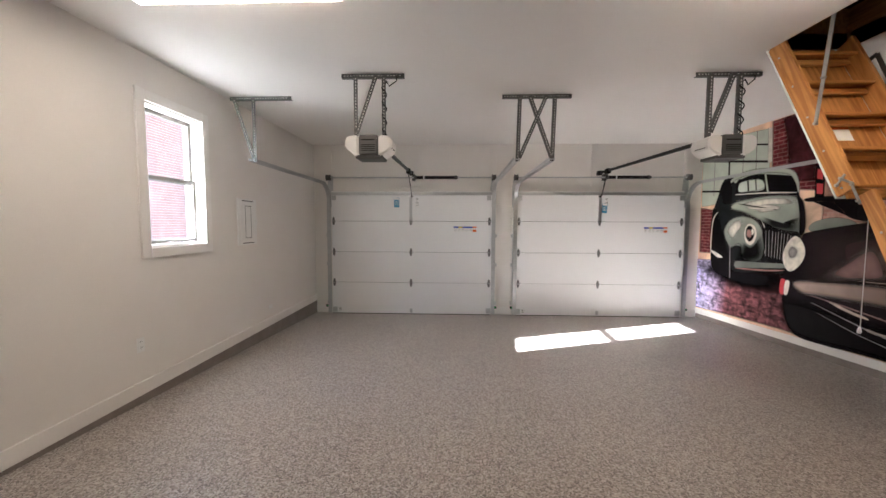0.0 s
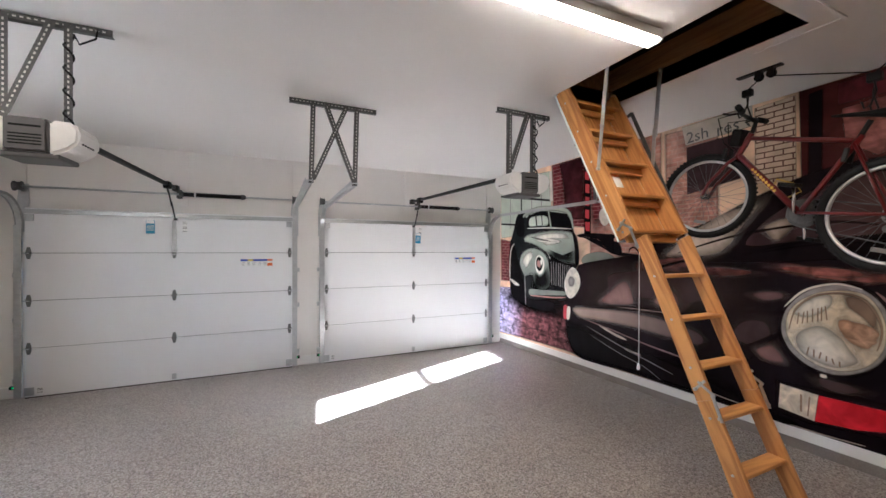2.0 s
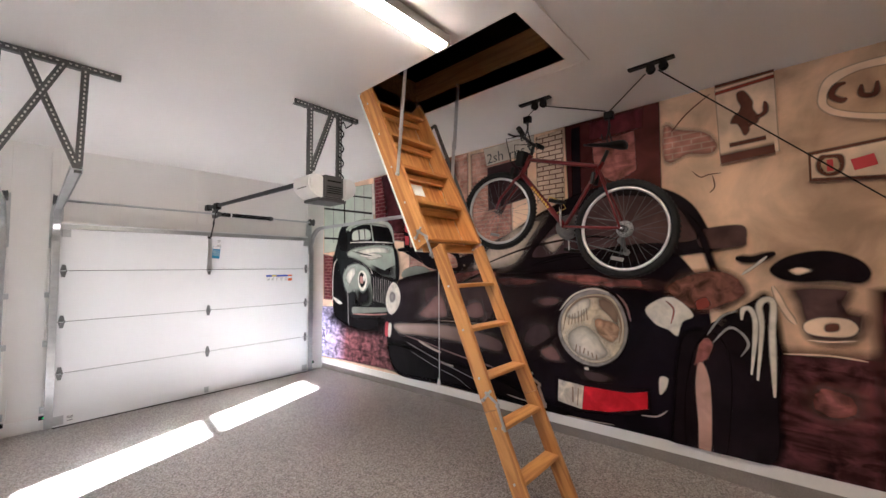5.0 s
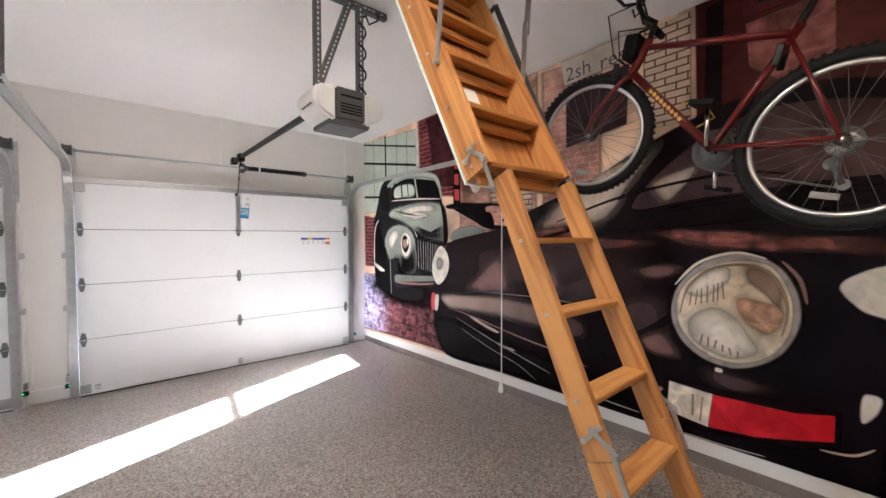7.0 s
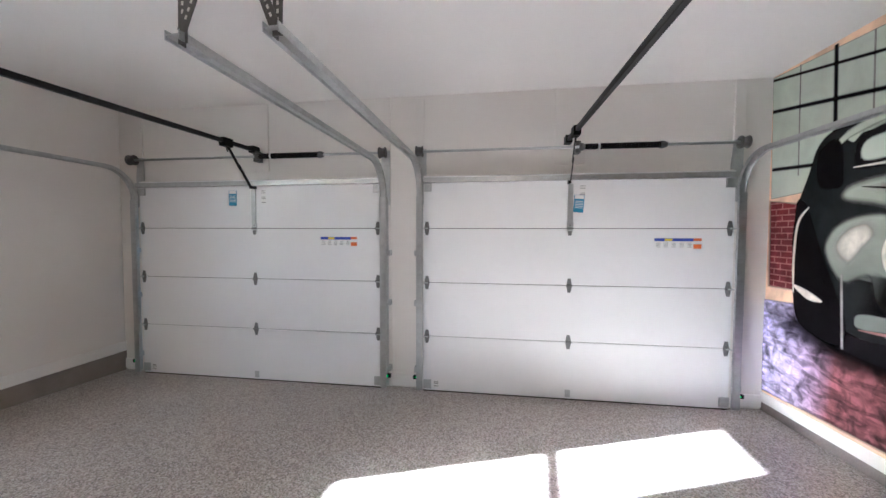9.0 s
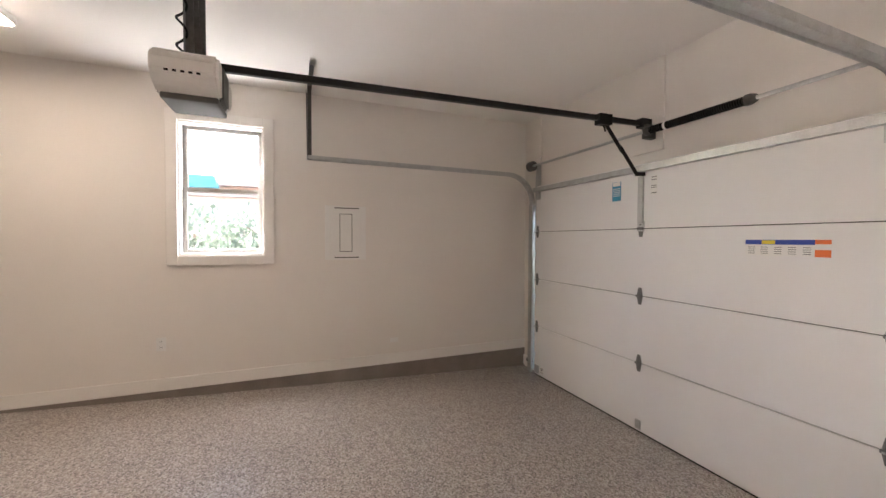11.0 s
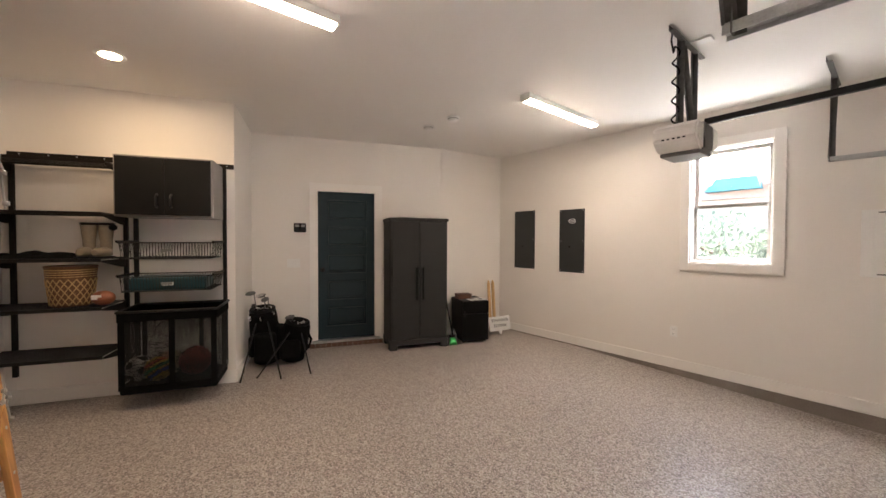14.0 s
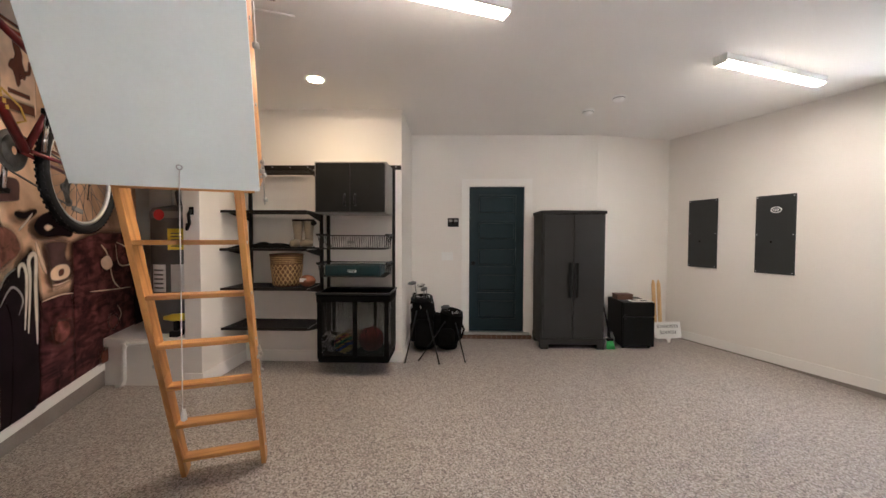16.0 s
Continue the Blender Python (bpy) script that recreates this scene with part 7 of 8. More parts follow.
stroke("wing_edge", PALE, [(5.16, 1.52), (5.08, 1.40), (5.06, 1.24), (5.07, 1.08)], 0.014)
shape("sedan_lamp", PALE, [(5.35, 1.48), (5.26, 1.44), (5.22, 1.34), (5.26, 1.22), (5.34, 1.18), (5.42, 1.23), (5.45, 1.34), (5.42, 1.44)])
shape("sedan_lamp_glass", NIGHT, [(5.35, 1.45), (5.29, 1.41), (5.26, 1.34), (5.29, 1.26), (5.35, 1.23), (5.41, 1.29), (5.42, 1.37), (5.4, 1.43)])
shape("sedan_lamp_glint", PALE, [(5.30, 1.41), (5.27, 1.36), (5.30, 1.32), (5.33, 1.36)])
shape("sedan_lamp_bulb", PINKP, [(5.37, 1.4), (5.32, 1.37), (5.32, 1.29), (5.39, 1.3), (5.4, 1.36)])
shape("sedan_grille", NIGHT, [(5.12, 1.42), (4.84, 1.37), (4.6, 1.35), (4.65, 1.25), (4.73, 1.04), (4.79, 0.98), (4.98, 0.98), (5.06, 1.11)])
stroke("grille_bar", GREYP, [(5.07, 1.39), (5.05, 1.05)], 0.012)
stroke("grille_bar", GREYP, [(5.02, 1.39), (5.0, 1.05)], 0.012)
stroke("grille_bar", GREYP, [(4.96, 1.38), (4.96, 1.04)], 0.012)
stroke("grille_bar", GREYP, [(4.91, 1.37), (4.91, 1.04)], 0.012)
stroke("grille_bar", GREYP, [(4.87, 1.37), (4.87, 1.03)], 0.012)
stroke("grille_bar", GREYP, [(4.82, 1.36), (4.83, 1.03)], 0.012)
stroke("grille_bar", GREYP, [(4.78, 1.35), (4.79, 1.02)], 0.012)
stroke("grille_bar", GREYP, [(4.73, 1.35), (4.76, 1.02)], 0.012)
stroke("grille_bar", GREYP, [(4.69, 1.34), (4.72, 1.01)], 0.012)
shape("sedan_bumper", SILVER, [(5.6, 0.9), (5.54, 0.94), (5.29, 0.95), (4.98, 0.97), (4.74, 0.98), (4.75, 0.93), (4.98, 0.9), (5.34, 0.86), (5.57, 0.84)])
stroke("bumper_glow", PINKP, [(5.57, 0.83), (5.24, 0.85), (4.97, 0.87), (4.76, 0.9)], 0.025)
shape("sedan_side", NIGHT, [(6.14, 1.65), (6.05, 1.69), (5.97, 1.53), (5.89, 1.32), (5.85, 1.12), (5.69, 0.94), (5.68, 0.7), (5.91, 0.7), (6.12, 0.88)])
stroke("sedan_edge", PALE, [(6.01, 1.66), (6.11, 1.54), (6.14, 1.26), (6.13, 0.99)], 0.025)
shape("sedan_tyre_edge", PALE, [(6.14, 1.05), (6.04, 1.04), (5.9, 0.99), (5.86, 0.96), (5.99, 0.96)])
stroke("sedan_edge", GREYP, [(5.71, 1.18), (5.68, 0.67)], 0.02)
shape("roadster_wing", SILVER, [(4.45, 1.4), (4.41, 1.49), (4.23, 1.54), (4.04, 1.53), (3.93, 1.47), (3.93, 1.38), (4.19, 1.36)])
shape("roadster_shape", NIGHT, [(4.53, 1.77), (4.31, 1.78), (3.77, 1.74), (3.51, 1.69), (3.46, 1.59), (3.38, 1.5), (3.46, 1.47), (3.69, 1.5), (3.85, 1.5), (4.03, 1.55), (4.19, 1.71), (4.49, 1.73)])
shape("roadster_window", PINKBRICK, [(3.94, 1.71), (3.79, 1.72), (3.56, 1.66), (3.51, 1.52), (3.69, 1.53), (3.85, 1.55), (3.9, 1.62)])
shape("roadster_seat", NIGHT, [(3.95, 1.65), (3.9, 1.67), (3.85, 1.63), (3.83, 1.54), (3.94, 1.53)])
stroke("steering_wheel", NIGHT, [(3.73, 1.54), (3.72, 1.58), (3.67, 1.6), (3.62, 1.57), (3.6, 1.53)], 0.018)
shape("printed_doorway", DOORRED, [(2.22, 2.8), (1.46, 2.8), (1.46, 1.81), (2.19, 1.84)], 0)
shape("doorway_panel", MAROON, [(2.0, 2.78), (1.57, 2.79), (1.58, 2.63), (2.0, 2.62)], 0)
shape("doorway_panel", ROSE, [(1.98, 2.59), (1.64, 2.62), (1.63, 2.3), (1.8, 2.22), (1.96, 2.35)], 0)
shape("doorway_leaf", NIGHT, [(2.16, 2.76), (2.08, 2.77), (2.08, 2.05), (2.16, 2.05)], 0)
shape("printed_bricks", CREAMBRICK, [(2.51, 2.77), (2.24, 2.78), (2.23, 2.12), (2.5, 2.14)], 0)
shape("printed_plate", PLATE, [(3.13, 2.79), (2.53, 2.8), (2.52, 2.63), (3.09, 2.6)], 0)
shape("printed_poster", PLUM, [(3.08, 2.58), (2.6, 2.6), (2.61, 2.2), (3.07, 2.12)], 0)
shape("printed_cracks", PINKBRICK, [(1.43, 2.6), (1.34, 2.55), (1.18, 2.49), (1.11, 2.39), (1.15, 2.33), (1.29, 2.35), (1.39, 2.31), (1.44, 2.36)])
shape("ground_dark", WETGROUND, [(1.17, 0.91), (0.81, 1.01), (0.46, 1.03), (0.2, 1.05), (0.03, 1.04), (0.11, 0.13), (0.92, 0.2), (1.22, 0.16)], 0)
shape("ground_dark", WETGROUND, [(0.42, 1.40), (0.0, 1.50), (-0.74, 1.50), (-0.74, 0.25), (0.42, 0.2)], 0)
shape("coupe_body", COUPE, [(4.77, 0.65), (4.79, 0.78), (4.73, 0.91), (4.55, 1.3), (4.45, 1.38), (4.02, 1.46), (3.66, 1.51), (3.08, 1.55), (2.34, 1.64), (1.99, 1.72), (1.76, 1.81), (1.56, 1.78), (1.32, 1.57), (1.2, 1.29), (1.16, 0.79), (1.2, 0.16), (1.42, 0.18), (1.72, 0.2), (2.16, 0.2), (3.65, 0.18), (4.54, 0.15)])
shape("coupe_cabin", NIGHT, [(3.52, 1.61), (3.11, 1.71), (2.56, 2.0), (2.15, 2.16), (1.81, 2.21), (1.48, 2.14), (1.27, 1.99), (1.15, 1.73), (1.12, 1.65), (1.47, 1.6), (2.08, 1.51), (2.97, 1.47)])
shape("cabin_glass", PLUM, [(2.57, 1.63), (2.27, 1.95), (1.91, 2.11), (1.52, 2.07), (1.34, 1.95), (1.25, 1.73), (1.62, 1.71), (2.17, 1.66)])
shape("cabin_reflection", CREAM, [(3.31, 1.49), (3.11, 1.71), (2.72, 1.93), (2.44, 1.99), (2.57, 1.8), (2.73, 1.57), (2.97, 1.5)])
shape("cabin_reflection", CREAM, [(2.45, 1.77), (2.3, 1.84), (2.19, 1.85), (2.28, 1.71), (2.37, 1.66)])
stroke("wiper", NIGHT, [(3.15, 1.55), (2.63, 1.71), (2.07, 1.79), (1.79, 1.76)], 0.02)
stroke("wiper", NIGHT, [(2.58, 1.54), (2.18, 1.63), (1.62, 1.66), (1.25, 1.65)], 0.03)
shape("bonnet_mirror_bricks", ROSE, [(3.66, 1.39), (3.54, 1.46), (3.27, 1.5), (3.01, 1.51), (2.96, 1.35), (3.0, 1.31), (3.35, 1.27), (3.54, 1.25), (3.59, 1.3)])
stroke("wiper", NIGHT, [(3.59, 1.25), (3.35, 1.39), (3.09, 1.47), (2.93, 1.51)], 0.03)
shape("bonnet_reflection", ROSE, [(3.07, 1.4), (2.79, 1.43), (2.63, 1.42), (2.44, 1.4), (2.59, 1.35), (2.93, 1.34)])
shape("bonnet_reflection", ROSE, [(2.37, 1.46), (2.24, 1.48), (1.99, 1.44), (1.71, 1.44), (1.55, 1.43), (1.48, 1.37), (1.66, 1.36), (1.99, 1.36), (2.21, 1.39)])
shape("bonnet_glow", PLUMLIGHT, [(2.55, 1.21), (2.4, 1.26), (2.27, 1.25), (2.29, 1.2), (2.44, 1.16)])
shape("bonnet_glow", PLUMLIGHT, [(4.07, 0.99), (3.89, 1.13), (3.61, 1.23), (3.5, 1.21), (3.57, 1.12), (3.8, 1.02), (4.02, 0.95)])
shape("bonnet_glow", PLUMLIGHT, [(3.17, 0.99), (3.09, 1.08), (3.0, 1.12), (2.98, 1.11), (3.04, 1.03), (3.13, 0.94), (3.17, 0.9)])
shape("wing_light", SHEEN, [(4.40, 1.30), (3.90, 1.42), (3.30, 1.46), (2.60, 1.42), (2.50, 1.10), (2.90, 0.96), (3.70, 0.95), (4.30, 0.92)])
shape("bonnet_glow", PLUMLIGHT, [(4.17, 0.9), (3.99, 1.1), (3.76, 1.25), (3.64, 1.07), (3.67, 0.93)])
shape("bonnet_glow", PLUMLIGHT, [(3.44, 1.0), (3.36, 1.14), (3.17, 1.18), (3.1, 1.02), (3.23, 0.96)])
shape("wing_light", SHEEN, [(2.62, 1.02), (2.36, 1.06), (2.30, 0.82), (2.55, 0.72), (2.75, 0.80)])
shape("bonnet_reflection", ROSE, [(2.40, 1.45), (2.05, 1.47), (1.77, 1.43), (1.89, 1.39), (2.23, 1.40)])
stroke("lamp_hood_glint", PLUMLIGHT, [(1.80, 1.31), (1.73, 1.22), (1.70, 1.10)], 0.02)
shape("wing_light", SHEEN, [(2.14, 0.66), (1.94, 0.66), (1.80, 0.63), (1.92, 0.56), (2.10, 0.57)])
shape("wing_light", PLUMLIGHT, [(1.36, 1.48), (1.18, 1.49), (1.05, 1.38), (1.10, 1.22), (1.24, 1.34)])
shape("nose_band", CREAMG, [(4.58, 0.78), (4.10, 0.84), (3.61, 0.87), (3.10, 0.84), (2.90, 0.78), (2.94, 0.66), (3.30, 0.68), (3.70, 0.70), (4.20, 0.69), (4.48, 0.68)])
stroke("panel_line", NIGHT, [(4.35, 0.82), (3.88, 0.89), (3.5, 0.92), (3.2, 0.92), (2.93, 0.92), (2.71, 0.89)], 0.035)
stroke("panel_line_glint", CREAM, [(3.88, 0.9), (3.5, 0.92), (3.2, 0.93), (2.93, 0.92)], 0.006)
shape("lower_shade", NIGHT, [(4.73, 0.52), (4.18, 0.53), (3.65, 0.49), (3.06, 0.44), (2.61, 0.35), (2.32, 0.26), (2.32, 0.21), (3.65, 0.18), (4.54, 0.15)])
stroke("bumper_glint", PLUMLIGHT, [(4.38, 0.66), (4.02, 0.62), (3.49, 0.55), (3.07, 0.51), (2.87, 0.46)], 0.018)
stroke("bumper_glint", CREAM, [(4.15, 0.63), (3.92, 0.57), (3.75, 0.54)], 0.03)
stroke("bumper_glint", CREAM, [(3.79, 0.44), (3.67, 0.42), (3.56, 0.42)], 0.025)
stroke("bumper_glint", GREYP, [(4.35, 0.58), (3.87, 0.46), (3.49, 0.38), (3.19, 0.32)], 0.012)
stroke("bumper_glint", GREYP, [(4.28, 0.48), (3.87, 0.37), (3.52, 0.3), (3.33, 0.22)], 0.008)
stroke("bumper_glint", CREAM, [(2.86, 0.27), (2.69, 0.26), (2.49, 0.26)], 0.008)
stroke("bumper_glint", CREAM, [(2.25, 0.23), (2.04, 0.24), (1.84, 0.26)], 0.008)
stroke("bumper_glint", CREAM, [(1.64, 0.39), (1.53, 0.41), (1.46, 0.47)], 0.012)
shape("coupe_seal", NIGHT, [(2.62, 0.71), (2.43, 0.86), (2.27, 0.98), (2.3, 0.92), (2.39, 0.83), (2.54, 0.65)])
shape("wing_glow", PLUMLIGHT, [(2.5, 0.76), (2.39, 0.83), (2.33, 0.81), (2.26, 0.7), (2.36, 0.67), (2.46, 0.69)])
shape("far_lamp", PALE, [(4.61, 1.33), (4.51, 1.26), (4.47, 1.13), (4.53, 0.99), (4.65, 0.9), (4.74, 0.96), (4.77, 1.1), (4.71, 1.25)])
shape("far_lamp_detail", GREYP, [(4.65, 1.21), (4.57, 1.17), (4.59, 1.08), (4.67, 1.06), (4.7, 1.14)])
shape("far_indicator", REDP, [(4.77, 0.78), (4.71, 0.77), (4.72, 0.62), (4.78, 0.63)])
shape("far_indicator_white", PALE, [(4.71, 0.77), (4.65, 0.77), (4.67, 0.62), (4.72, 0.62)])
shape("lamp_ring", NIGHT, [(1.99, 1.36), (1.84, 1.33), (1.75, 1.22), (1.71, 1.06), (1.74, 0.9), (1.83, 0.76), (1.98, 0.68), (2.15, 0.7), (2.28, 0.8), (2.33, 0.96), (2.29, 1.14), (2.16, 1.3)])
shape("lamp_ring", GREYP, [(1.99, 1.34), (1.85, 1.31), (1.76, 1.21), (1.72, 1.05), (1.75, 0.9), (1.83, 0.78), (1.98, 0.7), (2.14, 0.72), (2.26, 0.82), (2.31, 0.97), (2.27, 1.14), (2.15, 1.28)])
shape("lamp_glass", LAMP, [(1.99, 1.3), (1.86, 1.29), (1.78, 1.19), (1.75, 1.05), (1.77, 0.91), (1.85, 0.79), (1.98, 0.73), (2.12, 0.75), (2.23, 0.84), (2.28, 0.97), (2.25, 1.13), (2.13, 1.25)])
shape("lamp_bright", PALE, [(2.22, 0.95), (2.09, 1.04), (1.98, 0.99), (1.91, 0.89), (1.87, 0.81), (1.98, 0.74), (2.11, 0.76), (2.21, 0.83)])
shape("lamp_amber", AMBER, [(1.98, 1.11), (1.86, 1.1), (1.77, 1.05), (1.79, 0.95), (1.86, 0.9), (1.95, 0.96), (1.99, 1.04)])
shape("lamp_shadow", LAMPD, [(1.96, 1.29), (1.84, 1.26), (1.78, 1.16), (1.79, 1.05), (1.86, 1.12), (1.95, 1.20)])
shape("lamp_bright", PALE, [(2.24, 1.10), (2.14, 1.22), (2.02, 1.27), (2.02, 1.18), (2.14, 1.08)])
stroke("lamp_inner_ring", LAMPD, [(2.26, 0.97), (2.22, 1.13), (2.12, 1.24), (1.99, 1.28), (1.87, 1.26), (1.80, 1.17), (1.77, 1.05), (1.79, 0.92)], 0.014)
stroke("lamp_chrome", PALE, [(2.29, 1.14), (2.17, 1.28), (2.0, 1.345), (1.86, 1.32)], 0.016)
stroke("lamp_rib", LAMPD, [(2.2, 1.11), (2.21, 1.02)], 0.007)
stroke("lamp_rib", LAMPD, [(2.17, 1.12), (2.18, 1.03)], 0.007)
stroke("lamp_rib", LAMPD, [(2.15, 1.13), (2.15, 1.04)], 0.007)
stroke("lamp_rib", LAMPD, [(2.12, 1.15), (2.12, 1.05)], 0.007)
stroke("lamp_rib", LAMPD, [(2.09, 1.16), (2.09, 1.06)], 0.007)
stroke("lamp_rib", LAMPD, [(2.07, 1.17), (2.07, 1.07)], 0.007)
stroke("lamp_rib", LAMPD, [(2.05, 1.18), (2.04, 1.08)], 0.007)
stroke("lamp_rib", LAMPD, [(2.14, 0.86), (2.15, 0.8)], 0.009)
stroke("lamp_rib", LAMPD, [(2.11, 0.85), (2.11, 0.79)], 0.009)
stroke("lamp_rib", LAMPD, [(2.07, 0.84), (2.08, 0.79)], 0.009)
stroke("lamp_rib", LAMPD, [(2.04, 0.82), (2.04, 0.78)], 0.009)
stroke("lamp_rib", LAMPD, [(2.01, 0.81), (2.0, 0.77)], 0.009)
stroke("lamp_rib", LAMPD, [(1.97, 0.8), (1.97, 0.76)], 0.009)
shape("indicator_frame", NIGHT, [(2.34, 0.55), (1.97, 0.56), (1.57, 0.6), (1.57, 0.42), (1.73, 0.36), (2.13, 0.29), (2.34, 0.3)], 0)
shape("indicator_clear", LAMP, [(2.31, 0.53), (2.08, 0.52), (2.1, 0.32), (2.32, 0.34)], 0)
shape("indicator_red", REDLAMP, [(2.08, 0.52), (1.89, 0.53), (1.73, 0.54), (1.59, 0.58), (1.59, 0.45), (1.73, 0.4), (1.89, 0.35), (2.1, 0.32)], 0)
stroke("indicator_rib", LAMPD, [(2.18, 0.49), (2.18, 0.36)], 0.012)
stroke("indicator_rib", LAMPD, [(2.13, 0.49), (2.14, 0.34)], 0.008)
shape("screw_glint", PALE, [(2.07, 0.68), (2.04, 0.68), (2.04, 0.66), (2.07, 0.66)])
shape("door_mirror", PLUM, [(1.24, 1.76), (1.2, 1.8), (0.99, 1.81), (0.97, 1.71), (1.0, 1.67), (1.21, 1.66)])
stroke("window_edge", NIGHT, [(1.32, 1.94), (1.22, 1.76), (1.14, 1.49), (1.04, 1.43)], 0.05)
stroke("plaster_crack", BROWN, [(1.38, 2.54), (1.28, 2.65), (1.14, 2.75)], 0.01)
stroke("plaster_crack", BROWN, [(1.26, 2.22), (1.21, 2.17), (1.16, 2.18), (1.09, 2.18)], 0.008)
stroke("plaster_crack", BROWN, [(1.14, 2.17), (1.13, 2.09), (1.16, 2.05)], 0.008)
shape("printed_sign", SANDL, [(1.11, 2.77), (0.8, 2.79), (0.79, 2.27), (1.09, 2.23)], 0)
stroke("sign_stripe", BROWN, [(1.11, 2.79), (0.8, 2.8)], 0.025)
stroke("sign_stripe", REDDUST, [(1.11, 2.74), (0.8, 2.76)], 0.025)
shape("sign_emblem", BROWN, [(0.99, 2.71), (0.95, 2.71), (0.91, 2.63), (0.91, 2.58), (0.88, 2.51), (0.9, 2.47), (0.94, 2.5), (0.93, 2.44), (0.96, 2.41), (0.99, 2.49), (1.03, 2.51), (1.01, 2.56), (0.97, 2.59), (0.99, 2.66)])
stroke("sign_emblem_tail", BROWN, [(0.9, 2.51), (0.85, 2.54), (0.85, 2.61)], 0.03)
stroke("sign_letters", BROWN, [(1.04, 2.36), (0.85, 2.37)], 0.03)
stroke("sign_letters", BROWN, [(1.09, 2.27), (0.81, 2.29)], 0.075)
shape("printed_oval", SANDL, [(0.61, 2.53), (0.58, 2.65), (0.49, 2.7), (0.33, 2.71), (0.18, 2.68), (0.21, 2.31), (0.35, 2.35), (0.51, 2.41), (0.58, 2.46)])
shape("oval_middle", SANDM, [(0.57, 2.53), (0.54, 2.61), (0.45, 2.66), (0.33, 2.66), (0.18, 2.63), (0.2, 2.36), (0.35, 2.39), (0.47, 2.43), (0.55, 2.48)])
stroke("oval_letter", BROWN, [(0.49, 2.61), (0.53, 2.6), (0.55, 2.55), (0.51, 2.51), (0.49, 2.52)], 0.035)
stroke("oval_letter", BROWN, [(0.43, 2.58), (0.43, 2.52), (0.38, 2.51), (0.37, 2.58)], 0.03)
shape("badge_sign", BROWN, [(0.66, 2.23), (0.29, 2.26), (0.31, 2.02), (0.66, 2.05)], 0)
shape("badge_sign_face", SANDL, [(0.65, 2.21), (0.29, 2.24), (0.31, 2.04), (0.65, 2.07)], 0)
shape("badge_disc", BROWN, [(0.58, 2.2), (0.52, 2.19), (0.51, 2.13), (0.53, 2.08), (0.58, 2.07), (0.62, 2.1), (0.63, 2.15), (0.61, 2.2)])
shape("badge_disc_face", SANDM, [(0.57, 2.18), (0.54, 2.17), (0.53, 2.13), (0.54, 2.1), (0.58, 2.09), (0.6, 2.11), (0.61, 2.15), (0.59, 2.18)])
stroke("badge_cross", REDP, [(0.57, 2.17), (0.57, 2.1)], 0.02)
stroke("badge_bar", REDP, [(0.48, 2.12), (0.39, 2.14)], 0.05)
shape("bike_dark", NIGHT, [(1.37, 0.99), (1.29, 1.09), (1.16, 1.11), (0.99, 1.28), (0.89, 1.37), (0.84, 1.26), (0.81, 1.01), (0.83, 0.65), (0.86, 0.3), (1.13, 0.18), (1.42, 0.13), (1.42, 0.57)])
shape("tank_bronze", BRONZE, [(1.44, 1.39), (1.27, 1.49), (1.1, 1.51), (1.0, 1.44), (0.98, 1.34), (1.09, 1.27), (1.22, 1.22), (1.36, 1.25)])
shape("white_flag", PALE, [(1.59, 1.2), (1.51, 1.28), (1.41, 1.31), (1.32, 1.25), (1.28, 1.18), (1.35, 1.13), (1.38, 1.03), (1.44, 1.07), (1.52, 1.1)])
stroke("flag_crack", ROSE, [(1.45, 1.28), (1.4, 1.22), (1.42, 1.11)], 0.012)
shape("glint", PALE, [(1.5, 0.71), (1.45, 0.71), (1.46, 0.64), (1.5, 0.58), (1.51, 0.63)])
shape("bike_tyre", NIGHT, [(1.3, 0.88), (1.23, 1.04), (1.15, 1.07), (1.08, 0.92), (1.08, 0.58), (1.14, 0.18), (1.32, 0.16), (1.35, 0.51)])
shape("bike_rim", ROSE, [(1.28, 0.84), (1.25, 0.99), (1.2, 1.04), (1.17, 0.99), (1.2, 0.9), (1.24, 0.85), (1.27, 0.69), (1.27, 0.85)])
shape("bike_rim_edge", PEACH, [(1.26, 0.85), (1.22, 0.84), (1.19, 0.67), (1.2, 0.24), (1.23, 0.2), (1.27, 0.19), (1.27, 0.45), (1.28, 0.69)])
stroke("chrome_tube", PALE, [(0.97, 0.83), (0.94, 1.14), (0.96, 1.25), (1.0, 1.25), (1.01, 1.18)], 0.03)
stroke("chrome_tube", PALE, [(0.94, 0.8), (0.91, 1.14), (0.92, 1.27), (0.89, 1.32), (0.85, 1.3), (0.86, 1.11), (0.86, 0.86), (0.86, 0.71)], 0.035)
stroke("chrome_tube", GREYP, [(1.2, 1.06), (1.12, 1.19), (1.03, 1.24)], 0.015)
stroke("chrome_tube", GREYP, [(1.17, 1.01), (1.08, 1.12), (1.01, 1.09), (0.98, 1.02), (1.02, 0.94)], 0.018)
shape("bike_tail_light", REDDUST, [(1.26, 1.29), (1.2, 1.32), (1.18, 1.26), (1.25, 1.23)])
stroke("handlebar", NIGHT, [(1.03, 1.59), (0.94, 1.58), (0.83, 1.62)], 0.06)
stroke("chrome_tube", PALE, [(1.0, 1.48), (0.93, 1.54), (0.87, 1.6)], 0.018)
shape("rider_seat", NIGHT, [(0.86, 1.52), (0.77, 1.6), (0.61, 1.63), (0.48, 1.58), (0.43, 1.5), (0.47, 1.44), (0.58, 1.45), (0.73, 1.44), (0.82, 1.46)])
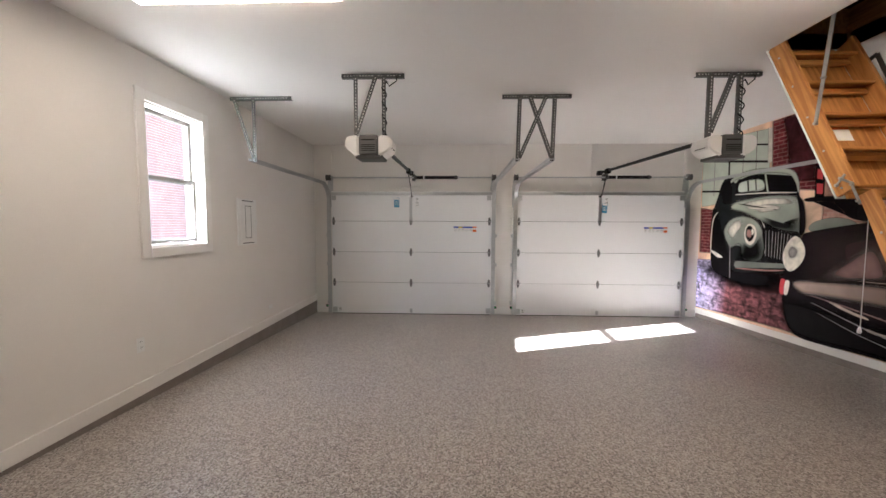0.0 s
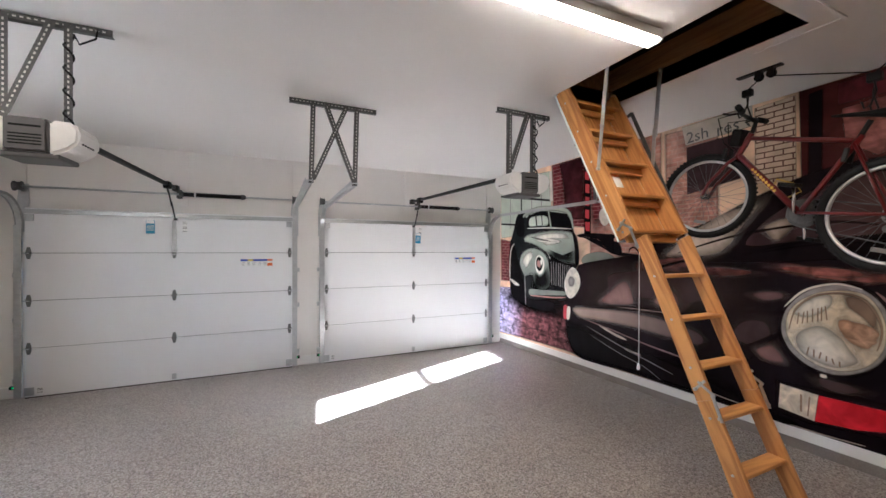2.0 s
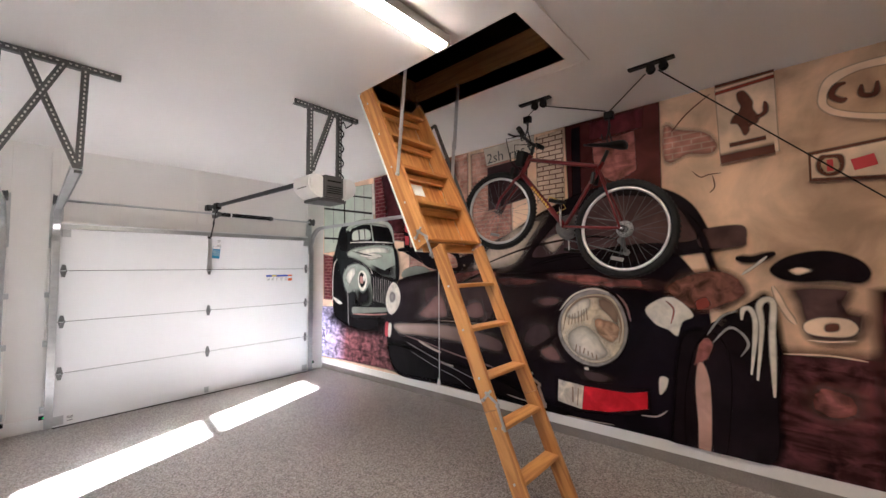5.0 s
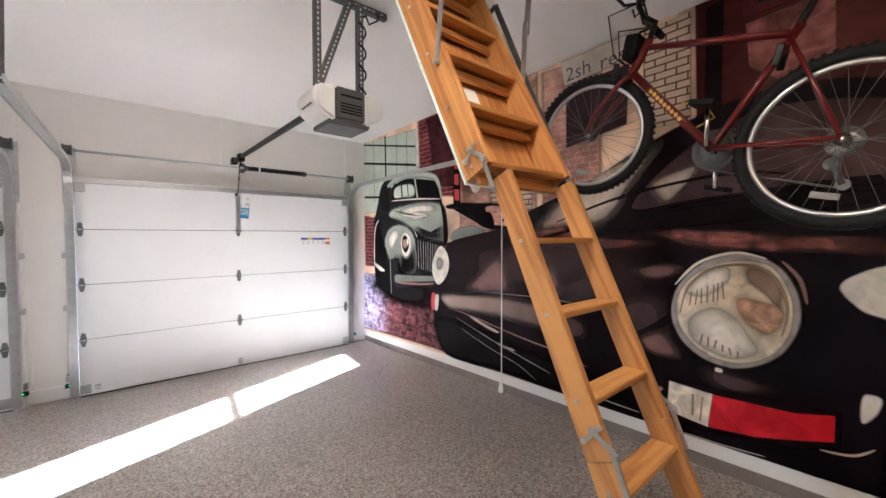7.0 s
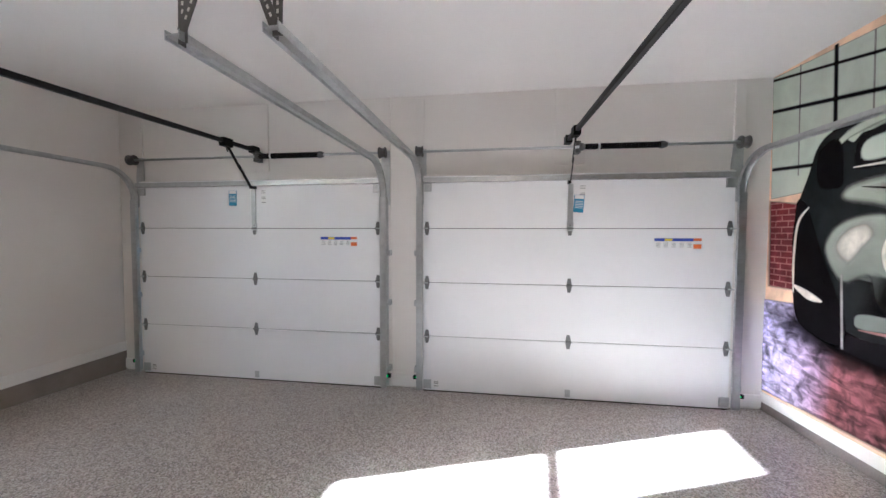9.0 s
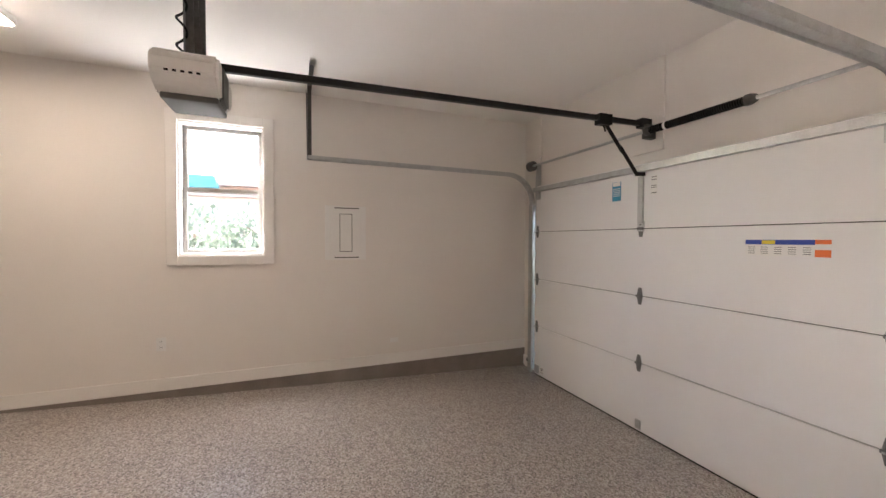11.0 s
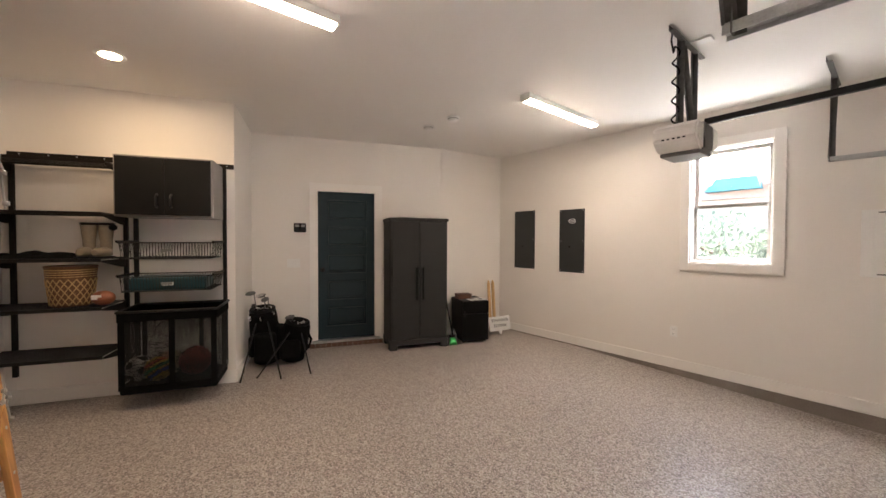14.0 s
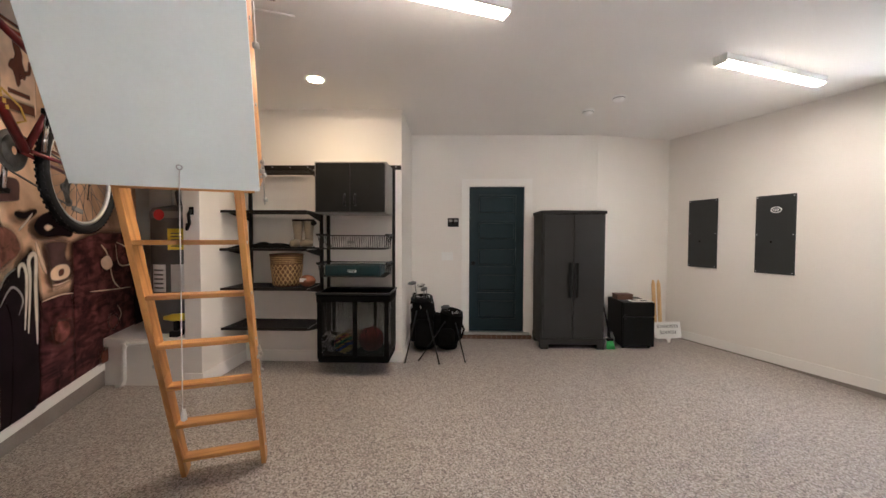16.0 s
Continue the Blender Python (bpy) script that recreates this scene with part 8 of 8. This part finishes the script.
shape("seat_shine", SANDL, [(0.77, 1.51), (0.72, 1.53), (0.67, 1.51), (0.73, 1.48)])
stroke("frame_tube", SANDL, [(0.85, 1.41), (0.8, 1.27), (0.75, 1.18)], 0.035)
shape("engine_dark", PLUM, [(0.76, 1.4), (0.63, 1.42), (0.51, 1.4), (0.54, 1.29), (0.46, 1.25), (0.51, 1.11), (0.68, 1.09), (0.72, 1.2), (0.74, 1.31)])
shape("engine_chrome", SANDL, [(0.71, 1.19), (0.64, 1.23), (0.53, 1.23), (0.49, 1.18), (0.53, 1.13), (0.65, 1.12), (0.71, 1.14)])
shape("engine_hub", BROWN, [(0.62, 1.19), (0.57, 1.2), (0.57, 1.16), (0.62, 1.15)])
stroke("exhaust", SANDL, [(0.7, 1.09), (0.61, 1.09), (0.5, 1.11)], 0.012)
stroke("exhaust", SANDL, [(0.81, 0.99), (0.61, 1.01), (0.46, 1.0)], 0.012)
shape("ground_light", ROSE, [(0.73, 0.78), (0.62, 0.84), (0.49, 0.81), (0.48, 0.69), (0.6, 0.62), (0.71, 0.65)])
stroke("cycle_ring", SANDL, [(-0.7, 1.35), (-0.81, 1.26), (-0.82, 1.12), (-0.7, 1.02), (-0.59, 1.09), (-0.54, 1.2), (-0.6, 1.3)], 0.018)
stroke("cycle_frame", SANDL, [(-0.21, 1.39), (-0.41, 1.33), (-0.59, 1.19), (-0.27, 1.17), (-0.2, 1.37)], 0.018)
stroke("cycle_frame", SANDL, [(0.05, 1.37), (-0.05, 1.28), (-0.14, 1.04), (-0.26, 0.95)], 0.022)
shape("cycle_hub", SANDL, [(0.05, 1.24), (-0.07, 1.27), (-0.14, 1.18), (-0.04, 1.14), (0.05, 1.18)])
shape("reflection", ROSE, [(-0.05, 0.73), (-0.16, 0.72), (-0.24, 0.63), (-0.12, 0.57), (-0.03, 0.62)])
shape("reflection", BROWN, [(0.11, 0.45), (-0.11, 0.43), (-0.18, 0.29), (0.02, 0.24), (0.13, 0.33)])
shape("reflection", ROSE, [(-0.27, 0.48), (-0.7, 0.46), (-0.76, 0.22), (-0.35, 0.3)])
stroke("reflection_line", SANDL, [(0.24, 0.98), (-0.14, 0.95), (-0.48, 0.93)], 0.012)
stroke("reflection_line", SANDL, [(-0.21, 0.79), (-0.27, 0.7), (-0.22, 0.64)], 0.014)
shape("column_dark", NIGHT, [(-0.56, 0.93), (-0.85, 0.97), (-0.82, 0.14), (-0.63, 0.26), (-0.55, 0.56)])
for text, y in (("2sh", 2.96), ("res", 2.70)):
    words("plate_lettering", text, 0.15, INK, mural, Matrix.Translation(on_wall(y, 2.66) - Vector((0.002, 0, 0))) @ pose(0, 0, 0, 90, 0, -90) @ pose(0, 0, 0, 0, 0, 4))


# ---- outside the window ----
GRASS = mat("outside_ground", (0.03, 0.03, 0.025), 0.95, vary=0.4, scale=0.6, fine=8, bump=0.3)
OBRICK = mat("outside_brick", (0.30, 0.15, 0.12), 0.9, vary=0.3, scale=3, fine=20, bump=0.3)
SIDING = mat("outside_siding", (0.42, 0.36, 0.30), 0.8, vary=0.1)
SHINGLE = mat("outside_roof_brown", (0.30, 0.23, 0.20), 0.9, vary=0.25, scale=4, fine=30)
TEALR = mat("outside_roof_teal", (0.05, 0.22, 0.25), 0.6, vary=0.1)
LEAF = mat("outside_leaf", (0.10, 0.12, 0.085), 0.7, vary=0.5, scale=3, fine=30)
BARK = mat("outside_bark", (0.10, 0.07, 0.05), 0.9, vary=0.3)
solid("ground", boxes((-400, 400, -400, 400, -0.8, -0.45)), GRASS, "dry ground round the garage", "ground")
h1 = thing("brick_house", pose(-11.5, 13.0, -0.45), "pale red brick neighbouring house with windows", "house")
part("wall", boxes((-2.5, 2.5, -6, 8, 0, 6.2)), OBRICK, h1)
bm = bmesh.new()
prism(bm, [(-3.0, 6.2), (3.0, 6.2), (0, 8.6)], 15, pose(0, -6.5, 0))
part("roof", bm, SHINGLE, h1)
cm = mesh_of("course", boxes((2.5, 2.512, -6, 8, 0, 0.012)), MORTAR)
for k in range(76):
    shared("course", cm, h1, pose(0, 0, 0.08 * (k + 1)))
for y in (-3.6, 0.2, 4.2):
    for z in (1.0, 3.9):
        wd = part("window", boxes((2.5, 2.56, y - 0.55, y + 0.55, z, z + 1.5), bevel=0.01), TRIM, h1)
        part("pane", boxes((2.56, 2.565, y - 0.45, y + 0.45, z + 0.1, z + 0.72), (2.56, 2.565, y - 0.45, y + 0.45, z + 0.78, z + 1.4)), TANKG, wd)
h2 = thing("gabled_house", pose(-24.5, 1.6, -0.45), "tan gabled house with a teal side roof", "house")
part("wall", boxes((-4, 2, -4.5, 5.5, 0, 4.2)), SIDING, h2)
bm = bmesh.new()
prism(bm, [(-5.0, 4.2), (6.0, 4.2), (5.0, 5.0), (-4.0, 5.0)], 6.5, pose(2.3, 0, 0, 0, 0, 90))
part("roof", bm, SHINGLE, h2)
bm = bmesh.new()
prism(bm, [(-1.5, 4.75), (1.5, 4.75), (0.05, 6.3)], 5.0, pose(2.8, 0, 0, 0, 0, 90))
part("gable", bm, SHINGLE, h2)
part("gable_face", prism(bmesh.new(), [(-1.2, 4.78), (1.2, 4.78), (0.05, 6.02)], 0.03, pose(2.86, 0, 0, 0, 0, 90)), SIDING, h2)
part("teal_roof", prism(bmesh.new(), [(-3.9, 4.6), (-1.55, 4.6), (-1.7, 5.25), (-3.4, 5.25)], 3.0, pose(2.9, 0, 0, 0, 0, 90)), TEALR, h2)


def tree(x, y, hh, label):
    t = thing("garden_shrub", pose(x, y, -0.45), label, "shrub", "garden shrubs")
    bm = tube(bmesh.new(), [(0, 0, 0), (0.05, 0, hh * 0.4), (0.0, 0.1, hh * 0.8)], [0.07, 0.05, 0.02], 8)
    for k in range(6):
        a = k * 1.05
        tube(bm, [(0.03, 0.02, hh * (0.3 + 0.07 * k)), (0.7 * math.cos(a), 0.7 * math.sin(a), hh * (0.5 + 0.06 * k))], [0.025, 0.008], 6)
    part("trunk", bm, BARK, t)
    bm = bmesh.new()
    for k in range(2600):
        d0 = Vector((random.gauss(0, 1), random.gauss(0, 1), random.gauss(0, 1))).normalized() * random.random() ** 0.4
        c0 = Vector((d0.x * hh * 0.42, d0.y * hh * 0.45, hh * 0.62 + d0.z * hh * 0.36))
        if noise.noise(c0 * 1.6) < -0.12:
            continue
        q = Euler((random.random() * 6, random.random() * 6, random.random() * 6)).to_matrix()
        s = 0.05 + 0.045 * random.random()
        bm.faces.new([bm.verts.new(c0 + q @ Vector(v)) for v in ((-s, 0, 0), (0, -s * 0.5, 0.02), (s, 0, 0), (0, s * 0.5, 0.02))])
    part("crown", bm, LEAF, t)


# foliage beyond the panes; the row stands this close to shade the ground
for x, y, hh in ((-6.6, -1.0, 2.5), (-6.9, 0.6, 2.75), (-6.5, 2.1, 2.6), (-6.8, 3.5, 2.7), (-6.6, 4.9, 2.5)):
    tree(x, y, hh, "leafy garden shrub seen through the window, set to shade the ground")
